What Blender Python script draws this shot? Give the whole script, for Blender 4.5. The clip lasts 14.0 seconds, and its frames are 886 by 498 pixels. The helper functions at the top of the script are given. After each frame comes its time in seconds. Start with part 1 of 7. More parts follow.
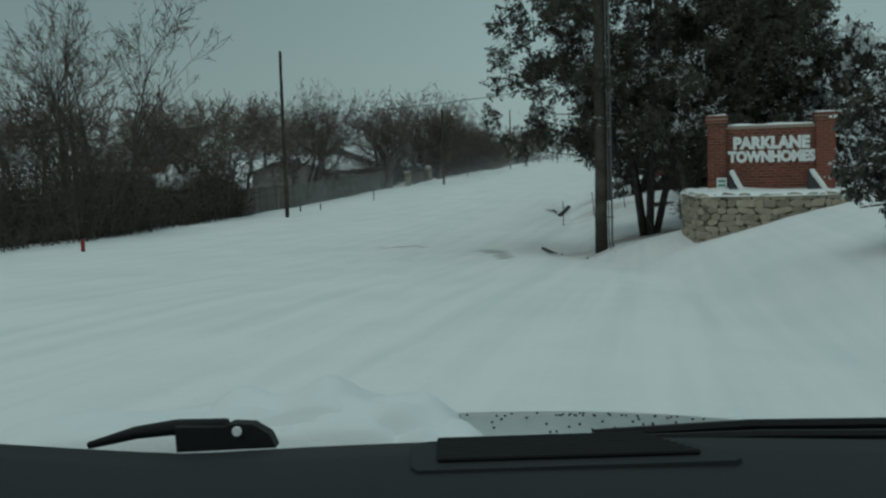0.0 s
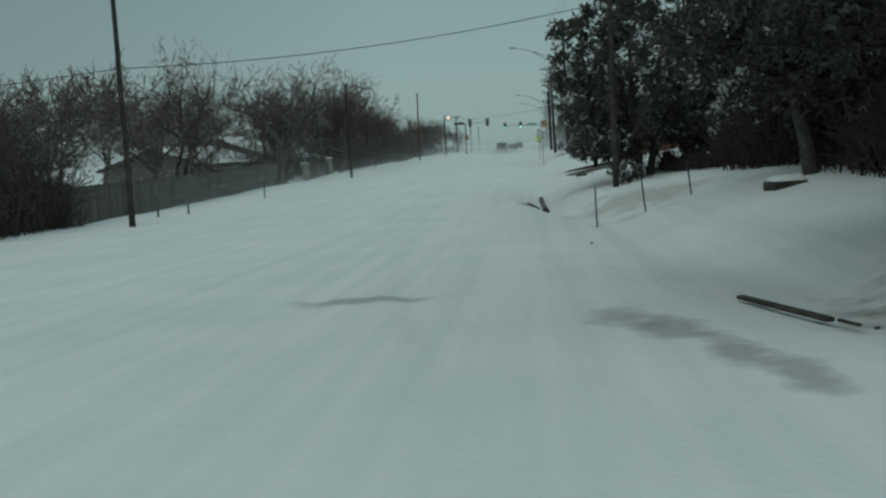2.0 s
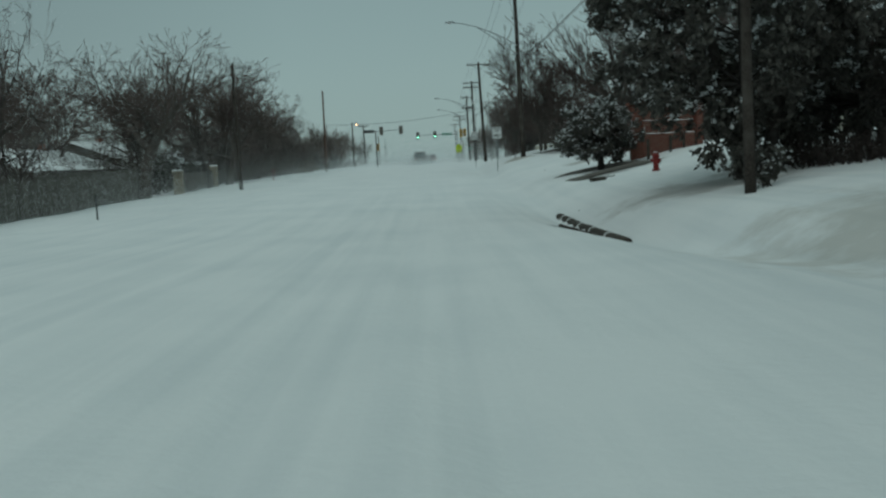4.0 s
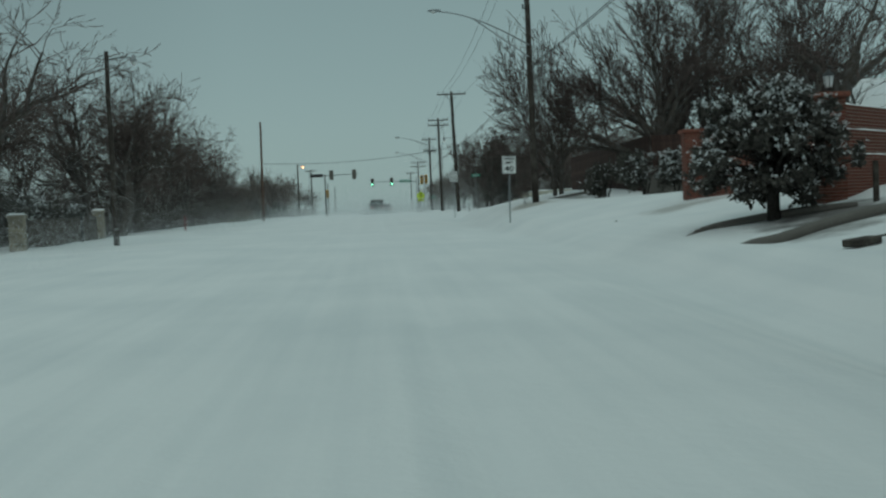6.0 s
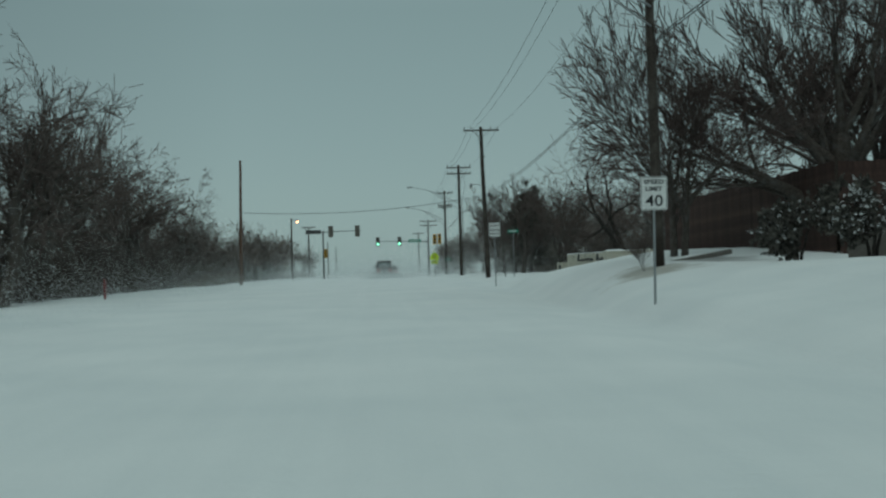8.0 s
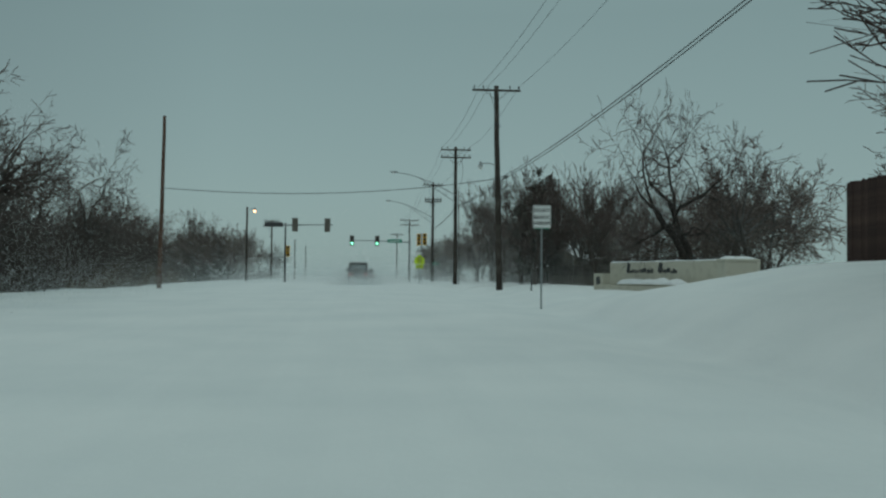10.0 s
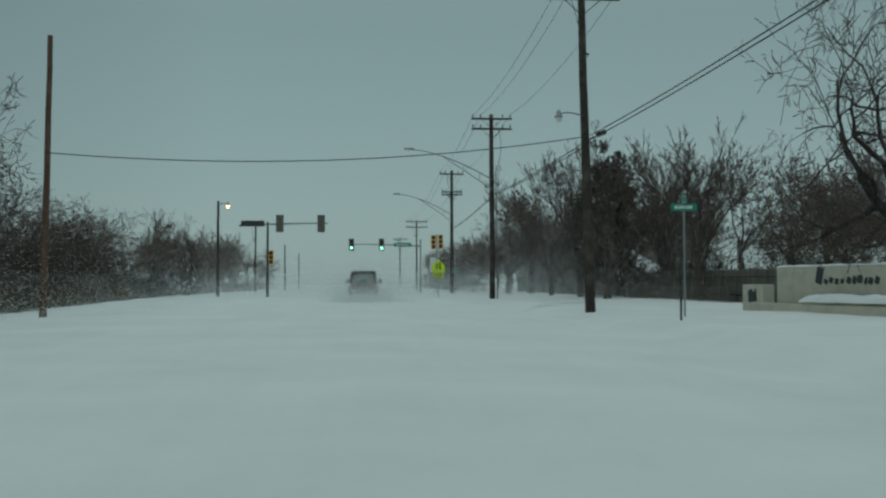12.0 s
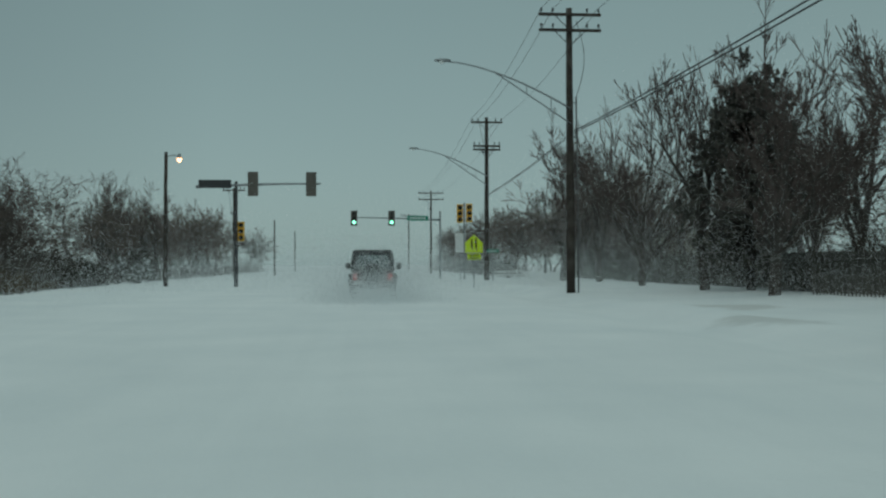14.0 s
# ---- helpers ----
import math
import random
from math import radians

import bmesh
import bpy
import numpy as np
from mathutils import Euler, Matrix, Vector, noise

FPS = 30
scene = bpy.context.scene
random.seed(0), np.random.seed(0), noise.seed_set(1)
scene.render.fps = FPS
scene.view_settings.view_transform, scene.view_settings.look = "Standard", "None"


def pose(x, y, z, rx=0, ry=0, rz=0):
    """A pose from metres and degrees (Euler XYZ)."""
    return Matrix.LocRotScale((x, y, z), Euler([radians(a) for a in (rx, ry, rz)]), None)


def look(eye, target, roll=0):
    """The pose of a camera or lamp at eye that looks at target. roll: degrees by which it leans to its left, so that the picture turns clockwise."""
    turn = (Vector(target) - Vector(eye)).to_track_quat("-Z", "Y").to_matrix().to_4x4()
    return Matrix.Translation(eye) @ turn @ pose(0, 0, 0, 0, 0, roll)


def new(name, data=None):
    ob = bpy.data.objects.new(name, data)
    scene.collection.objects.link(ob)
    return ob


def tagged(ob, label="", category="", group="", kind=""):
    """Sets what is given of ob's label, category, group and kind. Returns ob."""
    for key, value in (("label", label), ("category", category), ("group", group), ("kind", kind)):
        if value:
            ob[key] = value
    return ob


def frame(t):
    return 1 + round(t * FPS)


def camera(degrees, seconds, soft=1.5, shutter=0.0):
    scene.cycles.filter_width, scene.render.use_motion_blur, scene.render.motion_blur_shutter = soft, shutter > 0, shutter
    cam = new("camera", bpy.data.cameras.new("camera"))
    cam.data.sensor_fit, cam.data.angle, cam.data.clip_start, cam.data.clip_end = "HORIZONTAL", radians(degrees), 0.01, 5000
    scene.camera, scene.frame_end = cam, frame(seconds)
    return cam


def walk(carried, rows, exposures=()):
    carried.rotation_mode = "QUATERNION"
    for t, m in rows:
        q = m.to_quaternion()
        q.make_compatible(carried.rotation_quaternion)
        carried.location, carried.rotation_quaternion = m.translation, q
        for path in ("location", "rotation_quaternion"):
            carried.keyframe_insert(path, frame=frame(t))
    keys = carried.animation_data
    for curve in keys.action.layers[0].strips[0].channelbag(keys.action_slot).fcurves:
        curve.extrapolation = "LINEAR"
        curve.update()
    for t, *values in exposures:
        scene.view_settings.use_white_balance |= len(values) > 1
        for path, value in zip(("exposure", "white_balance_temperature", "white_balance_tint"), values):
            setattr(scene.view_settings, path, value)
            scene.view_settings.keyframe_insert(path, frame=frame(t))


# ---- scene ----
cam = camera(47.1, 14.0, soft=2.4)

PATH = [
    (0, (9.828, -9.456, 3.231), (9.435, -7.504, 3.043), -1.8),
    (0.5, (8.234, -4.463, 2.946), (7.884, -2.504, 2.748), -2.2),
    (1, (6.643, 0.626, 2.71), (6.333, 2.592, 2.519), -2.0),
    (1.5, (5.192, 5.57, 2.382), (4.953, 7.547, 2.19), -2.3),
    (2, (3.966, 11.251, 2.055), (3.785, 13.233, 1.855), -3.2),
    (2.5, (2.82, 16.543, 1.688), (2.707, 18.534, 1.538), -3.2),
    (3, (1.906, 22.05, 1.49), (1.854, 24.042, 1.321), -3.4),
    (3.2, (1.589, 24.168, 1.375), (1.554, 26.16, 1.196), -3.4),
    (5.3, (-0.449, 48.449, 0.892), (-0.364, 50.444, 0.772), -3.0),
    (5.5, (-0.527, 50.685, 0.862), (-0.429, 52.68, 0.771), -2.9),
    (6, (-0.747, 55.936, 0.769), (-0.622, 57.93, 0.689), -2.5),
    (6.5, (-0.804, 61.604, 0.73), (-0.701, 63.601, 0.755), -2.1),
    (7, (-0.965, 66.579, 0.813), (-0.843, 68.575, 0.852), -3.0),
    (7.5, (-1.106, 71.852, 0.8), (-0.964, 73.847, 0.819), -4.3),
    (8, (-1.21, 77.282, 0.881), (-1.085, 79.277, 0.926), -1.6),
    (8.5, (-1.349, 82.59, 0.902), (-1.153, 84.58, 0.915), 1.9),
    (9, (-1.169, 88.135, 1.04), (-0.977, 90.126, 1.015), 2.6),
    (9.2, (-1.128, 90.211, 1.051), (-0.957, 92.203, 1.074), 0.8),
    (11.3, (-1.341, 113.059, 1.243), (-1.165, 115.05, 1.308), 0.4),
    (11.5, (-1.466, 115.133, 1.32), (-1.3, 117.125, 1.38), 0.0),
    (12, (-1.518, 121.064, 1.389), (-1.337, 123.054, 1.458), -0.1),
    (12.5, (-1.568, 126.722, 1.537), (-1.39, 128.714, 1.597), 0.1),
    (13, (-1.46, 132.697, 1.556), (-1.281, 134.689, 1.58), -0.6),
    (13.5, (-1.508, 138.431, 1.6), (-1.311, 140.421, 1.616), -1.0),
    (14, (-1.445, 144.002, 1.625), (-1.27, 145.995, 1.656), -0.1),
]
walk(cam, [(t, look(eye, target, roll)) for t, eye, target, roll in PATH],
     exposures=[(0, 0.0), (14, 0.0)])

# ---- world and light: overcast winter daylight ----
world = bpy.data.worlds.new("overcast_sky")
scene.world = world
world.use_nodes = True
wn, wl = world.node_tree.nodes, world.node_tree.links
wn.clear()
sky = wn.new("ShaderNodeTexSky")
sky.sky_type, sky.sun_disc = "NISHITA", False
sky.sun_elevation, sky.sun_rotation = radians(38), radians(150)
sky_dim = wn.new("ShaderNodeMix")
sky_dim.data_type, sky_dim.blend_type = "RGBA", "MULTIPLY"
sky_dim.inputs["Factor"].default_value = 1.0
sky_dim.inputs["B"].default_value = (0.07, 0.07, 0.07, 1)
coords = wn.new("ShaderNodeTexCoord")
split = wn.new("ShaderNodeSeparateXYZ")
ramp = wn.new("ShaderNodeValToRGB")
ramp.color_ramp.elements[0].position, ramp.color_ramp.elements[0].color = 0.0, (0.240, 0.342, 0.338, 1)
ramp.color_ramp.elements[1].position, ramp.color_ramp.elements[1].color = 1.0, (0.42, 0.565, 0.545, 1)
mid = ramp.color_ramp.elements.new(0.25)
mid.color = (0.196, 0.288, 0.286, 1)
low = ramp.color_ramp.elements.new(0.08)
low.color = (0.236, 0.338, 0.334, 1)
up = ramp.color_ramp.elements.new(0.55)
up.color = (0.270, 0.375, 0.366, 1)
cloud = wn.new("ShaderNodeMix")
cloud.data_type = "RGBA"
cloud.inputs["Factor"].default_value = 0.93
back = wn.new("ShaderNodeBackground")
wout = wn.new("ShaderNodeOutputWorld")
wl.new(coords.outputs["Generated"], split.inputs[0])
wl.new(split.outputs["Z"], ramp.inputs["Fac"])
wl.new(sky.outputs["Color"], sky_dim.inputs["A"])
wl.new(sky_dim.outputs["Result"], cloud.inputs["A"])
sides = wn.new("ShaderNodeMapRange")  # sky dimmed toward the sides to fit the view's darker edges
sides.inputs["From Min"].default_value, sides.inputs["From Max"].default_value = -1.0, 1.0
wl.new(split.outputs["X"], sides.inputs["Value"])
thin = wn.new("ShaderNodeValToRGB")
thin.color_ramp.interpolation = "B_SPLINE"
for e, (at, v) in zip(thin.color_ramp.elements, ((0.0, 0.72), (1.0, 0.92))):
    e.position, e.color = at, (v, v, v, 1)
for at, v in ((0.25, 0.70), (0.40, 0.95), (0.52, 1.14), (0.62, 1.10), (0.78, 0.96)):
    thin.color_ramp.elements.new(at).color = (v, v, v, 1)
spread_light = wn.new("ShaderNodeMix")
spread_light.data_type, spread_light.blend_type = "RGBA", "MULTIPLY"
spread_light.inputs["Factor"].default_value = 1.0
wl.new(sides.outputs["Result"], thin.inputs["Fac"])
wl.new(ramp.outputs["Color"], spread_light.inputs["A"])
wl.new(thin.outputs["Color"], spread_light.inputs["B"])
wl.new(spread_light.outputs["Result"], cloud.inputs["B"])
wl.new(cloud.outputs["Result"], back.inputs["Color"])
back.inputs["Strength"].default_value = 1.04
wl.new(back.outputs["Background"], wout.inputs["Surface"])

sun = new("sun", bpy.data.lights.new("sun", "SUN"))
sun.data.energy, sun.data.angle, sun.data.color = 0.26, radians(40), (1.0, 0.97, 0.92)
sun.matrix_world = look((0, 0, 50), (25, 40, 0))


# ---- materials ----
def material(name, colour, rough=0.8, metal=0.0, vary=0.25, grain=30.0, coarse=3.0, bump=0.3, size=0.01, second=None, spec=0.3, each=0.0):
    """A surface with fine grain, a coarse stain in a second colour, and relief. each: how much alike pieces differ."""
    m = bpy.data.materials.new(name)
    m.use_nodes = True
    n, l = m.node_tree.nodes, m.node_tree.links
    b = n["Principled BSDF"]
    b.inputs["Roughness"].default_value, b.inputs["Metallic"].default_value = rough, metal
    b.inputs["Specular IOR Level"].default_value = spec
    tc = n.new("ShaderNodeTexCoord")
    fine, big = n.new("ShaderNodeTexNoise"), n.new("ShaderNodeTexNoise")
    fine.inputs["Scale"].default_value, fine.inputs["Detail"].default_value = grain, 4
    big.inputs["Scale"].default_value, big.inputs["Detail"].default_value = coarse, 3
    for t in (fine, big):
        l.new(tc.outputs["Object"], t.inputs["Vector"])
    dark = tuple(c * (1 - vary) for c in colour)
    light = tuple(min(1, c * (1 + vary)) for c in colour)
    r = n.new("ShaderNodeValToRGB")
    r.color_ramp.elements[0].position, r.color_ramp.elements[0].color = 0.3, (*dark, 1)
    r.color_ramp.elements[1].position, r.color_ramp.elements[1].color = 0.7, (*light, 1)
    l.new(fine.outputs["Fac"], r.inputs["Fac"])
    mix = n.new("ShaderNodeMix")
    mix.data_type = "RGBA"
    stain = n.new("ShaderNodeMapRange")
    stain.inputs["From Min"].default_value, stain.inputs["From Max"].default_value = 0.48, 0.68
    l.new(big.outputs["Fac"], stain.inputs["Value"])
    l.new(stain.outputs["Result"], mix.inputs["Factor"])
    l.new(r.outputs["Color"], mix.inputs["A"])
    mix.inputs["B"].default_value = (*(second or tuple(c * (1 - 0.6 * vary) for c in colour)), 1)
    last = mix.outputs["Result"]
    if each:
        info = n.new("ShaderNodeObjectInfo")
        span = n.new("ShaderNodeMapRange")
        span.inputs["To Min"].default_value, span.inputs["To Max"].default_value = 1 - each, 1 + each
        hsv = n.new("ShaderNodeHueSaturation")
        l.new(info.outputs["Random"], span.inputs["Value"])
        l.new(span.outputs["Result"], hsv.inputs["Value"])
        l.new(last, hsv.inputs["Color"])
        last = hsv.outputs["Color"]
    l.new(last, b.inputs["Base Color"])
    if bump:
        bp = n.new("ShaderNodeBump")
        bp.inputs["Strength"].default_value, bp.inputs["Distance"].default_value = bump, size
        l.new(fine.outputs["Fac"], bp.inputs["Height"])
        l.new(bp.outputs["Normal"], b.inputs["Normal"])
    return m


def island_vary(m, amount):
    """Lets each separate leaf or flake of a joined mesh differ in brightness."""
    n, l = m.node_tree.nodes, m.node_tree.links
    b = n["Principled BSDF"]
    link = b.inputs["Base Color"].links[0]
    src = link.from_socket
    geo = n.new("ShaderNodeNewGeometry")
    span = n.new("ShaderNodeMapRange")
    span.inputs["To Min"].default_value, span.inputs["To Max"].default_value = 1 - amount, 1 + amount
    hsv = n.new("ShaderNodeHueSaturation")
    l.new(geo.outputs["Random Per Island"], span.inputs["Value"])
    l.new(span.outputs["Result"], hsv.inputs["Value"])
    l.new(src, hsv.inputs["Color"])
    l.new(hsv.outputs["Color"], b.inputs["Base Color"])
    return m


def glowing(name, colour, strength):
    m = bpy.data.materials.new(name)
    m.use_nodes = True
    b = m.node_tree.nodes["Principled BSDF"]
    b.inputs["Base Color"].default_value = (*colour, 1)
    b.inputs["Emission Color"].default_value = (*colour, 1)
    b.inputs["Emission Strength"].default_value = strength
    return m


SNOW = material("snow", (0.84, 0.86, 0.87), 0.75, vary=0.03, grain=14, coarse=0.6, bump=0.25, size=0.03, second=(0.80, 0.83, 0.85), spec=0.2)


def flake_material():
    """Snow in the air: thin ice that passes on as much light as it throws back."""
    m = bpy.data.materials.new("blown_snow")
    m.use_nodes = True
    n, l = m.node_tree.nodes, m.node_tree.links
    back, on, mix = n.new("ShaderNodeBsdfDiffuse"), n.new("ShaderNodeBsdfTranslucent"), n.new("ShaderNodeMixShader")
    for b in (back, on):
        b.inputs["Color"].default_value = (0.86, 0.88, 0.89, 1)
    l.new(back.outputs[0], mix.inputs[1])
    l.new(on.outputs[0], mix.inputs[2])
    l.new(mix.outputs[0], n["Material Output"].inputs["Surface"])
    return m


FLAKE = flake_material()
LEAFSNOW = material("clinging_snow", (0.78, 0.81, 0.82), 0.8, vary=0.06, grain=20, coarse=5, bump=0.3, spec=0.1)
BARK = material("wet_bark", (0.088, 0.076, 0.067), 0.95, vary=0.4, grain=22, coarse=4, bump=0.8, size=0.02, second=(0.12, 0.115, 0.11), spec=0.1)
# this bark and these twigs are coloured lighter to imitate haze
HAZEBARK = material("hazed_bark", (0.105, 0.098, 0.092), 0.95, vary=0.35, grain=18, coarse=2, bump=0.6, size=0.02, second=(0.21, 0.21, 0.21), spec=0.1)
TWIG = material("hazed_twigs", (0.112, 0.087, 0.080), 0.95, vary=0.3, grain=9, coarse=1.2, bump=0, second=(0.15, 0.127, 0.115), spec=0.1)
DARKTWIG = material("dark_twigs", (0.092, 0.069, 0.064), 0.95, vary=0.3, grain=9, coarse=1.2, bump=0, second=(0.10, 0.085, 0.078), spec=0.1)
# distance haze put into the twig colour, for far trees and brush
FARTWIG = material("haze_pale_twigs", (0.17, 0.140, 0.125), 0.95, vary=0.25, grain=9, coarse=1.2, bump=0, second=(0.22, 0.195, 0.18), spec=0.1)
DARKBARK = material("dark_wet_bark", (0.045, 0.040, 0.036), 0.9, vary=0.4, grain=22, coarse=4, bump=0.8, size=0.02, second=(0.075, 0.07, 0.066), spec=0.12)
DRYBRUSH = material("dry_brush", (0.094, 0.079, 0.071), 0.95, vary=0.3, grain=6, coarse=0.8, bump=0, second=(0.08, 0.066, 0.058), spec=0.1)
BRUSH = material("dead_brush", (0.096, 0.082, 0.073), 0.95, vary=0.3, grain=6, coarse=0.8, bump=0, second=(0.085, 0.078, 0.066), spec=0.1)
# darker copy of the dead brush: shade below evergreens put into the colour
SHADEBRUSH = material("shaded_dead_brush", (0.058, 0.049, 0.045), 0.95, vary=0.3, grain=6, coarse=0.8, bump=0, second=(0.045, 0.037, 0.033), spec=0.1)
DRYGRASS = material("dry_hedge", (0.13, 0.105, 0.075), 0.95, vary=0.3, grain=6, coarse=0.8, bump=0, second=(0.09, 0.07, 0.05), spec=0.1)
LEAF = island_vary(material("evergreen_leaf", (0.092, 0.088, 0.077), 0.6, vary=0.3, grain=6, coarse=1.5, bump=0, second=(0.078, 0.073, 0.062), spec=0.3), 0.5)
LEAF2 = island_vary(material("juniper_leaf", (0.072, 0.068, 0.057), 0.7, vary=0.3, grain=6, coarse=1.5, bump=0, second=(0.08, 0.074, 0.06), spec=0.2), 0.5)
POLEWOOD = material("weathered_pole", (0.055, 0.046, 0.040), 0.9, vary=0.4, grain=18, coarse=1.5, bump=0.7, size=0.015, second=(0.10, 0.09, 0.08), spec=0.15)
POLEBROWN = material("brown_weathered_pole", (0.115, 0.068, 0.050), 0.9, vary=0.35, grain=18, coarse=1.5, bump=0.7, size=0.015, second=(0.15, 0.10, 0.08), spec=0.15)
STEEL = material("galvanised_steel", (0.30, 0.32, 0.33), 0.45, 0.7, vary=0.15, grain=40, coarse=5, bump=0.1)
DARKSTEEL = material("dull_dark_steel", (0.06, 0.062, 0.065), 0.6, 0.3, vary=0.2, grain=40, coarse=5, bump=0.1)
PIPE = material("grey_conduit", (0.13, 0.13, 0.13), 0.6, 0.2, vary=0.2, grain=30, coarse=3, bump=0.1)
CABLE = material("black_cable", (0.035, 0.036, 0.038), 0.6, vary=0.2, grain=10, coarse=2, bump=0)
BRICK = material("red_brick", (0.19, 0.062, 0.043), 0.9, vary=0.25, grain=60, coarse=6, bump=0.5, size=0.004, second=(0.14, 0.052, 0.040), each=0.25)
BRICKDARK = material("brown_brick", (0.27, 0.10, 0.07), 0.9, vary=0.25, grain=60, coarse=6, bump=0.5, size=0.004, second=(0.20, 0.08, 0.06), each=0.25)
MORTAR = material("mortar", (0.30, 0.24, 0.20), 0.95, vary=0.2, grain=80, coarse=8, bump=0.4, size=0.003)
STONE = material("buff_fieldstone", (0.33, 0.29, 0.225), 0.9, vary=0.3, grain=26, coarse=3, bump=0.7, size=0.015, second=(0.27, 0.23, 0.18), each=0.28)
STONEJOINT = material("stone_joint", (0.34, 0.30, 0.24), 0.95, vary=0.2, grain=40, coarse=6, bump=0.4)
WHITEPAINT = material("white_paint", (0.78, 0.79, 0.78), 0.6, vary=0.06, grain=25, coarse=4, bump=0.15, second=(0.66, 0.68, 0.67))
SIGNWHITE = material("white_sign_sheet", (0.74, 0.76, 0.75), 0.5, vary=0.05, grain=30, coarse=4, bump=0, second=(0.64, 0.66, 0.65))
SIGNBLACK = material("black_sign_print", (0.02, 0.02, 0.022), 0.6, vary=0.2, bump=0)
SIGNGREEN = material("green_sign_sheet", (0.02, 0.25, 0.17), 0.5, vary=0.1, grain=20, coarse=4, bump=0)
SIGNYELLOW = material("fluorescent_yellow_sheet", (0.62, 0.80, 0.03), 0.5, vary=0.06, grain=20, coarse=4, bump=0)
HOUSING = material("yellow_signal_housing", (0.75, 0.43, 0.05), 0.5, vary=0.15, grain=20, coarse=4, bump=0.1)
HOUSINGDARK = material("dark_signal_housing", (0.125, 0.115, 0.10), 0.55, vary=0.2, grain=20, coarse=4, bump=0.1)


def car_glass():
    """Thin tinted glass that one sees through."""
    m = bpy.data.materials.new("tinted_car_glass")
    m.use_nodes = True
    n, l = m.node_tree.nodes, m.node_tree.links
    clear, gloss, mix = n.new("ShaderNodeBsdfTransparent"), n.new("ShaderNodeBsdfGlossy"), n.new("ShaderNodeMixShader")
    clear.inputs["Color"].default_value = (0.72, 0.76, 0.76, 1)
    gloss.inputs["Roughness"].default_value = 0.15
    mix.inputs["Fac"].default_value = 0.22
    l.new(clear.outputs[0], mix.inputs[1])
    l.new(gloss.outputs[0], mix.inputs[2])
    l.new(mix.outputs[0], n["Material Output"].inputs["Surface"])
    return m


CARGLASS = car_glass()
GREENLIT = glowing("green_signal_lens", (0.25, 1.0, 0.62), 3.2)
LAMPLIT = glowing("lit_street_lamp", (1.0, 0.50, 0.22), 6.0)
TAILLIT = glowing("tail_light", (0.45, 0.03, 0.03), 0.35)
LENSDARK = material("dark_lens", (0.03, 0.03, 0.03), 0.25, vary=0.1, bump=0)
FENCEGREY = material("weathered_grey_board", (0.125, 0.118, 0.105), 0.9, vary=0.3, grain=24, coarse=2, bump=0.6, size=0.006, second=(0.09, 0.082, 0.07), each=0.22)
FENCEDARK = material("dark_weathered_board", (0.085, 0.070, 0.060), 0.9, vary=0.3, grain=24, coarse=2, bump=0.6, size=0.006, second=(0.06, 0.05, 0.042), each=0.2)
FENCEBROWN = material("brown_stained_board", (0.048, 0.027, 0.023), 0.85, vary=0.3, grain=24, coarse=2, bump=0.6, size=0.006, second=(0.085, 0.05, 0.04), each=0.2)
STUCCO = material("cream_stucco", (0.52, 0.50, 0.42), 0.9, vary=0.1, grain=50, coarse=2, bump=0.4, size=0.006, second=(0.44, 0.42, 0.35))
SIDING = material("cream_siding", (0.36, 0.35, 0.30), 0.8, vary=0.1, grain=20, coarse=1.2, bump=0.2)
DARKWALL = material("dark_brown_wall", (0.075, 0.062, 0.052), 0.85, vary=0.2, grain=20, coarse=1.2, bump=0.3)
GREYWALL = material("grey_brick_wall", (0.16, 0.15, 0.135), 0.85, vary=0.2, grain=20, coarse=1.2, bump=0.3)
DARKGLASS = material("dark_window_glass", (0.015, 0.018, 0.02), 0.08, vary=0.1, bump=0, spec=0.6)
REDPAINT = material("faded_red_paint", (0.24, 0.030, 0.027), 0.5, vary=0.2, grain=20, coarse=3, bump=0.1)
DEADWOOD = material("wet_dead_wood", (0.05, 0.043, 0.036), 0.9, vary=0.4, grain=30, coarse=4, bump=0.8, size=0.015, second=(0.10, 0.09, 0.075))
RUBBER = material("tyre_rubber", (0.022, 0.022, 0.023), 0.85, vary=0.2, grain=40, coarse=6, bump=0.3)
JEEPPAINT = material("dark_red_car_paint", (0.060, 0.022, 0.021), 0.35, 0.1, vary=0.15, grain=8, coarse=2, bump=0, second=(0.16, 0.12, 0.12), spec=0.5)
SOFTTOP = material("black_soft_top", (0.030, 0.032, 0.034), 0.85, vary=0.25, grain=60, coarse=3, bump=0.3, second=(0.07, 0.073, 0.075))
DARKPAINT = material("dark_car_paint", (0.04, 0.043, 0.047), 0.35, 0.2, vary=0.15, grain=8, coarse=2, bump=0, spec=0.5)
SILVERPAINT = material("silver_car_paint", (0.42, 0.45, 0.46), 0.4, 0.3, vary=0.12, grain=50, coarse=3, bump=0.1, second=(0.52, 0.54, 0.55), spec=0.5)
DASH = material("grey_dashboard_plastic", (0.023, 0.025, 0.028), 0.75, vary=0.12, grain=220, coarse=4, bump=0.25, size=0.002, spec=0.25)
DASHDARK = material("black_vent_grille", (0.013, 0.014, 0.015), 0.8, vary=0.2, grain=200, coarse=6, bump=0.4, size=0.002, spec=0.2)
BLACKTRIM = material("black_wiper_rubber", (0.010, 0.011, 0.011), 0.7, vary=0.2, grain=90, coarse=6, bump=0.2)


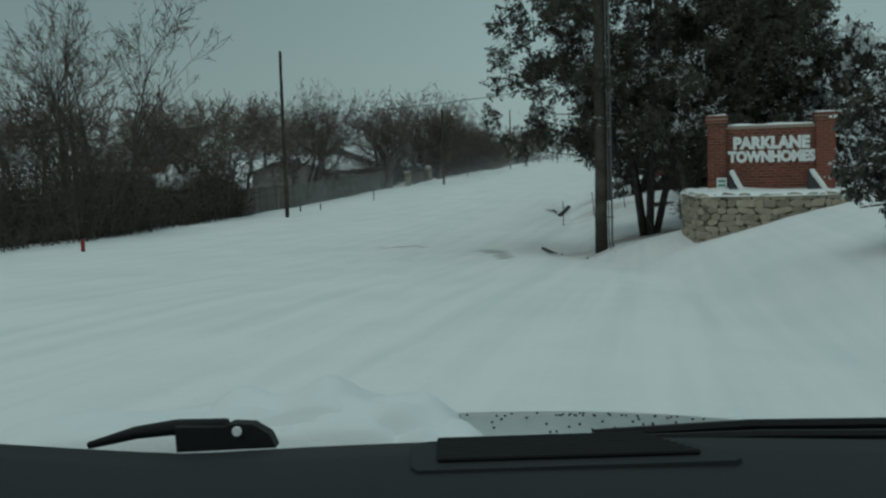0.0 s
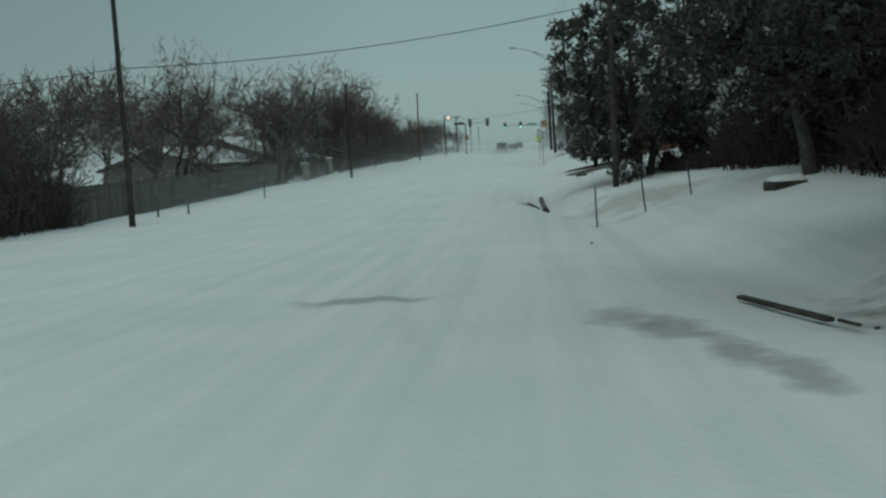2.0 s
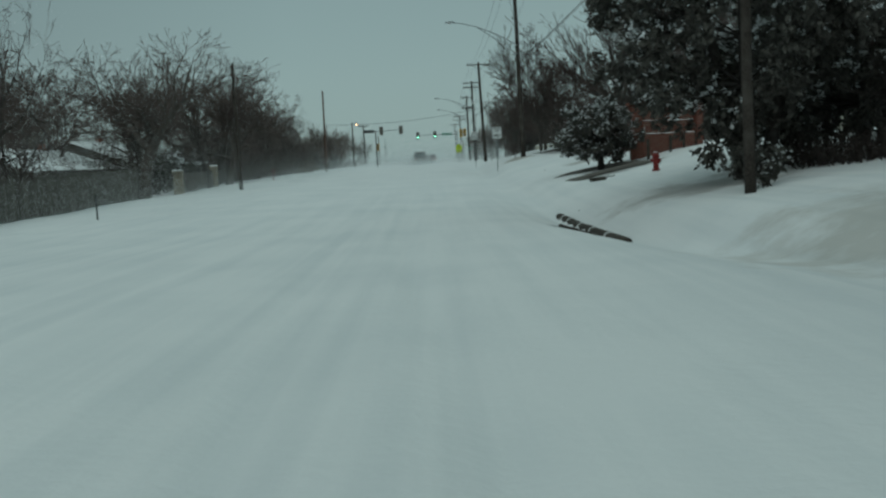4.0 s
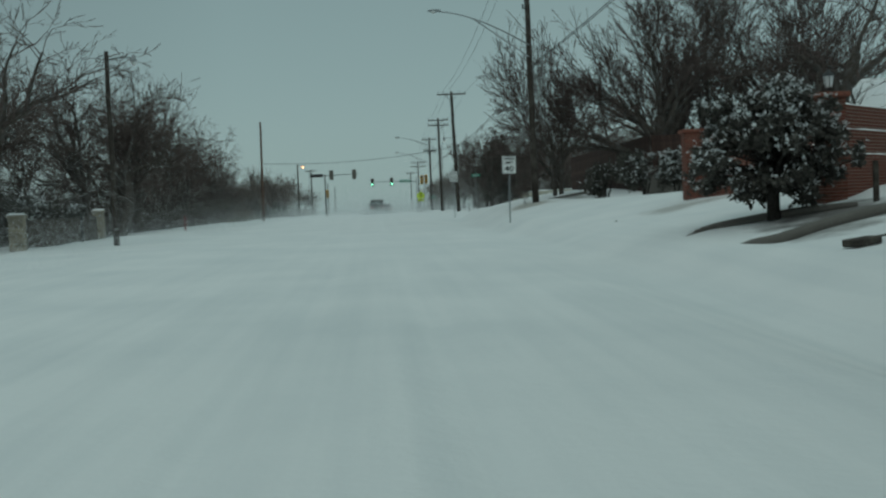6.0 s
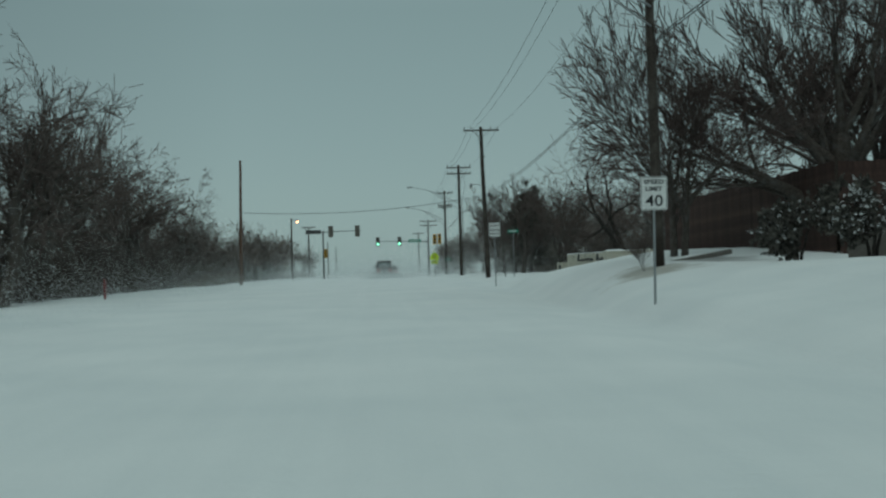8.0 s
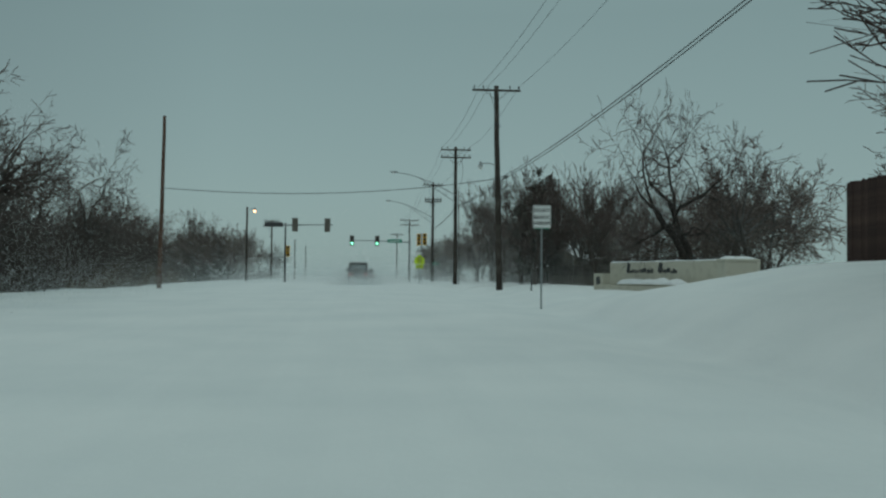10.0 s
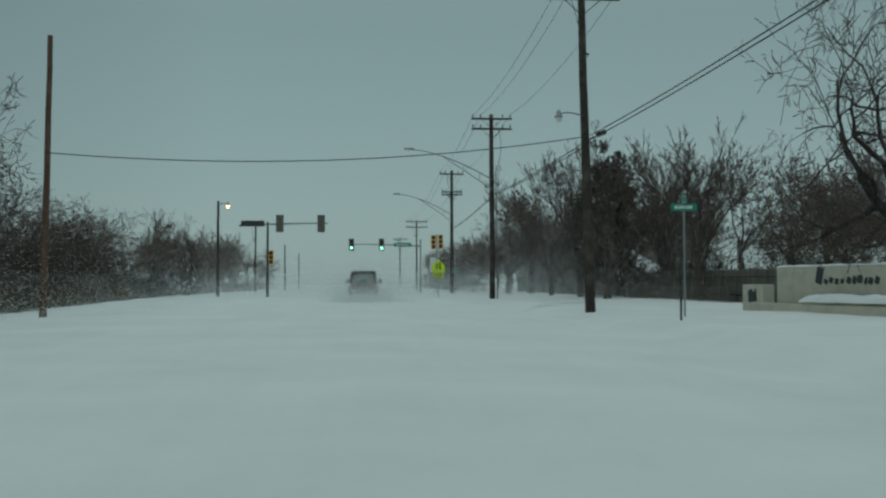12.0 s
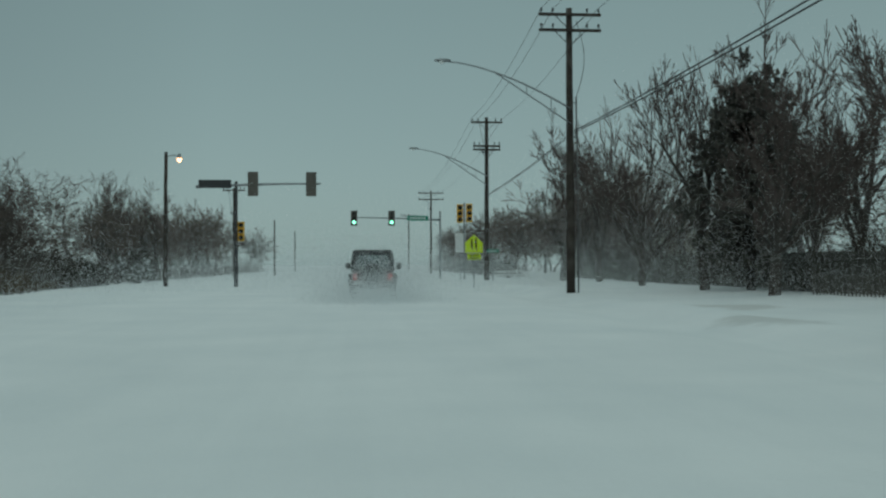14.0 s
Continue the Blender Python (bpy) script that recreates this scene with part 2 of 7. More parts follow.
def ground_material():
    """Wind-packed snow with some darker places, a few of them scoured down to dead grass or wet asphalt."""
    m = bpy.data.materials.new("wind_packed_snow")
    m.use_nodes = True
    n, l = m.node_tree.nodes, m.node_tree.links
    b = n["Principled BSDF"]
    b.inputs["Roughness"].default_value, b.inputs["Specular IOR Level"].default_value = 0.8, 0.2
    tc = n.new("ShaderNodeTexCoord")

    def noise_at(scale, detail=4):
        t = n.new("ShaderNodeTexNoise")
        t.inputs["Scale"].default_value, t.inputs["Detail"].default_value = scale, detail
        l.new(tc.outputs["Object"], t.inputs["Vector"])
        return t.outputs["Fac"]

    def maths(op, a, c):
        t = n.new("ShaderNodeMath")
        t.operation = op
        for i, v in enumerate((a, c)):
            if isinstance(v, (int, float)):
                t.inputs[i].default_value = v
            else:
                l.new(v, t.inputs[i])
        return t.outputs[0]

    fine, wide = noise_at(9, 5), noise_at(0.35, 3)
    tone = n.new("ShaderNodeValToRGB")
    tone.color_ramp.elements[0].position, tone.color_ramp.elements[0].color = 0.36, (0.765, 0.795, 0.81, 1)
    tone.color_ramp.elements[1].position, tone.color_ramp.elements[1].color = 0.62, (0.87, 0.885, 0.89, 1)
    stretch = n.new("ShaderNodeMapping")
    stretch.inputs["Scale"].default_value = (2.6, 0.05, 1.0)
    l.new(tc.outputs["Object"], stretch.inputs["Vector"])
    streak = n.new("ShaderNodeTexNoise")
    streak.inputs["Scale"].default_value, streak.inputs["Detail"].default_value = 1.0, 4
    l.new(stretch.outputs["Vector"], streak.inputs["Vector"])
    fresh = n.new("ShaderNodeMapRange")  # further on, new drift lies over the wheel marks
    fresh.inputs["From Min"].default_value, fresh.inputs["From Max"].default_value = 58, 90
    fresh.inputs["To Min"].default_value, fresh.inputs["To Max"].default_value = 0.62, 0.12
    along = n.new("ShaderNodeSeparateXYZ")
    l.new(tc.outputs["Object"], along.inputs[0])
    l.new(along.outputs["Y"], fresh.inputs["Value"])
    marks = maths("MULTIPLY", maths("SUBTRACT", streak.outputs["Fac"], 0.5), fresh.outputs["Result"])
    l.new(maths("ADD", maths("ADD", maths("MULTIPLY", wide, 0.5), 0.27), marks), tone.inputs["Fac"])
    ragged = maths("ADD", maths("MULTIPLY", noise_at(0.9, 5), 1.7), maths("MULTIPLY", noise_at(5, 3), 0.5))
    split = n.new("ShaderNodeSeparateXYZ")
    l.new(tc.outputs["Object"], split.inputs[0])
    last = tone.outputs["Color"]
    # x, y, half-width across, half-length along, colour, strength
    bare = [(4.9, 22.3, 0.5, 0.9, (0.26, 0.26, 0.25), 0.55), (5.3, 21.4, 0.42, 1.1, (0.24, 0.24, 0.23), 0.55), (5.65, 20.1, 0.36, 1.2, (0.24, 0.24, 0.23), 0.6), (5.9, 18.9, 0.32, 1.0, (0.24, 0.24, 0.23), 0.55), (3.8, 57.3, 0.5, 2.6, (0.10, 0.10, 0.10), 0.75), (9.6, 22.8, 2.6, 2.6, (0.20, 0.18, 0.14), 0.75),
            (7.6, 47.0, 3.0, 5.0, (0.34, 0.30, 0.24), 0.45), (8.9, 76.6, 1.9, 2.4, (0.10, 0.09, 0.08), 0.85), (7.3, 74.6, 1.0, 1.3, (0.14, 0.13, 0.12), 0.7),
            (7.0, 107.5, 1.5, 2.6, (0.24, 0.20, 0.14), 0.6), (9.8, 110.0, 1.6, 2.6, (0.09, 0.085, 0.08), 0.6),
            (9.0, 88.0, 1.5, 1.4, (0.20, 0.17, 0.13), 0.5), (1.5, 25.0, 1.2, 0.5, (0.27, 0.26, 0.25), 0.6),
            (7.4, 165.0, 1.2, 2.0, (0.35, 0.33, 0.30), 0.35), (9.2, 172.0, 1.5, 1.6, (0.35, 0.32, 0.28), 0.35),
            (8.2, 60.5, 2.6, 2.8, (0.20, 0.17, 0.13), 0.5)]
    for x, y, rx, ry, colour, strength in bare:
        dx = maths("DIVIDE", maths("SUBTRACT", split.outputs["X"], x), rx)
        dy = maths("DIVIDE", maths("SUBTRACT", split.outputs["Y"], y), ry)
        far = maths("SQRT", maths("ADD", maths("MULTIPLY", dx, dx), maths("MULTIPLY", dy, dy)), 0)
        mask = n.new("ShaderNodeMapRange")
        mask.inputs["From Min"].default_value, mask.inputs["From Max"].default_value = 1.75, 1.15
        mask.inputs["To Max"].default_value = strength
        l.new(maths("ADD", far, maths("SUBTRACT", ragged, 0.35)), mask.inputs["Value"])
        mix = n.new("ShaderNodeMix")
        mix.data_type = "RGBA"
        l.new(mask.outputs["Result"], mix.inputs["Factor"])
        l.new(last, mix.inputs["A"])
        mix.inputs["B"].default_value = (*colour, 1)
        last = mix.outputs["Result"]
    l.new(last, b.inputs["Base Color"])
    bp = n.new("ShaderNodeBump")
    bp.inputs["Strength"].default_value, bp.inputs["Distance"].default_value = 0.35, 0.05
    l.new(maths("ADD", fine, maths("MULTIPLY", noise_at(2.2, 4), 1.5)), bp.inputs["Height"])
    l.new(bp.outputs["Normal"], b.inputs["Normal"])
    return m


GROUND = ground_material()


# ---- mesh helpers ----
class Shape:
    """Collects vertices and faces of one mesh."""

    def __init__(self):
        self.v, self.f, self.n = [], [], 0

    def add(self, verts, faces, m=None):
        verts = np.asarray(verts, float).reshape(-1, 3)
        if m is not None:
            r = np.array(m)
            verts = verts @ r[:3, :3].T + r[:3, 3]
        self.v.append(verts)
        self.f.extend([tuple(i + self.n for i in face) for face in faces])
        self.n += len(verts)
        return self

    def box(self, centre, size, c=0.01, m=None):
        """A box with chamfered edges."""
        hx, hy, hz = (s / 2 for s in size)
        c = min(c, hx * 0.9, hy * 0.9, hz * 0.9)
        verts, at = [], {}
        for sx in (-1, 1):
            for sy in (-1, 1):
                for sz in (-1, 1):
                    for axis, p in enumerate(((hx, hy - c, hz - c), (hx - c, hy, hz - c), (hx - c, hy - c, hz))):
                        at[sx, sy, sz, axis] = len(verts)
                        verts.append((sx * p[0] + centre[0], sy * p[1] + centre[1], sz * p[2] + centre[2]))
        faces = []
        for s in (-1, 1):
            faces.append([at[s, a, b, 0] for a, b in ((-1, -1), (s, -s), (1, 1), (-s, s))])
            faces.append([at[a, s, b, 1] for a, b in ((-1, -1), (-s, s), (1, 1), (s, -s))])
            faces.append([at[a, b, s, 2] for a, b in ((-1, -1), (s, -s), (1, 1), (-s, s))])
        for a in (-1, 1):
            for b in (-1, 1):
                faces.append([at[a, b, -1, 0], at[a, b, 1, 0], at[a, b, 1, 1], at[a, b, -1, 1]][:: -a * b])
                faces.append([at[a, -1, b, 0], at[a, 1, b, 0], at[a, 1, b, 2], at[a, -1, b, 2]][:: a * b])
                faces.append([at[-1, a, b, 1], at[1, a, b, 1], at[1, a, b, 2], at[-1, a, b, 2]][:: -a * b])
                for d in (-1, 1):
                    faces.append([at[a, b, d, 0], at[a, b, d, 1], at[a, b, d, 2]][:: a * b * d])
        return self.add(verts, faces, m)

    def tube(self, points, radii, sides=8, caps=True):
        p = np.asarray(points, float)
        r = np.broadcast_to(np.asarray(radii, float), (len(p),))
        d = np.gradient(p, axis=0)
        d /= np.linalg.norm(d, axis=1)[:, None] + 1e-9
        ref = np.array((0.0, 0, 1)) if abs(d[:, 2]).mean() < 0.8 else np.array((1.0, 0, 0))
        a = np.cross(d, ref)
        a /= np.linalg.norm(a, axis=1)[:, None] + 1e-9
        b = np.cross(d, a)
        t = np.arange(sides) * 2 * np.pi / sides
        ring = a[:, None] * np.cos(t)[None, :, None] + b[:, None] * np.sin(t)[None, :, None]
        verts = (p[:, None] + ring * r[:, None, None]).reshape(-1, 3)
        faces = [(i * sides + j, i * sides + (j + 1) % sides, (i + 1) * sides + (j + 1) % sides, (i + 1) * sides + j)
                 for i in range(len(p) - 1) for j in range(sides)]
        if caps and sides > 3:
            faces += [tuple(range(sides))[::-1], tuple((len(p) - 1) * sides + j for j in range(sides))]
        return self.add(verts, faces)

    def ribbon(self, points, radii, side):
        """A flat twig, as wide as a thin tube looks."""
        p = np.asarray(points, float)
        r = np.broadcast_to(np.asarray(radii, float), (len(p),))[:, None]
        d = p[-1] - p[0]
        a = np.cross(d, side)
        a = a / (np.linalg.norm(a) + 1e-9) * 1.25
        n = len(p)
        return self.add(np.concatenate([p - a * r, p + a * r]), [(i, i + 1, n + i + 1, n + i) for i in range(n - 1)])

    def lathe(self, profile, sides=20, m=None):
        """Turns (radius, z) pairs round the z axis."""
        t = np.arange(sides) * 2 * np.pi / sides
        verts = [(r * math.cos(a), r * math.sin(a), z) for r, z in profile for a in t]
        faces = [(i * sides + j, i * sides + (j + 1) % sides, (i + 1) * sides + (j + 1) % sides, (i + 1) * sides + j)
                 for i in range(len(profile) - 1) for j in range(sides)]
        faces += [tuple(range(sides))[::-1], tuple((len(profile) - 1) * sides + j for j in range(sides))]
        return self.add(verts, faces, m)

    def slab(self, outline, thick, m=None):
        """An outline in x, z, made thick along y."""
        k = len(outline)
        verts = [(x, -thick / 2, z) for x, z in outline] + [(x, thick / 2, z) for x, z in outline]
        faces = [tuple(range(k)), tuple(range(2 * k - 1, k - 1, -1))]
        faces += [(i, i + k, (i + 1) % k + k, (i + 1) % k) for i in range(k)]
        return self.add(verts, faces, m)

    def sheet(self, grid, faces_up=True):
        g = np.asarray(grid, float)
        h, w = g.shape[:2]
        i = np.arange(h * w).reshape(h, w)
        f = np.stack([i[:-1, :-1], i[:-1, 1:], i[1:, 1:], i[1:, :-1]], -1).reshape(-1, 4)
        return self.add(g.reshape(-1, 3), f.tolist() if faces_up else f[:, ::-1].tolist())

    def mesh(self, name, mat, smooth=False):
        me = bpy.data.meshes.new(name)
        v = np.concatenate(self.v) if self.v else np.zeros((0, 3))
        me.from_pydata(v.tolist(), [], self.f)
        me.materials.append(mat)
        if smooth:
            me.polygons.foreach_set("use_smooth", [True] * len(me.polygons))
        me.update()
        return me


def thing(name, m, label, category, group="", kind=""):
    ob = new(name)
    ob.empty_display_size = 0.2
    ob.matrix_world = m
    return tagged(ob, label, category, group, kind)


def part(name, shape, mat, parent, label="", smooth=False, kind=""):
    ob = new(name, shape.mesh(name, mat, smooth) if isinstance(shape, Shape) else shape)
    ob.parent = parent
    return tagged(ob, label, kind=kind)


def single(name, shape, mat, label, category, group="", kind="", smooth=False, m=None):
    ob = new(name, shape.mesh(name, mat, smooth))
    if m is not None:
        ob.matrix_world = m
    return tagged(ob, label, category, group, kind)


def bars(name, parent, boxes, mat):
    """Unreadable writing: one plain bar for each letter."""
    for centre, size in boxes:
        part(name, Shape().box(centre, size, 0.001), mat, parent)


def lettering(name, text, height, mat, parent, m, width=None, depth=0.006, spread=1.0, bold=0.0):
    """Raised writing as a mesh, upright in x, z, facing -y. height: of a capital."""
    cu = bpy.data.curves.new(name, "FONT")
    cu.body, cu.size, cu.extrude, cu.align_x, cu.align_y = text, height / 0.7, depth, "CENTER", "CENTER"
    cu.space_character, cu.offset = spread, bold
    cu.resolution_u = 3
    tmp = bpy.data.objects.new(name, cu)
    scene.collection.objects.link(tmp)
    me = bpy.data.meshes.new_from_object(tmp.evaluated_get(bpy.context.evaluated_depsgraph_get()))
    bpy.data.objects.remove(tmp)
    x = np.empty(len(me.vertices) * 3)
    me.vertices.foreach_get("co", x)
    x = x.reshape(-1, 3)
    x -= (x.max(0) + x.min(0)) / 2
    if width:
        x[:, 0] *= width / np.ptp(x[:, 0])
    x[:, 1] *= height / np.ptp(x[:, 1])
    x = np.stack([x[:, 0], -x[:, 2], x[:, 1]], -1)
    me.vertices.foreach_set("co", x.ravel())
    me.materials.clear()
    me.materials.append(mat)
    me.update()
    ob = new(name, me)
    ob.parent = parent
    ob.matrix_basis = m
    return ob


# ---- ground ----
ROAD_Y = [-60, -10, 5, 16, 24, 36, 48, 60, 75, 90, 113, 126, 144, 180, 400]
ROAD_Z = [4.0, 1.88, 1.05, 0.36, 0.04, -0.30, -0.47, -0.61, -0.53, -0.30, -0.08, 0.15, 0.27, 0.40, 0.6]
EDGE_Y = [-60, -10, 10, 17, 21, 42, 64, 100, 125, 160, 400]
EDGE_X = [24, 15, 10.6, 9.8, 8.1, 6.3, 4.6, 4.4, 5.0, 6.0, 7.0]
RISE_Y = [-60, 0, 15, 19, 22, 42, 60, 70, 80, 95, 104, 108, 118, 127, 136, 160]
RISE = [0.25, 0.28, 0.35, 0.32, 0.17, 0.225, 0.18, 0.20, 0.20, 0.24, 0.36, 0.55, 0.42, 0.26, 0.04, 0.02]
CAP = [3, 2.8, 2.6, 2.4, 1.9, 2.8, 1.9, 1.8, 1.9, 1.5, 1.08, 1.12, 1.55, 1.65, 0.3, 0.2]
def ground_height(x, y):
    road = np.interp(y, ROAD_Y, ROAD_Z)
    off = x - np.interp(y, EDGE_Y, EDGE_X)
    rise, cap = np.interp(y, RISE_Y, RISE), np.interp(y, RISE_Y, CAP)
    up = np.maximum(off, 0) * rise
    bank = cap * np.tanh(up / np.maximum(cap, 0.01))
    gutter = -np.interp(y, [46, 54, 66, 76], [0.16, 0.5, 0.38, 0.16]) * np.exp(-((off + 0.3) / 1.1) ** 2)
    left = -14.0 - x
    drop = np.where(left > 0, -0.03 * np.minimum(left, 12), 0)
    return road + bank + gutter + drop


def gz(x, y):
    return float(ground_height(x, y))


def waves(x, y):
    """Drift relief of the snow."""
    return (0.05 * np.sin(0.45 * x + 0.31 * y + 1.3 * np.sin(0.12 * y)) * np.sin(0.21 * y - 0.5 * x)
            + 0.03 * np.sin(1.3 * x + 0.4 * y) * np.sin(0.33 * y + 0.8 * x + 1.0) + 0.012 * np.sin(3.1 * x - 1.1 * y) * np.sin(1.7 * y + 0.6 * x))


def snow_surface(x, y):
    edge = np.interp(y, EDGE_Y, EDGE_X)
    off = x - edge
    lane = np.interp(y, LANE_Y, LANE_X)
    calm = 0.25 + 0.75 / (1 + np.exp(-(np.abs(x + 3.5 - (lane + 1.2)) - 7.5) / 0.8))
    z = ground_height(x, y) + waves(x, y) * calm
    # wheel ruts of the traffic that went ahead
    for shift, deep in ((-0.78, 0.075), (0.74, 0.08), (-1.35, 0.04), (1.5, 0.035), (-4.3, 0.04), (-5.7, 0.045), (0.2, -0.03), (-2.6, 0.03), (2.4, 0.03)):
        wander = 0.16 * np.sin(0.09 * y + shift) + 0.05 * np.sin(0.31 * y + 2 * shift)
        z = z - deep * np.exp(-((x - lane - shift - wander) / 0.17) ** 2) * (0.7 + 0.3 * np.sin(0.8 * y + shift * 5)) * np.interp(y, [58, 90], [1.0, 0.35])
    z = z + 0.16 * np.exp(-((off - 1.0) / 0.8) ** 2) * (0.5 + 0.5 * np.sin(0.27 * y))
    return z


LANE_Y = [-60, -10, 5, 16, 24, 36, 48, 60, 400]
LANE_X = [30, 10.2, 5.3, 2.9, 1.6, 0.3, -0.4, -0.9, -1.4]


def spaced(*runs):
    """Grid lines: runs of (from, to, step)."""
    out = []
    for a, b, step in runs:
        out += list(np.linspace(a, b, max(2, int(round((b - a) / step)) + 1))[:-1])
    return np.array(out + [runs[-1][1]])


gx = spaced((-1500, -300, 200), (-300, -60, 30), (-60, -24, 3), (-24, -12, 0.6), (-12, 12, 0.16), (12, 30, 0.6), (30, 60, 3), (60, 300, 30), (300, 1500, 200))
gy = spaced((-600, -100, 100), (-100, -20, 8), (-20, 60, 0.4), (60, 220, 0.5), (220, 300, 2), (300, 600, 25), (600, 2500, 190))
mx, my = np.meshgrid(gx, gy)
ground = single("ground", Shape().sheet(np.stack([mx, my, snow_surface(mx, my)], -1)), GROUND,
                "wind-packed snow over road, verge and lawns", "snow ground", kind="structure", smooth=True)


# ---- utility poles, lamps and wires ----
def utility_pole(x, y, top, r=0.15, lean=(0.0, 0.0), arms=(), label="weathered wooden utility pole standing in the snow", lamp=None, conduit=False, small_lamp=None, group="utility poles", wood=POLEWOOD, riser=0.0):
    """arms: (z, half length). lamp: (x, z) of a long street lamp's tip. small_lamp: (side, z, reach, lit)."""
    z0 = gz(x, y) - 0.25
    h = top - z0
    ob = thing("utility_pole", pose(x, y, z0), label, "utility pole", group)
    zs = np.linspace(0, h, 9)
    rng = np.random.default_rng(int(abs(x * 31 + y * 17)))
    pts = np.stack([lean[0] * zs / h + rng.normal(0, 0.008, 9), lean[1] * zs / h, zs], -1)
    part("pole", Shape().tube(pts, np.linspace(r, r * 0.68, 9), 12), wood, ob, smooth=True)
    for az, half in arms:
        k = (az - z0) / h
        cx, cy = lean[0] * k, lean[1] * k
        arm = part("crossarm", Shape().box((cx, cy - r, az - z0), (half * 2, 0.09, 0.12), 0.012), POLEWOOD, ob)
        for s in (-1, 1):
            part("brace", Shape().tube([(cx, cy - r, az - z0 - 0.65), (cx + s * half * 0.5, cy - r - 0.03, az - z0 - 0.03)], 0.018, 5), DARKSTEEL, arm)
            for q in (0.55, 0.92):
                part("insulator", Shape().lathe([(0.02, 0), (0.02, 0.08), (0.055, 0.09), (0.04, 0.14), (0.055, 0.15), (0.03, 0.21), (0.0, 0.22)], 8,
                                                pose(cx + s * half * q, cy - r, az - z0 + 0.06)), DARKSTEEL, arm)
    if conduit:
        for dx, rr, hh in ((0.24, 0.02, h * 0.75), (0.33, 0.03, h * 0.9)):
            part("conduit_pipe", Shape().tube([(dx + 0.12, -r, 0), (dx, -r * 0.9, 0.55), (dx * 0.97, -r * 0.8, hh * 0.5), (dx * 0.9, -r * 0.7, hh)], rr, 8), PIPE, ob, smooth=True)
        for hh in (1.3, 3.4, 5.2):
            part("bracket", Shape().box((0.22, -r * 0.85, hh), (0.34, 0.05, 0.035), 0.008), DARKSTEEL, ob)
    if riser:  # a cable riser up one side, with its clamps
        part("cable_riser", Shape().tube([(r + 0.12, -0.05, 0), (r + 0.10, -0.05, riser * 0.5), (r * 0.8 + 0.08, -0.05, riser)], 0.035, 8), PIPE, ob, smooth=True)
        for k in (0.2, 0.4, 0.6, 0.8, 0.97):
            part("clamp", Shape().box((r * 0.9, -0.05, riser * k), (0.24, 0.05, 0.04), 0.008), DARKSTEEL, ob)
        q = np.linspace(0, 1, 9)
        part("drop_wire", Shape().tube(np.stack([r * 0.8 + 0.08 + 0.35 * np.sin(q * 3.14), 0 * q - 0.05, riser + (h - 0.5 - riser) * q], -1), 0.014, 5), CABLE, ob, smooth=True)
    if arms and not riser:
        q = np.linspace(0, 1, 9)
        az, half = arms[0]
        part("jumper_wire", Shape().tube(np.stack([-half * 0.55 * (1 - q) - r * 0.5 * q, 0 * q - r - 0.05, az - z0 - 0.1 - 1.9 * q + 0.25 * np.cos(q * 3.1)], -1), 0.013, 5), CABLE, ob, smooth=True)
        part("insulator", Shape().lathe([(0.02, 0), (0.05, 0.04), (0.04, 0.10), (0.055, 0.14), (0.02, 0.2)], 8, pose(-r - 0.12, -r, az - z0 - 2.1)), DARKSTEEL, ob)
        part("bracket", Shape().box((-r * 0.6 - 0.05, -r * 0.6, az - z0 - 2.1), (0.32, 0.05, 0.06), 0.01), DARKSTEEL, ob)
    if lamp:
        street_lamp(x + lean[0] * 0.7, y, z0, lamp[0], lamp[1])
    if small_lamp:
        side, lz, reach, lit = small_lamp
        flood_lamp(x + lean[0], y - r, lz, side * reach, lit)
    return ob


def street_lamp(x, y, z0, tip_x, tip_z):
    """A long truss arm with a cobra-head lamp, bolted to a pole."""
    d = tip_x - x
    s = -1 if d < 0 else 1
    ob = thing("street_lamp", pose(x, y - 0.17, tip_z), "grey cobra-head street lamp on a long truss arm, unlit", "street lamp", "street lamps")
    q = np.linspace(0, 1, 14)
    root = -1.85
    upper = np.stack([q * d, 0 * q, root * (1 - q) ** 1.35 + 0.10 * np.sin(q * np.pi)], -1)
    part("arm", Shape().tube(upper, np.linspace(0.042, 0.028, 14), 8), STEEL, ob, smooth=True)
    q2 = np.linspace(0, 0.62, 8)
    lower = np.stack([q2 * d, 0 * q2, root - 0.62 + (q2 / 0.62) * (root * (1 - 0.62) ** 1.35 + 0.09 - root + 0.62)], -1)
    part("lower_arm", Shape().tube(lower, 0.03, 8), STEEL, ob, smooth=True)
    for k in (0.16, 0.36):
        u = np.array((k * d, 0, root * (1 - k) ** 1.35 + 0.1 * math.sin(k * math.pi)))
        w = np.array((k * d, 0, root - 0.62 + (k / 0.62) * (root * (1 - 0.62) ** 1.35 + 0.09 - root + 0.62)))
        part("strut", Shape().tube([u, w], 0.02, 6), STEEL, ob)
    head = Shape().lathe([(0.02, -0.32), (0.09, -0.28), (0.13, -0.12), (0.15, 0.05), (0.13, 0.25), (0.06, 0.34), (0.03, 0.36)], 14,
                         Matrix.Translation((d + s * 0.25, 0, 0.05)) @ Matrix.Rotation(radians(90), 4, "Y") @ Matrix.Diagonal((0.55, 1.0, 1.0, 1)))
    part("lamp_head", head, STEEL, ob, smooth=True)
    part("lens", Shape().lathe([(0.02, -0.11), (0.09, -0.09), (0.125, -0.02), (0.13, 0.0)], 14, pose(d + s * 0.28, 0, 0.02)), WHITEPAINT, ob, "frosted glass lens", smooth=True)
    return ob


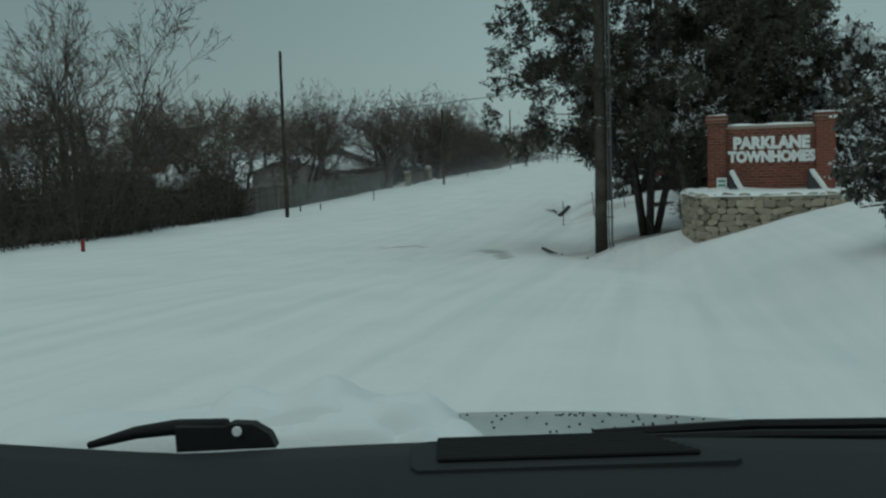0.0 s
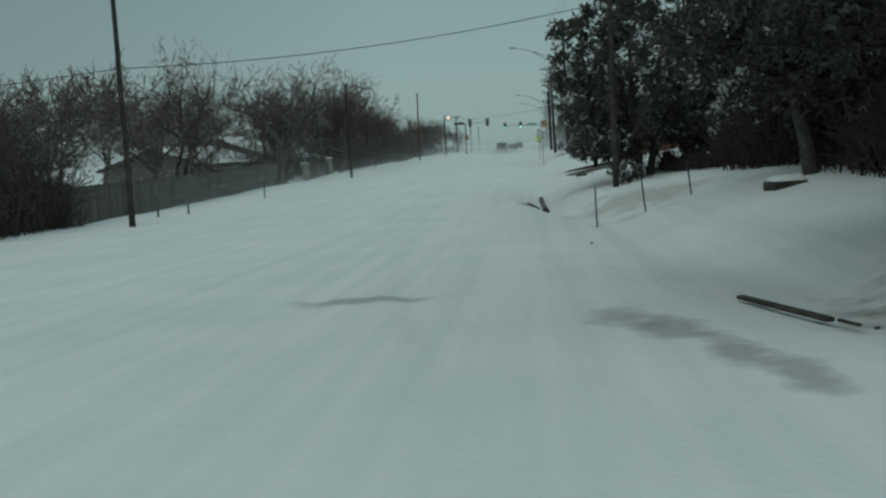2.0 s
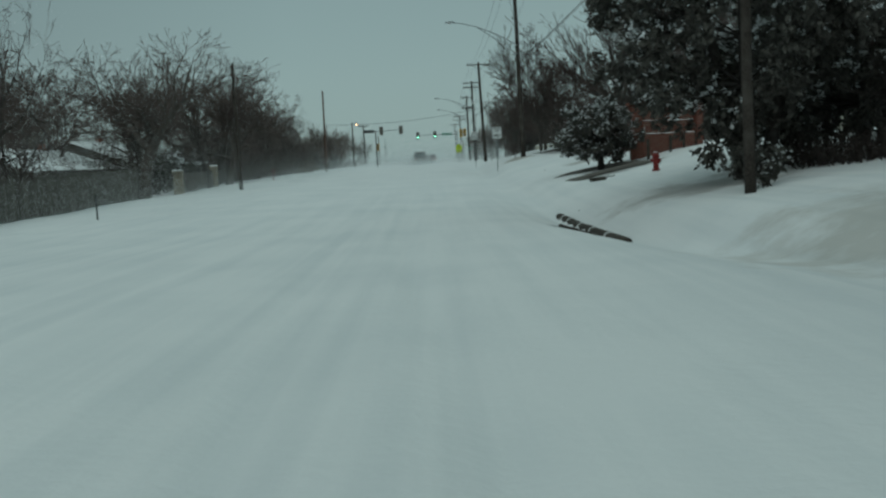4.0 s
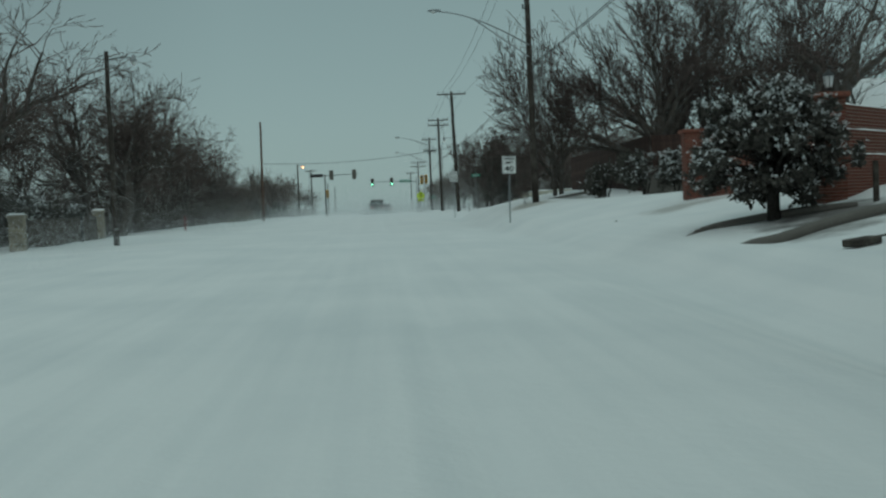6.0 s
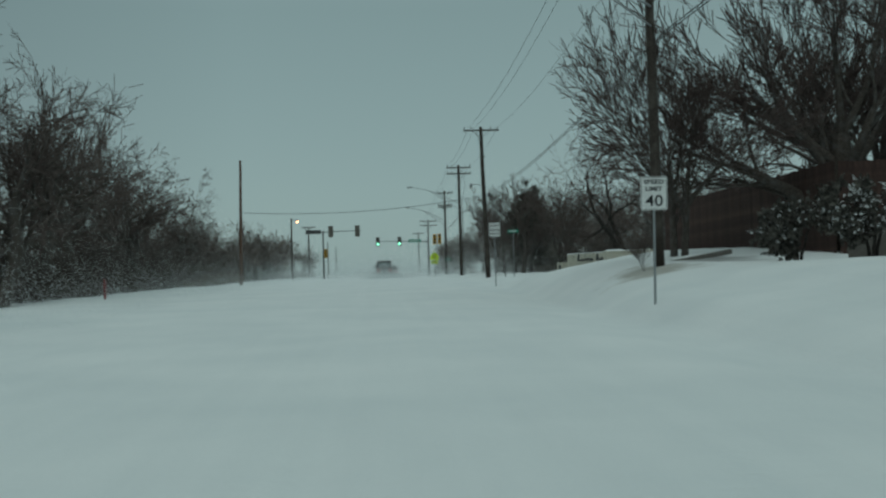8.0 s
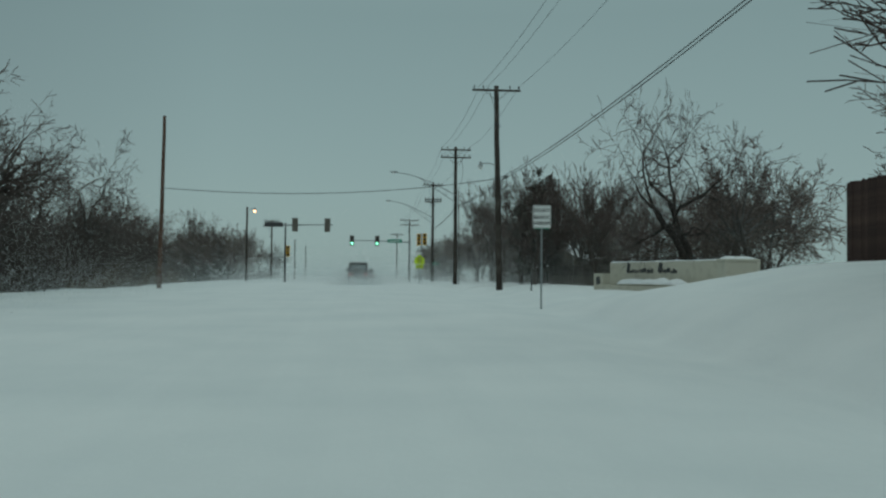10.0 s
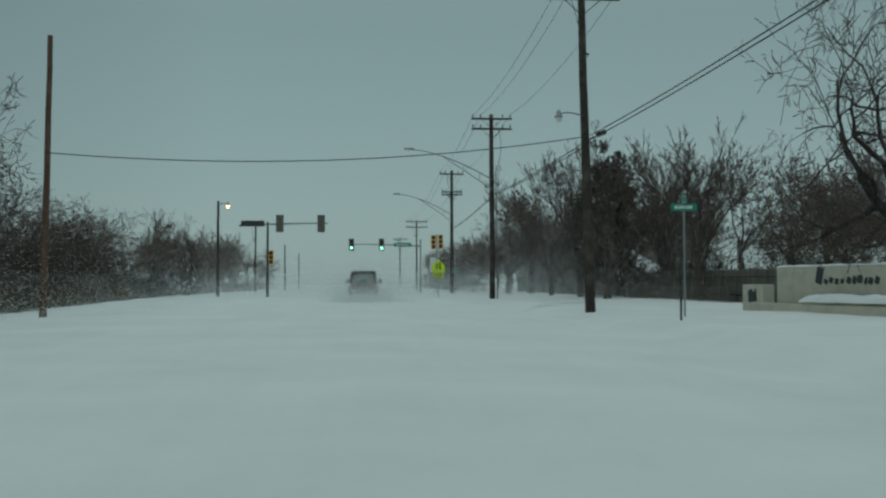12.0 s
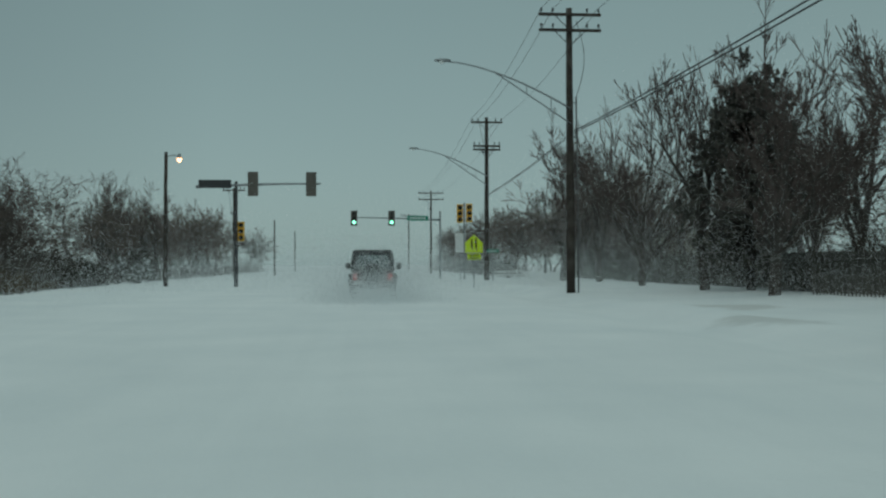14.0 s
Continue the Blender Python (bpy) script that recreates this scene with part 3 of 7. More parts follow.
def flood_lamp(x, y, z, reach, lit):
    ob = thing("area_light", pose(x, y, z), "lit yard lamp glowing orange on a pole bracket" if lit else "unlit yard lamp on a bent bracket", "street lamp", "yard lamps")
    q = np.linspace(0, 1, 8)
    part("bracket_arm", Shape().tube(np.stack([q * reach, 0 * q, 0.12 * np.sin(q * 2.6)], -1), 0.022, 6), DARKSTEEL, ob, smooth=True)
    part("lamp_head", Shape().lathe([(0.04, 0.22), (0.08, 0.18), (0.09, 0.02), (0.16, -0.02), (0.17, -0.06)], 14, pose(reach, 0, 0)), STEEL, ob, smooth=True)
    part("lens", Shape().lathe([(0.03, -0.26), (0.09, -0.21), (0.12, -0.12), (0.13, -0.06)], 14, pose(reach, 0, 0)), LAMPLIT if lit else WHITEPAINT, ob,
         "lit orange lens" if lit else "", smooth=True)
    return ob


def wire(a, b, sag, r=0.011, label="thin black overhead wire strung between poles", extra=None):
    a, b = np.array(a, float), np.array(b, float)
    q = np.linspace(0, 1, 22)[:, None]
    p = a + (b - a) * q
    p[:, 2] -= sag * 4 * (q * (1 - q))[:, 0]
    s = Shape().tube(p, r, 4, caps=False)
    return single("overhead_wire", s, CABLE, label, "wire", "overhead wires")


utility_pole(8.5, 21.2, 11.5, 0.19, (0.05, 0), label="weathered dark utility pole with two metal conduit pipes", conduit=True)
utility_pole(-12.4, 51.5, 9.85, 0.13, (0.0, 0), label="bare wooden utility pole beside the snowy verge")
utility_pole(7.53, 55.4, 9.8, 0.13, (0.05, 0), label="slim dark wooden pole before the evergreens")
utility_pole(7.5, 108.6, 13.3, 0.18, (-0.05, 0), arms=((13.0, 1.25),), label="tall wooden utility pole with crossarm and long lamp arm", lamp=(2.85, 10.85))
utility_pole(7.5, 158.8, 12.5, 0.20, (-0.3, 0), arms=((12.2, 1.45),), label="tall wooden utility pole with one crossarm and a yard lamp", small_lamp=(-1, 7.72, 0.92, False))
utility_pole(7.5, 185.4, 12.25, 0.185, (-0.05, 0), arms=((11.95, 1.3), (11.3, 1.3)), label="wooden utility pole with two crossarms and a long lamp arm", lamp=(2.4, 9.92), riser=8.4)
utility_pole(7.75, 214.0, 11.85, 0.175, arms=((11.5, 1.1), (9.85, 0.95), (9.6, 0.95)), label="wooden utility pole with double equipment arms and a lamp arm", lamp=(2.9, 9.6))
utility_pole(8.2, 271.0, 10.9, 0.14, arms=((10.6, 1.6), (9.8, 1.6)), label="distant utility pole with two crossarms")
utility_pole(8.6, 330.0, 11.0, 0.14, arms=((10.6, 1.5),), label="distant utility pole fading into blown snow")
utility_pole(-11.8, 99.7, 7.95, 0.13, (0.0, 0), label="leaning wooden pole with a small yard lamp", small_lamp=(1, 7.55, 1.15, False))
utility_pole(-11.95, 156.8, 9.95, 0.13, (0.15, 0), label="bare brown wooden pole rising from the snow edge", wood=POLEBROWN)
utility_pole(-11.75, 201.0, 7.85, 0.13, label="wooden pole carrying a lit orange lamp", small_lamp=(1, 7.55, 0.75, True))
utility_pole(-12.1, 236.0, 8.5, 0.13, arms=((8.3, 1.0),), label="wooden utility pole with a short crossarm")
utility_pole(-10.5, 262.0, 6.8, 0.11, label="distant bare wooden pole")
utility_pole(-11.5, 320.0, 7.5, 0.12, label="distant bare wooden pole")

for dx in (-1.2, -0.7, 1.15):
    wire((7.45 + dx, 108.5, 13.25), (7.4 + dx, 158.7, 12.45), 0.9)
    wire((7.4 + dx, 158.7, 12.45), (7.45 + dx, 185.3, 12.2), 0.5)
    wire((7.45 + dx, 185.3, 12.2), (7.75 + dx * 0.9, 213.9, 11.75), 0.5)
    wire((7.75 + dx * 0.9, 213.9, 11.75), (8.2 + dx, 270.9, 10.85), 0.9)
    wire((7.45 + dx, 108.5, 13.25), (8.9 + dx, 40.0, 13.4), 1.0)
for dz in (0.0, -0.16):
    wire((7.5, 158.6, 7.0 + dz), (7.95, 108.4, 8.28 + dz * 0.6), 0.5, 0.021, "thick black telephone cable slung along the poles")
    wire((7.95, 108.4, 8.28 + dz * 0.6), (9.2, 60.0, 9.4 + dz * 0.6), 0.4, 0.021, "thick black telephone cable slung along the poles")
    wire((7.62, 158.6, 6.95 + dz), (7.6, 185.2, 7.15 + dz * 0.5), 0.12, 0.024, "thick black telephone cable slung along the poles")
    wire((7.6, 185.2, 7.15 + dz * 0.5), (7.8, 213.9, 6.5 + dz * 0.5), 0.15, 0.02, "thick black telephone cable slung along the poles")
single("cable_splice_case", Shape().tube([(7.62, 157.0, 6.88), (7.62, 157.9, 6.92)], [0.09, 0.09], 10), CABLE, "black splice case hanging on a telephone cable", "cable splice")
wire((-11.9, 156.7, 5.9), (7.35, 158.6, 6.95), 0.58, 0.018, "sagging cable crossing over the snowy road")
wire((-12.5, 51.4, 5.9), (7.5, 55.3, 7.75), 0.5, 0.016, "sagging cable crossing over the snowy road")
wire((-12.5, 51.4, 5.9), (-26, 42, 4.9), 0.4, 0.014)


# ---- signs and signals ----
def sign_panel(parent, w, h, z, mat, border=SIGNBLACK, r=0.04):
    def rounded(a, b, c):
        out = []
        for cx, cz, t0 in ((a - c, b - c, 0), (-a + c, b - c, 90), (-a + c, -b + c, 180), (a - c, -b + c, 270)):
            out += [(cx + c * math.cos(radians(t0 + k)), z + cz + c * math.sin(radians(t0 + k))) for k in (0, 30, 60, 90)]
        return out[::-1]
    panel = part("sign_panel", Shape().slab(rounded(w / 2, h / 2, r), 0.004), mat, parent)
    if border:
        s = Shape()
        for cx, cz, sx, sz in ((0, h / 2 - 0.022, w - 0.07, 0.012), (0, -h / 2 + 0.022, w - 0.07, 0.012), (w / 2 - 0.022, 0, 0.012, h - 0.07), (-w / 2 + 0.022, 0, 0.012, h - 0.07)):
            s.box((cx, -0.004, z + cz), (sx, 0.003, sz), 0.001)
        part("border", s, border, panel)
    return panel


def regulatory_sign(x, y, zc, lines, label, turn=0.0, lean=0.0, name="speed_limit_sign"):
    z0 = gz(x, y) - 0.2
    ob = thing(name, pose(x, y, z0, 0, lean, turn), label, "road sign")
    z = zc - z0
    part("post", Shape().box((0, 0.03, (z + 0.3) / 2), (0.055, 0.03, z + 0.3), 0.006), STEEL, ob)
    panel = sign_panel(ob, 0.61, 0.762, z, SIGNWHITE)
    for dz in (-0.25, 0.25):
        part("bolt", Shape().lathe([(0.014, 0), (0.012, 0.006)], 8, Matrix.Translation((0, -0.006, z + dz)) @ Matrix.Rotation(radians(90), 4, "X")), STEEL, panel)
    for text, height, width, dz in lines:
        lettering("lettering", text, height, SIGNBLACK, panel, pose(0, -0.006, z + dz), width, 0.0015, bold=0.004)
    return ob


regulatory_sign(5.0, 100.0, 2.53, (("SPEED", 0.105, 0.46, 0.265), ("LIMIT", 0.105, 0.38, 0.105), ("40", 0.26, 0.40, -0.165)),
                "white speed limit 40 sign on a steel post", turn=-4, lean=1.0)
regulatory_sign(5.05, 132.1, 3.09, (("DO NOT", 0.12, 0.52, 0.215), ("BLOCK", 0.12, 0.52, -0.015), ("INTERSECTION", 0.10, 0.52, -0.215)),
                "white do-not-block-intersection sign on a steel post", name="intersection_sign")


def street_name_sign(x, y, zc):
    z0 = gz(x, y) - 0.2
    ob = thing("street_name_sign", pose(x, y, z0, 0, 0, -8), "green street name blade on a thin post", "street sign")
    h = zc - z0
    part("post", Shape().tube([(0, 0, 0), (0, 0, h - 0.12)], 0.03, 8), STEEL, ob)
    blade = part("blade", Shape().box((0, 0, h), (0.78, 0.006, 0.22), 0.002), SIGNGREEN, ob, "green name blade")
    bars("letter_bar", blade, [((-0.24 + i * 0.09, -0.005, h), (w, 0.003, 0.09)) for i, w in enumerate((0.07, 0.05, 0.07, 0.04, 0.06, 0.07))], SIGNWHITE)
    cross = part("cross_blade", Shape().box((0, 0, h + 0.25), (0.006, 0.8, 0.2), 0.002), SIGNGREEN, ob)
    return ob


street_name_sign(8.6, 151.2, 3.72)
street_name_sign(7.9, 212.0, 2.55)


def school_sign(x, y, zc):
    z0 = gz(x, y) - 0.2
    ob = thing("school_crossing_sign", pose(x, y, z0, 0, 0, -4), "fluorescent yellow-green pentagon school crossing sign with plaque", "road sign")
    h = zc - z0
    part("post", Shape().box((0, 0.03, (h + 0.4) / 2), (0.06, 0.03, h + 0.4), 0.006), STEEL, ob)
    a = 0.52
    panel = part("sign_panel", Shape().slab([(-a, h - 0.5), (-a, h + 0.08), (0, h + 0.56), (a, h + 0.08), (a, h - 0.5)], 0.004), SIGNYELLOW, ob)
    for dx, hh, dz in ((-0.13, 0.42, -0.02), (0.12, 0.5, 0.0)):
        s = Shape()
        s.box((dx, -0.005, h + dz), (0.1, 0.003, hh), 0.001).box((dx, -0.005, h + dz + hh / 2 + 0.06), (0.09, 0.003, 0.08), 0.001)
        s.box((dx + 0.05, -0.005, h + dz - hh / 2 - 0.05), (0.06, 0.003, 0.14), 0.001)
        part("symbol_bar", s, SIGNBLACK, panel)
    plaque = part("plaque", Shape().box((0, 0, h - 0.74), (0.78, 0.005, 0.36), 0.001), SIGNYELLOW, ob)
    bars("plaque_bar", plaque, [((0, -0.005, h + dz), (0.6, 0.003, 0.07)) for dz in (-0.66, -0.82)], SIGNBLACK)
    return ob


school_sign(5.6, 203.4, 2.84)


def signal_head(parent, x, z, housing, lit=False, y=-0.2, back=False, size=1.0, plate=True):
    k = size
    head = part("signal_head", Shape().box((x, y, z), (0.36 * k, 0.2, 1.08 * k), 0.03), housing, parent)
    if plate:
        part("backplate", Shape().box((x, y + 0.1 * (1 if not back else -1), z), (0.54 * k, 0.02, 1.26 * k), 0.006), housing, head)
    s = 1 if back else -1
    for i, dz in enumerate((0.35, 0.0, -0.35)):
        m = Matrix.Translation((x, y + s * 0.1, z + dz * k)) @ Matrix.Rotation(radians(90), 4, "X") @ Matrix.Diagonal((1, 1, -s, 1))
        part("lens", Shape().lathe([(0.14 * k, -0.01), (0.13 * k, 0.012), (0.06 * k, 0.025), (0.01, 0.03)], 16, m), GREENLIT if lit and i == 2 else LENSDARK, head,
             "glowing green lens" if lit and i == 2 else "")
        t = np.linspace(radians(-20), radians(200), 9)
        rim = np.array([[(0.155 * k * math.cos(a), d, 0.155 * k * math.sin(a)) for a in t] for d in (0, s * 0.2)])
        part("visor", Shape().sheet(rim + np.array((x, y + s * 0.1, z + dz * k))), housing, head)
    return head


def signal_mast(x, y, h, arm_z, tip_x, heads, sign, label, housing, lit=False, back=False, root=None, side_head=0.0):
    z0 = gz(x, y) - 0.2
    ob = thing("traffic_signal", pose(x, y, z0), label, "traffic light", "traffic signals")
    part("mast", Shape().tube([(0, 0, 0), (0, 0, 0.4), (0, 0, h - z0)], [0.14, 0.11, 0.08], 12), DARKSTEEL if back else STEEL, ob, smooth=True)
    q = np.linspace(0, 1, 8)
    az = arm_z - z0
    part("mast_arm", Shape().tube(np.stack([(x if root is None else root) - x + q * (tip_x - (x if root is None else root)), 0 * q, az - 0.15 + 0.2 * np.sin(q * 1.6)], -1), np.linspace(0.1, 0.05, 8), 10), STEEL, ob, smooth=True)
    if side_head:
        signal_head(ob, 0.3, side_head - z0, HOUSING, size=1.0, plate=False)
    for hx in heads:
        signal_head(ob, hx - x, az, housing, lit, back=back, size=1.08)
    a, b = sign
    blade = part("name_sign", Shape().box(((a + b) / 2 - x, -0.12, az), (abs(b - a), 0.04, 0.46), 0.01), DARKSTEEL if back else SIGNGREEN, ob, "bare back of an overhead name sign" if back else "green overhead street name sign")
    if back:
        return ob
    bars("letter_bar", blade, [(((a + b) / 2 - x + (i - 2.5) * abs(b - a) * 0.13, -0.145, az), (abs(b - a) * 0.08, 0.004, 0.18)) for i in range(6)], SIGNWHITE)
    return ob


signal_mast(-8.0, 201.6, 6.3, 6.15, -3.3, (-7.04, -3.82), (-10.05, -8.25), "traffic signal mast arm with two dark heads and a name sign", HOUSINGDARK, back=True, root=-10.2, side_head=3.5)
signal_mast(6.4, 236.3, 6.5, 5.86, -1.7, (-1.42, 1.97), (3.4, 5.3), "traffic signal mast arm with two green lights lit", HOUSINGDARK, lit=True)
corner = thing("traffic_signal", pose(7.0, 221.5, gz(7.0, 221.5) - 0.2), "short signal post with yellow side-facing heads", "traffic light", "traffic signals")
part("mast", Shape().tube([(0, 0, 0), (0, 0, 6.2)], 0.06, 10), STEEL, corner)
signal_head(corner, -0.36, 5.35, HOUSING, size=1.3, plate=False)
signal_head(corner, 0.36, 5.4, HOUSING, size=1.3, plate=False)
plate = thing("small_white_sign", pose(6.75, 222.0, gz(6.75, 222.0) - 0.2), "small white lane sign on a post", "road sign")
part("post", Shape().box((0, 0.03, 1.9), (0.05, 0.03, 3.8), 0.005), STEEL, plate)
part("sign_panel", Shape().box((0, 0, 3.15), (0.8, 0.01, 1.5), 0.003), SIGNWHITE, plate)


def stake(x, y, h, r=0.02, lean=0.0, mat=DARKSTEEL, label="thin dark steel stake standing in the snow", name="marker_stake", group="marker stakes"):
    z0 = gz(x, y) - 0.2
    ob = thing(name, pose(x, y, z0, 0, lean, 0), label, "stake", group)
    part("shaft", Shape().box((0, 0, (h + 0.2) / 2), (r * 2, r * 1.4, h + 0.2), r * 0.3), mat, ob)
    part("tip", Shape().lathe([(r * 1.2, 0), (r * 1.25, 0.03), (r * 0.6, 0.05)], 6, pose(0, 0, h + 0.2)), mat, ob)
    return ob


for x, y, h, lean in ((5.8, 41.2, 1.12, -1), (7.3, 41.9, 1.2, -5), (8.8, 42.8, 1.05, -6)):
    stake(x, y, h, 0.022, lean)
stake(-10.4, 24.3, 0.42, 0.07, 0, REDPAINT, "short red marker post half buried in snow")
stake(-13.3, 61.0, 0.45, 0.04)
stake(-12.6, 73.2, 0.95, 0.03)
stake(-13.05, 121.9, 0.85, 0.05, 0, REDPAINT, "faded red marker post at the snow edge")
stake(7.62, 148.6, 0.85, 0.03)
stake(-16.2, 110.2, 1.5, 0.05)
stake(-19.5, 200.5, 0.9, 0.06, 0, WHITEPAINT, "white marker post in the snow")
stake(-14.5, 60.0, 1.0, 0.05, 0, FENCEGREY, "pale wooden post before the fence")


# ---- fences, walls and buildings ----
def plank_fence(name, a, b, height, mat, label, step=0.15, top=None, cap=True, gap=0.008):
    """A close-boarded fence from a to b; each board a piece of its own."""
    a, b = np.array(a, float), np.array(b, float)
    length = np.linalg.norm(b - a)
    ang = math.degrees(math.atan2(b[1] - a[1], b[0] - a[0]))
    ob = thing(name, pose(a[0], a[1], 0, 0, 0, ang), label, "fence", kind="structure")
    n = int(length / step)
    rng = random.Random(int(length * 7))
    mesh = Shape().slab([(-step / 2 + gap, -0.3), (-step / 2 + gap, height - 0.03), (-step / 2 + 0.03, height), (step / 2 - 0.03, height), (step / 2 - gap, height - 0.03), (step / 2 - gap, -0.3)], 0.02).mesh("board", mat)
    rest = Shape()
    for i in range(n):
        s = (i + 0.5) * step
        p = a + (b - a) * (s / length)
        z = (top[0] + (top[1] - top[0]) * s / length) - height if top else gz(*p)
        m = pose(s, rng.uniform(-0.006, 0.006), z + rng.uniform(-0.025, 0.025), 0, rng.uniform(-0.25, 0.25), 0)
        if i < 280:
            board = new("board", mesh)
            board.parent, board.matrix_basis = ob, m
        else:
            rest.slab([(-step / 2 + gap, -0.3), (-step / 2 + gap, height), (step / 2 - gap, height), (step / 2 - gap, -0.3)], 0.02, m)
    if rest.n:
        part("far_boards", rest, mat, ob, kind="stuff")
    for k in (0.25, 0.8):
        s = Shape()
        pts = []
        for i in range(0, n + 1, 8):
            p = a + (b - a) * min(1, i * step / length)
            pts.append((i * step, 0.05, ((top[0] + (top[1] - top[0]) * i / n) - height if top else gz(*p)) + height * k))
        pts = np.array(pts)
        s.tube(pts, 0.04, 4)
        part("rail", s, mat, ob)
    return ob


plank_fence("fence_left", (-18.0, 47.0), (-17.6, 99.0), 1.85, FENCEGREY, "weathered grey board fence behind the left verge", step=0.19)
plank_fence("fence_verge", (-16.1, 99.9), (-17.2, 116.8), 1.3, FENCEDARK, "low dark board fence between pale stone pillars", step=0.18)
plank_fence("fence_hedge", (-17.3, 117.6), (-18.6, 136.0), 1.2, FENCEDARK, "low dark board fence under bare trees", step=0.18)
plank_fence("fence_lawn", (-15.7, 158.0), (-19.9, 211.0), 1.7, FENCEDARK, "low dark brown board fence at the snow edge", step=0.22)
plank_fence("fence_right", (13.0, 127.0), (14.2, 110.6), 2.9, FENCEBROWN, "dark brown stained board fence on the bank", step=0.15, top=(3.9, 4.25), gap=0.0)
plank_fence("fence_corner", (14.25, 110.5), (30.0, 110.5), 2.9, FENCEBROWN, "dark brown stained board fence running back from a corner", step=0.19, top=(4.25, 4.25), gap=-0.006)
plank_fence("fence_return", (13.1, 127.1), (24.0, 128.0), 2.6, FENCEBROWN, "dark brown stained board fence running back", step=0.19, top=(3.9, 3.9))

plank_fence("fence_far", (17.2, 158.0), (15.8, 226.0), 1.55, FENCEGREY, "weathered grey board fence behind the bare trees", step=0.22)


def picket_fence(a, b, height):
    a, b = np.array(a, float), np.array(b, float)
    length = np.linalg.norm(b - a)
    ang = math.degrees(math.atan2(b[1] - a[1], b[0] - a[0]))
    ob = thing("picket_fence", pose(a[0], a[1], gz(*a), 0, 0, ang), "low pale picket fence at the lawn edge", "fence")
    mesh = Shape().slab([(-0.035, -0.1), (-0.035, height - 0.06), (0, height), (0.035, height - 0.06), (0.035, -0.1)], 0.018).mesh("picket", FENCEGREY)
    for i in range(int(length / 0.17)):
        p = new("picket", mesh)
        p.parent, p.matrix_basis = ob, pose(i * 0.17, 0, 0, 0, random.uniform(-1.5, 1.5), 0)
    for z in (0.18, height * 0.72):
        part("rail", Shape().box((length / 2, 0.03, z), (length, 0.03, 0.06), 0.006), FENCEGREY, ob)


picket_fence((14.2, 177.5), (16.6, 168.0), 0.75)


def brick_prism(parent, w, d, z0, z1, m=None, mat=BRICK, keep=None, course=0.076, long=0.215, group_name="brick", front_only=False):
    """A rectangular brick body: a mortar core and bricks laid in running bond on its faces. keep(i): bricks that are objects."""
    core = Shape().box((0, 0, (z0 + z1) / 2), (w - 0.012, d - 0.012, z1 - z0), 0.004)
    c = part("mortar_core", core, MORTAR, parent)
    if m is not None:
        c.matrix_basis = m
    base = m if m is not None else Matrix.Identity(4)
    rest, made, count = Shape(), {}, 0
    rows = int((z1 - z0) / course)
    for j in range(rows):
        z = z0 + (j + 0.5) * (z1 - z0) / rows
        for side, (span, off) in enumerate(((w, d), (d, w), (w, d), (d, w))):
            if front_only and side != 0:
                continue
            n = max(1, round(span / (long + 0.01)))
            bl = span / n
            shift = (bl / 2 if (j + side) % 2 else 0)
            edges = [-span / 2] + [e for e in (-span / 2 + shift + k * bl for k in range(0 if shift else 1, n)) if e > -span / 2 + 0.01] + [span / 2]
            for e0, e1 in zip(edges[:-1], edges[1:]):
                size = (round(e1 - e0 - 0.011, 4), 0.05, course - 0.011)
                place = Matrix.Rotation(radians(90 * side), 4, "Z") @ Matrix.Translation(((e0 + e1) / 2, -off / 2 + 0.019, z))
                if count < 300 and (keep is None or keep(side, j)):
                    if size not in made:
                        made[size] = Shape().box((0, 0, 0), size, 0.005).mesh("brick", mat)
                    b = new(group_name, made[size])
                    b.parent, b.matrix_basis = parent, base @ place
                    count += 1
                else:
                    rest.box((0, 0, 0), size, 0.005, base @ place)
    if rest.n:
        part("more_bricks", rest, mat, parent, kind="stuff")


def snow_cap(parent, x0, x1, y0, y1, z, thick, seed=0, name="snow_cap", m=None):
    """A rounded, uneven load of snow on a ledge."""
    nx, ny = max(4, int((x1 - x0) / 0.08)), max(4, int((y1 - y0) / 0.05))
    g = np.zeros((ny + 1, nx + 1, 3))
    for j in range(ny + 1):
        for i in range(nx + 1):
            u, v = i / nx, j / ny
            fall = min(1, 6 * min(u, 1 - u) * (x1 - x0) / max(y1 - y0, 0.05)) ** 0.5 * min(1, 4 * min(v, 1 - v)) ** 0.5
            x, y = x0 + (x1 - x0) * u, y0 + (y1 - y0) * v
            bump = 0.65 + 0.5 * noise.noise((x * 2.3 + seed, y * 2.3, seed * 1.7))
            g[j, i] = (x, y, z - 0.004 + thick * fall * bump)
    s = part(name, Shape().sheet(g), SNOW, parent, smooth=True) if parent else None
    if s is not None and m is not None:
        s.matrix_basis = m
    return s


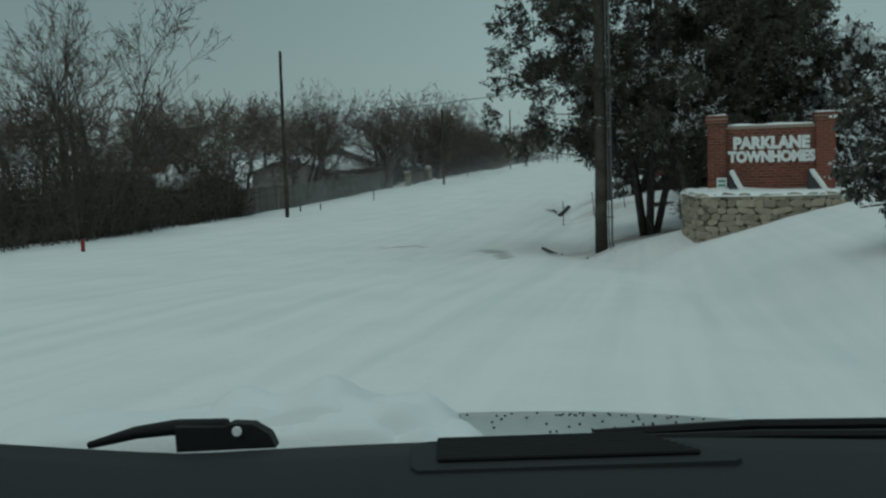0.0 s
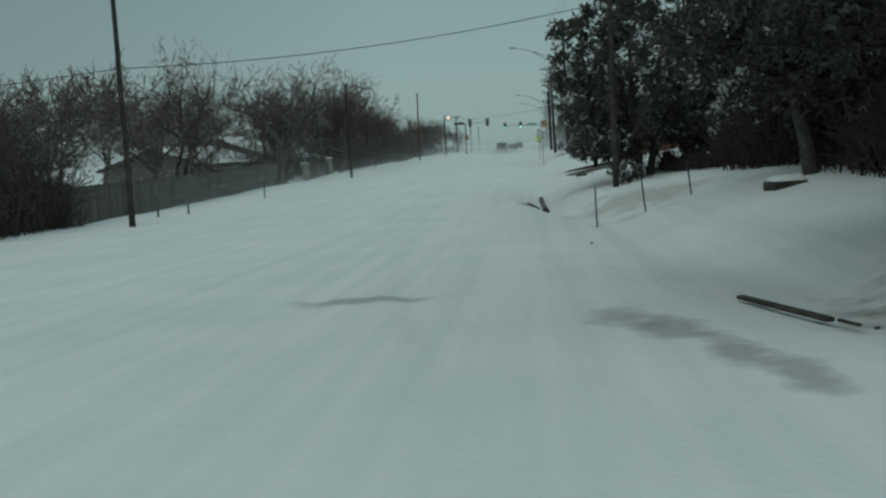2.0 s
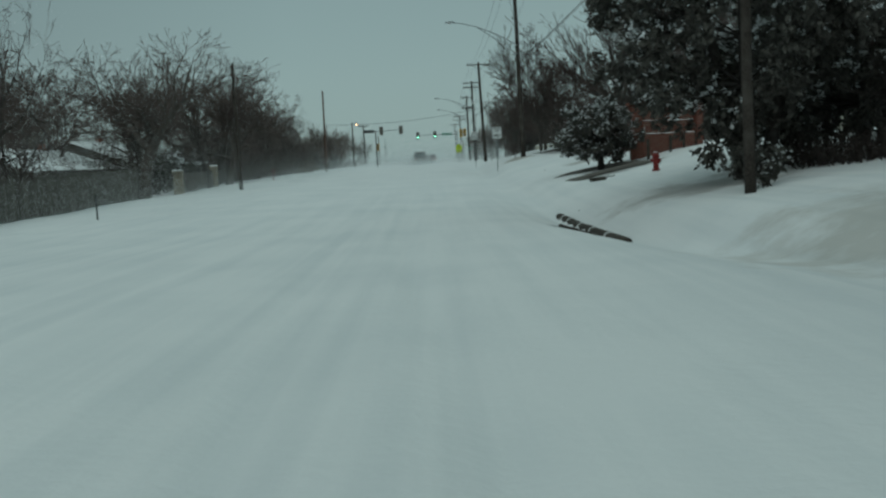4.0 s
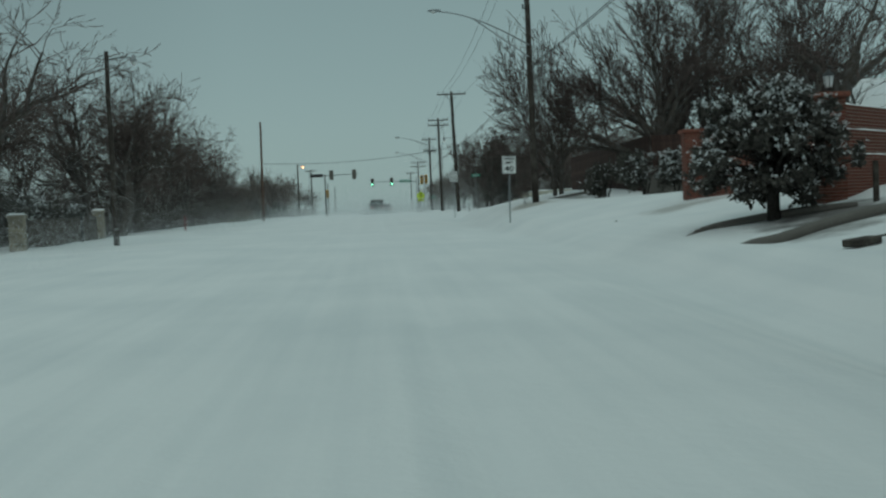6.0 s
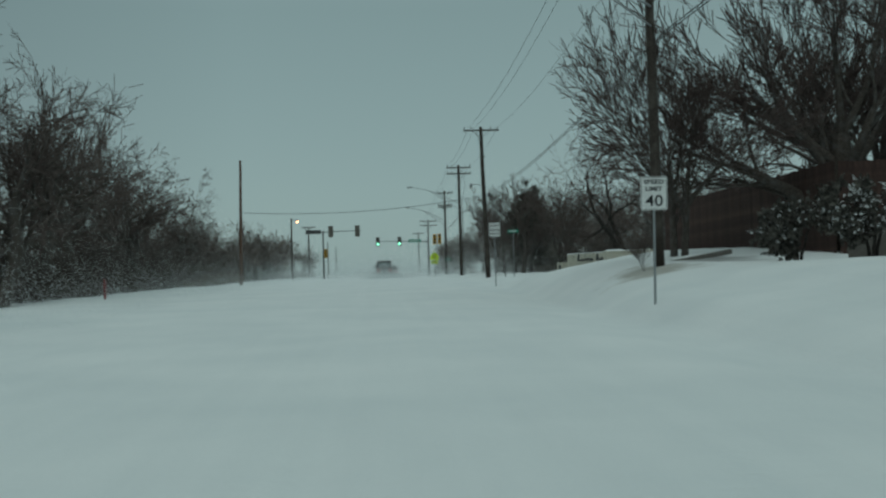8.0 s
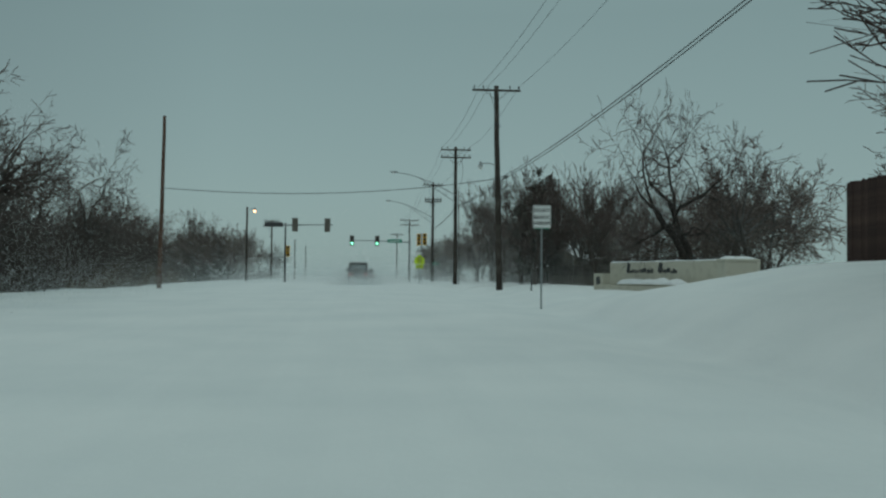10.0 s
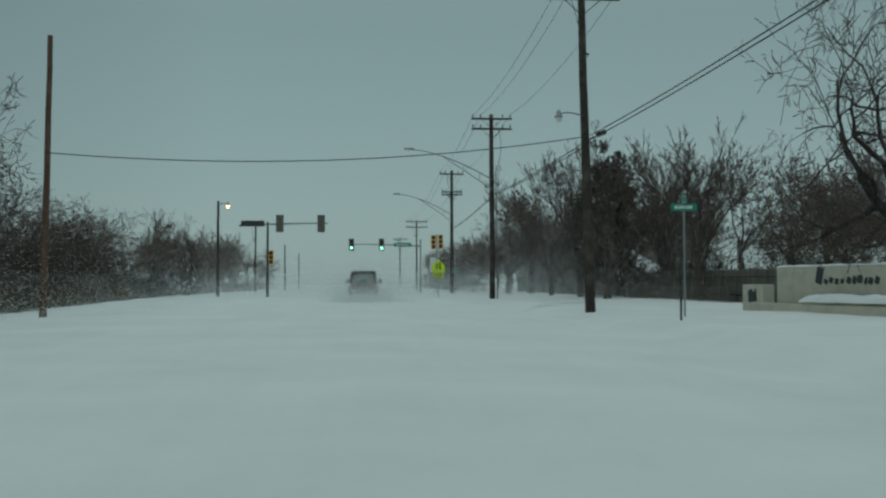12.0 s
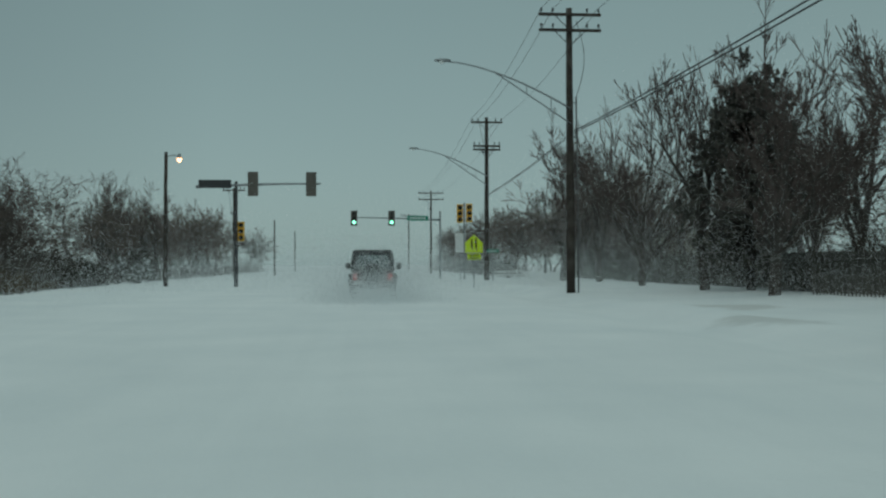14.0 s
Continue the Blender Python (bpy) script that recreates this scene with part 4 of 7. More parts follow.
def gate_pillar(x, y, h):
    """A square pier of coursed stone with a cap."""
    ob = thing("stone_pillar", pose(x, y, gz(x, y) - 0.2, 0, 0, 8), "pale square stone pillar with a snowy cap", "pillar", "stone pillars")
    part("core", Shape().box((0, 0, h / 2), (0.52, 0.52, h), 0.02), STONEJOINT, ob)
    rng = random.Random(int(y))
    z = 0.0
    while z < h - 0.1:
        c = rng.uniform(0.16, 0.24)
        cut = rng.uniform(-0.12, 0.12)
        for side in range(4):
            for a, b in ((-0.3, cut), (cut, 0.3)):
                m = Matrix.Rotation(radians(90 * side), 4, "Z") @ Matrix.Translation(((a + b) / 2, -0.27, z + c / 2))
                stone = new("stone", Shape().box((0, 0, 0), (b - a - 0.02, 0.07, c - 0.02), 0.015).mesh("stone", STONE))
                stone.parent, stone.matrix_basis = ob, m
        z += c
    part("cap", Shape().box((0, 0, h + 0.06), (0.74, 0.74, 0.13), 0.03), STONE, ob)
    snow_cap(ob, -0.36, 0.36, -0.36, 0.36, h + 0.12, 0.12, x)


gate_pillar(-15.8, 99.5, 1.6)
gate_pillar(-17.2, 117.2, 1.7)


def entrance_sign():
    """The brick name sign on its curved fieldstone planter."""
    ob = thing("entrance_sign", pose(11.70, 18.76, -0.09, 0, 0, -4), "red brick entrance sign with white letters and snowy ledges", "sign wall")
    for px, top in ((0.0, 4.08), (2.72, 4.08)):
        pil = part("pillar", Shape().box((px, 0, 2.0), (0.3, 0.3, 0.6), 0.02), MORTAR, ob)
        brick_prism(pil, 0.47, 0.47, 1.75, top - 0.2, Matrix.Translation((px, 0, 0)), keep=lambda side, j: px == 0 and side in (0, 3))
        brick_prism(pil, 0.57, 0.57, top - 0.2, top, Matrix.Translation((px, 0, 0)), keep=lambda side, j: False)
        snow_cap(pil, px - 0.28, px + 0.28, -0.28, 0.28, top, 0.05, px)
    panel = part("panel", Shape().box((1.36, 0.05, 2.6), (2.2, 0.2, 1.0), 0.02), MORTAR, ob)
    brick_prism(panel, 2.25, 0.3, 1.85, 3.70, Matrix.Translation((1.36, 0.05, 0)), keep=lambda side, j: side == 0, front_only=True)
    part("coping", Shape().box((1.36, 0.05, 3.745), (2.25, 0.36, 0.09), 0.012), MORTAR, panel)
    snow_cap(panel, 0.24, 2.48, -0.12, 0.22, 3.79, 0.07, 3)
    for text, h, w, z, dx in (("PARKLANE", 0.34, 1.92, 3.33, 1.38), ("TOWNHOMES", 0.32, 2.2, 2.97, 1.38)):
        lettering("lettering", text, h, WHITEPAINT, panel, pose(dx, -0.135, z), w, 0.02, bold=0.03)
    # raking white buttresses loaded with snow
    for x0, x1 in ((0.30, 0.66), (2.26, 2.74)):
        b = part("buttress", Shape().slab([(x0, 1.9), (x0, 2.58), (x0 + 0.06, 2.58), (x1 - 0.02, 1.9)], 0.3, pose(0, -0.42, 0)), DARKSTEEL, ob)
        q = math.degrees(math.atan2(2.62 - 1.93, x1 - x0))
        part("raking_board", Shape().box((0, 0, 0), (0.8, 0.42, 0.13), 0.04, pose((x0 + x1) / 2 + 0.06, -0.46, 2.28, 0, q, 0)), WHITEPAINT, b)
    leaf = part("notice_board", Shape().box((0.12, -0.42, 2.17), (0.26, 0.02, 0.55), 0.005), SIGNWHITE, ob, "small white notice board")
    bars("notice_bar", leaf, [((0.12, -0.433, 2.35 - i * 0.11), (0.19, 0.004, 0.05)) for i in range(4)], SIGNGREEN)
    return ob


entrance_sign()


def stone_planter():
    """A curved fieldstone retaining wall; each stone is laid by itself."""
    ob = thing("stone_planter_wall", pose(0, 0, 0), "buff fieldstone retaining wall topped with snow", "stone wall")

    def along(s):
        # s from 0 (back of the return) over the corner to the far end
        if s < 2.2:
            return 10.87 + 0.15 * s, 18.85 - s * 1.02, -81
        q = (s - 2.2) / 3.9
        x = 11.2 + 3.3 * q
        return x, 16.61 - 0.35 * math.sin(q * 2.6), math.degrees(math.atan2(-0.35 * 2.6 / 3.3 * math.cos(q * 2.6), 1))

    rng = random.Random(5)
    core = Shape()
    for i in range(30):
        x, y, a = along(i * 0.2 + 0.1)
        core.box((0, 0.17, 1.15), (0.24, 0.26, 1.66), 0.01, pose(x, y, 0, 0, 0, a))
    part("wall_core", core, STONEJOINT, ob)
    z = 0.35
    row = 0
    while z < 1.92:
        h = rng.uniform(0.12, 0.22)
        h = min(h, 2.0 - z)
        s = rng.uniform(-0.1, 0.1)
        while s < 6.0:
            w = rng.uniform(0.18, 0.5)
            x, y, a = along(max(0, s + w / 2))
            k = 8
            a0 = rng.uniform(0, 6.28)
            rim = []
            for i in range(k):
                t = a0 + i * 2 * math.pi / k
                q = 1 / max(abs(math.cos(t)), abs(math.sin(t))) ** 0.75 * rng.uniform(0.84, 1.12)
                rim.append((math.cos(t) * q * (w / 2 - 0.008), math.sin(t) * q * (h / 2 + 0.012)))
            g = Shape()
            inner = [(x1 * 0.86, z1 * 0.84) for x1, z1 in rim]
            g.add([(x1, 0.0, z1) for x1, z1 in rim] + [(x1 * 0.97, -0.09, z1 * 0.97) for x1, z1 in rim] + [(x1, -0.105 + rng.uniform(-0.02, 0.015), z1) for x1, z1 in inner],
                  [(i, (i + 1) % k, k + (i + 1) % k, k + i) for i in range(k)] + [(k + i, k + (i + 1) % k, 2 * k + (i + 1) % k, 2 * k + i) for i in range(k)] + [tuple(range(2 * k, 3 * k))])
            stone = new("stone", g.mesh("stone", STONE))
            stone.parent = ob
            stone.matrix_basis = pose(x, y, z + h / 2 + rng.uniform(-0.02, 0.02), 0, rng.uniform(-14, 14), a)
            s += w
        z += h
        row += 1
    n, rows = 60, []
    for i in range(n):
        x, y, a = along(i * 6.05 / n)
        r = []
        for k in range(7):
            o = (-0.14 + k * 0.09)
            hz = 1.97 + 0.09 * math.sin(min(k, 6) / 6 * 2.6 + 0.2) + 0.04 * noise.noise((x * 2, y * 2, 3))
            r.append((x - math.sin(radians(a)) * o, y + math.cos(radians(a)) * o, hz if k else 1.95))
        rows.append(r)
    part("snow_cap", Shape().sheet(np.array(rows), False), SNOW, ob, smooth=True)
    g = np.zeros((16, 30, 3))
    for j in range(16):
        for i in range(30):
            x, y = 11.2 + i * 0.122, 16.62 + j * 0.18
            g[j, i] = (x, y, 1.96 + 0.10 * noise.noise((x, y, 1)) + 0.10 * j / 16)
    part("planter_snow", Shape().sheet(g), SNOW, ob, smooth=True)


stone_planter()


def lantern(x, y, z):
    """A coach lantern with pale panes."""
    ob = thing("coach_lantern", pose(x, y, z, 0, 0, 20), "dark coach lantern with snowy glass on a brick pier", "lamp", "coach lanterns")
    part("stem", Shape().lathe([(0.07, 0), (0.06, 0.03), (0.025, 0.05), (0.025, 0.12), (0.1, 0.13)], 10), DARKSTEEL, ob)
    part("glass", Shape().lathe([(0.085, 0.14), (0.125, 0.40)], 6), LEAFSNOW, ob, "snow-caked glass")
    for i in range(6):
        q = i * math.pi / 3
        part("bar", Shape().tube([(0.088 * math.cos(q), 0.088 * math.sin(q), 0.13), (0.13 * math.cos(q), 0.13 * math.sin(q), 0.41)], 0.009, 4), DARKSTEEL, ob)
    part("roof", Shape().lathe([(0.15, 0.40), (0.14, 0.43), (0.03, 0.54), (0.02, 0.57)], 6), DARKSTEEL, ob)


def brick_gate_wall(x, y, turn, length, lamps):
    """A stepped brick wall with its pier, one at each side of a drive."""
    ob = thing("brick_gate_wall", pose(x, y, 0, 0, 0, turn), "red brick gate wall with square piers and snowy ledges", "brick wall", "gate walls")
    square = Matrix.Rotation(radians(-4 - turn), 4, "Z")
    z0 = gz(x, y) - 0.3
    pier = part("pier", Shape().box((0, 0, 1.8), (0.3, 0.3, 1.4), 0.02), MORTAR, ob)
    brick_prism(pier, 0.56, 0.56, z0, 2.95, square, keep=lambda side, j: side == 0)
    part("pier_cap", Shape().box((0, 0, 3.01), (0.74, 0.74, 0.12), 0.02, square), BRICKDARK, pier)
    mid = length / 2 + 0.3
    wall = part("wall_panel", Shape().box((mid, 0.08, 1.8), (length - 0.4, 0.08, 1.6), 0.02), MORTAR, ob)
    for thick, lo, hi, back in ((0.34, z0, 1.65, 0), (0.28, 1.65, 2.25, 0.03), (0.22, 2.25, 2.85, 0.06)):
        brick_prism(wall, length, thick, lo, hi, Matrix.Translation((mid, back, 0)), keep=lambda side, j: False, front_only=True)
    end = length + 0.3
    snow_cap(wall, 0.4, end, -0.17, -0.06, 1.65, 0.05, 1)
    snow_cap(wall, 0.4, end, -0.12, -0.02, 2.25, 0.05, 2)
    snow_cap(wall, 0.4, end, -0.06, 0.18, 2.85, 0.06, 4)
    pier2 = part("pier", Shape().box((end + 0.3, 0, 1.8), (0.4, 0.4, 1.6), 0.02), MORTAR, ob)
    brick_prism(pier2, 0.5, 0.5, z0, 2.9, Matrix.Translation((end + 0.3, 0, 0)), keep=lambda side, j: False)
    if lamps:
        lantern(x, y, 3.07)
        at = pose(x, y, 0, 0, 0, turn) @ Vector((end + 0.3, 0, 0))
        lantern(at.x, at.y, 2.9)


brick_gate_wall(10.0, 90.0, -42, 5.3, False)
brick_gate_wall(9.95, 79.3, 43, 4.3, True)
for x, y, h in ((10.05, 77.35, 0.85), (11.5, 79.35, 0.75), (12.5, 80.9, 0.7), (13.4, 82.3, 0.65)):
    stake(x, y, h, 0.06, 0, DEADWOOD, "stout dark timber bollard on the bank", "timber_bollard", "timber bollards")


def hydrant(x, y):
    ob = thing("fire_hydrant", pose(x, y, gz(x, y) - 0.05, 0, 0, 15) @ Matrix.Diagonal((0.88, 0.88, 0.88, 1)), "red fire hydrant standing in deep snow", "hydrant")
    part("barrel", Shape().lathe([(0.17, 0), (0.17, 0.06), (0.115, 0.07), (0.115, 0.52), (0.15, 0.54), (0.15, 0.58)], 18), REDPAINT, ob, smooth=False)
    part("bonnet", Shape().lathe([(0.15, 0.58), (0.14, 0.66), (0.09, 0.73), (0.04, 0.76), (0.04, 0.81), (0.02, 0.82)], 18), REDPAINT, ob, smooth=True)
    for s in (-1, 1):
        part("side_nozzle", Shape().lathe([(0.06, 0.08), (0.06, 0.17), (0.075, 0.175), (0.075, 0.21), (0.03, 0.23)], 12, Matrix.Translation((0, 0, 0.44)) @ Matrix.Rotation(radians(90 * s), 4, "Y")), REDPAINT, ob)
    part("front_nozzle", Shape().lathe([(0.075, 0.08), (0.075, 0.17), (0.095, 0.175), (0.095, 0.22), (0.03, 0.24)], 12, Matrix.Translation((0, 0, 0.4)) @ Matrix.Rotation(radians(90), 4, "X")), REDPAINT, ob)
    part("chain", Shape().tube([(0.2, -0.02, 0.42), (0.16, -0.1, 0.25), (0.08, -0.2, 0.36)], 0.01, 5), DARKSTEEL, ob)
    snow_cap(ob, -0.1, 0.1, -0.1, 0.1, 0.77, 0.04, 2)


hydrant(8.75, 70.1)


def monument_sign():
    """The long cream subdivision sign by the corner."""
    a, b = np.array((13.2, 156.2)), np.array((15.9, 141.0))
    length = float(np.linalg.norm(b - a))
    ob = thing("monument_sign", pose(a[0], a[1], gz(*a) - 0.1, 0, 0, math.degrees(math.atan2(b[1] - a[1], b[0] - a[0]))), "long low cream stucco monument sign with dark script", "sign wall")
    part("wall", Shape().box((length / 2 + 0.4, 0.15, 0.8), (length - 0.8, 0.35, 1.6), 0.03), STUCCO, ob)
    part("end_block", Shape().box((-0.55, 0.1, 0.5), (1.3, 0.5, 1.0), 0.03), STUCCO, ob)
    part("emblem", Shape().slab([(-0.75, 0.35), (-0.8, 0.75), (-0.6, 0.85), (-0.45, 0.7), (-0.3, 0.85), (-0.25, 0.4)], 0.03, pose(0, -0.16, 0)), DARKSTEEL, ob)
    part("base_ledge", Shape().box((length / 2, -0.35, 0.18), (length, 0.6, 0.36), 0.03), STUCCO, ob)
    rng = random.Random(3)
    x = 3.0
    for word in (11, 8):  # two words of slanting script that cannot be read
        for k in range(word):
            w = rng.uniform(0.10, 0.26)
            tall = 0.56 if k == 0 else rng.choice((0.15, 0.19, 0.21, 0.24, 0.42))
            w = 0.34 if k == 0 else w
            part("script_bar", Shape().box((0, 0, tall / 2), (w, 0.03, tall), 0.06, pose(x + w / 2, -0.045, 1.02 + rng.uniform(-0.03, 0.03), 0, rng.uniform(6, 28), 0)), DARKSTEEL, ob)
            x += w + rng.uniform(0.05, 0.12)
        x += 0.45
    snow_cap(ob, 0.8, length - 0.3, -0.03, 0.33, 1.6, 0.08, 7)
    n = 60
    g = np.zeros((9, n, 3))
    for j in range(9):
        for i in range(n):
            u = i / (n - 1)
            t = radians(20 * j + 10)
            r = 0.30 * min(1, 8 * min(u, 1 - u)) ** 0.5 * (0.85 + 0.3 * noise.noise((u * 14, 2, j * 0.4)))
            g[j, i] = (2.6 + u * 8.0, -0.42 - r * math.cos(t), 0.38 + r * 1.25 * math.sin(t))
    part("planter_snow", Shape().sheet(g), SNOW, ob, smooth=True)


monument_sign()
box = thing("utility_cabinet", pose(11.5, 131.5, gz(11.5, 131.5) - 0.05), "pale utility cabinet half sunk in snow", "utility box")
part("body", Shape().box((0, 0, 0.4), (1.1, 0.8, 0.8), 0.03), STUCCO, box)
part("lid", Shape().box((0, 0, 0.84), (1.16, 0.86, 0.08), 0.02), STUCCO, box)
snow_cap(box, -0.55, 0.55, -0.4, 0.4, 0.88, 0.1, 5)


rail = thing("low_white_rail", pose(11.3, 226.0, gz(11.3, 226.0) - 0.1, 0, 0, 8), "low white rail fence across the far lawn", "fence")
for i in range(4):
    part("post", Shape().box((-1.5 + i, 0, 0.35), (0.09, 0.09, 0.8), 0.01), WHITEPAINT, rail)
for z in (0.35, 0.62):
    part("rail", Shape().box((0, 0, z), (3.2, 0.05, 0.12), 0.01), WHITEPAINT, rail)


def house(x, y, w, d, eave, ridge, turn, wall_mat, label, windows=3, garage=False, storeys=1):
    """A gabled house, its ridge along local x, with a snow-covered roof."""
    z0 = gz(x, y) - 0.9
    ob = thing("house", pose(x, y, z0, 0, 0, turn), label, "house", "houses")
    e, r = eave - z0, ridge - z0
    part("wall_body", Shape().box((0, 0, e / 2), (w, d, e), 0.02), wall_mat, ob)
    for s in (-1, 1):
        part("gable", Shape().add([(s * (w / 2 - 0.02), -d / 2, e), (s * (w / 2 - 0.02), d / 2, e), (s * (w / 2 - 0.02), 0, r - 0.1)], [(0, 1, 2)]), wall_mat, ob)
        o = 0.5
        slope = Shape()
        k = (r - e) / (d / 2)
        lo = e - o * k
        slope.add([(-w / 2 - o, s * (d / 2 + o), lo), (w / 2 + o, s * (d / 2 + o), lo), (w / 2 + o, 0, r), (-w / 2 - o, 0, r),
                   (-w / 2 - o, s * (d / 2 + o), lo - 0.2), (w / 2 + o, s * (d / 2 + o), lo - 0.2), (w / 2 + o, 0, r - 0.2), (-w / 2 - o, 0, r - 0.2)],
                  [(0, 1, 2, 3), (7, 6, 5, 4), (0, 4, 5, 1), (1, 5, 6, 2), (3, 7, 4, 0)])
        roof = part("roof_slope", slope, DARKWALL, ob)
        n = 26
        g = np.zeros((8, n, 3))
        for j in range(8):
            for i in range(n):
                u, v = i / (n - 1), j / 7
                px, py = -w / 2 - o + u * (w + 2 * o), s * (d / 2 + o) * (1 - v)
                edge = min(1, 14 * min(u, 1 - u, v + 0.05))
                g[j, i] = (px, py, lo + (r - lo) * v + 0.012 + 0.16 * edge * (0.8 + 0.3 * noise.noise((px * 0.7, py, s))))
        part("roof_snow", Shape().sheet(g), SNOW, roof, smooth=True)
    for st in range(storeys):
        for i in range(windows):
            wx = (i - (windows - 1) / 2) * w / windows
            for s in (-1, 1):
                win = part("window", Shape().box((wx, s * (d / 2 + 0.005), 1.55 + st * 2.7), (1.3, 0.06, 1.2), 0.01), WHITEPAINT, ob)
                for q in (-0.3, 0.3):
                    part("pane", Shape().box((wx + q, s * (d / 2 + 0.03), 1.55 + st * 2.7), (0.54, 0.03, 1.06), 0.004), DARKGLASS, win)
    part("chimney", Shape().box((w * 0.28, 0.6, r + 0.1), (0.6, 0.6, 1.0), 0.02), BRICKDARK, ob)
    return ob


house(-28.0, 105.0, 20.0, 8.5, 1.8, 3.25, 91, GREYWALL, "low house with snow-covered roof behind a fence")
house(-32.5, 72.0, 14.0, 9.0, 1.0, 2.1, 95, GREYWALL, "low house with snow-covered roof behind a fence")
house(-33.0, 136.0, 14.0, 10.0, 2.6, 4.6, 90, GREYWALL, "low house with snow-covered roof behind trees")
house(37.0, 117.0, 20.0, 11.0, 4.6, 7.4, 4, SIDING, "two-storey cream townhouse with snow-covered roof", 5, storeys=2)
house(24.5, 219.0, 9.0, 8.0, 2.6, 5.0, 60, SIDING, "small house with steep snow-covered roof behind a fence")


# ---- trees and shrubs ----
def grow(rng, out, p, d, length, r, depth, style):
    """Adds one branch and its children to out: (points, radii, depth)."""
    n = 6 if depth < 2 else (4 if depth < 3 else (3 if depth < 4 else (2 if depth < 5 else 1)))
    pts, rad = [p.copy()], [r]
    step = length / n
    for i in range(n):
        d = d + rng.normal(0, style["bend"] * (1.0 if depth < 2 else 1.6), 3) + np.array((0, 0, style["lift"] * (0.5 if depth else 1.0)))
        if depth >= 3:
            d = d + np.array((0, 0, -style["droop"]))
        d /= np.linalg.norm(d)
        p = p + d * step
        pts.append(p.copy())
        rad.append(max(style["tip"], r * (1 - (i + 1) / n * style["taper"])))
    out.append((np.array(pts), np.array(rad), depth))
    if depth >= style["levels"]:
        return
    count = style["kids"][depth]
    for k in range(count):
        f = rng.uniform(style["from"][depth], 1.0) if k else 1.0
        at = f * n
        i = min(int(at), n - 1)
        q = pts[i] + (pts[i + 1] - pts[i]) * (at - i)
        a = rng.normal(0, 1, 3)
        a -= a.dot(d) * d
        a /= np.linalg.norm(a) + 1e-9
        spread = radians(style["angle"][depth] * rng.uniform(0.6, 1.3)) * (0.45 if k == 0 else 1)
        nd = d * math.cos(spread) + a * math.sin(spread)
        rr = max(style["tip"], (rad[i] * (1 - at + i) + rad[i + 1] * (at - i)) * style["thin"] * rng.uniform(0.7, 1))
        grow(rng, out, q, nd / np.linalg.norm(nd), length * style["shrink"] * rng.uniform(0.75, 1.2) * (0.74 if depth >= 3 else 1.0), rr, depth + 1, style)


OAK = dict(bend=0.12, lift=0.05, droop=0.02, tip=0.012, taper=0.55, levels=5, kids=(5, 5, 4, 4, 4), shrink=0.66, thin=0.72, angle=(48, 46, 42, 40, 38), **{"from": (0.55, 0.3, 0.25, 0.2, 0.2)})
VASE = dict(bend=0.05, lift=0.07, droop=-0.04, tip=0.011, taper=0.5, levels=5, kids=(8, 6, 4, 4, 4), shrink=0.64, thin=0.66, angle=(38, 30, 28, 28, 28), **{"from": (0.35, 0.3, 0.25, 0.2, 0.2)})
TALL = dict(bend=0.09, lift=0.10, droop=0.0, tip=0.008, taper=0.6, levels=5, kids=(4, 5, 4, 4, 3), shrink=0.6, thin=0.62, angle=(30, 40, 40, 38, 35), **{"from": (0.2, 0.25, 0.25, 0.2, 0.2)})
GNARL = dict(bend=0.24, lift=0.05, droop=0.0, tip=0.012, taper=0.5, levels=5, kids=(5, 4, 4, 4, 3), shrink=0.68, thin=0.7, angle=(55, 55, 50, 45, 40), **{"from": (0.45, 0.3, 0.25, 0.2, 0.2)})


FAN = dict(bend=0.06, lift=0.04, droop=-0.02, tip=0.0105, taper=0.5, levels=5, kids=(8, 6, 4, 4, 4), shrink=0.7, thin=0.6, angle=(46, 32, 28, 26, 26), **{"from": (0.3, 0.25, 0.25, 0.2, 0.2)})


def bare_tree_meshes(seed, style, trunk_len, r, stems=1, height=10.0):
    rng = np.random.default_rng(seed)
    out = []
    for s in range(stems):
        a = rng.uniform(0, 6.28)
        tilt = 0.0 if stems == 1 else rng.uniform(0.12, 0.3)
        d = np.array((math.cos(a) * tilt, math.sin(a) * tilt, 1.0))
        grow(rng, out, np.array((math.cos(a) * r * (stems > 1), math.sin(a) * r * (stems > 1), -0.3)), d / np.linalg.norm(d), trunk_len * rng.uniform(0.9, 1.1), r * (1 if stems == 1 else 0.7), 0, style)
    top = max(p[:, 2].max() for p, _, _ in out)
    k = height / top
    wood, twigs = Shape(), Shape()
    for p, rad, depth in out:
        if depth >= 4:
            twigs.ribbon(p * k, rad, rng.normal(0, 1, 3))
            continue
        (wood if depth < 3 else twigs).tube(p * k, rad * (1.1 if depth < 3 else 1), 8 if depth == 0 else (6 if depth < 2 else (4 if depth == 2 else 3)), caps=False)
    return wood, twigs


def bare_tree_kind(seed, style, trunk_len, r, height, stems=1, wood_mat=HAZEBARK, twig_mat=TWIG):
    wood, twigs = bare_tree_meshes(seed, style, trunk_len, r, stems, height)
    return wood.mesh("trunk", wood_mat, True), twigs.mesh("crown", twig_mat)


def plant_tree(kind, x, y, scale, turn, label, category="bare tree", group="bare trees", wide=1.0, name="bare_tree"):
    ob = thing(name, pose(x, y, gz(x, y), 0, 0, turn) @ Matrix.Diagonal((scale * wide, scale * wide, scale, 1)), label, category, group)
    for n, me in zip(("trunk", "crown", "snow_load"), kind):
        part(n, me, None, ob)
    return ob


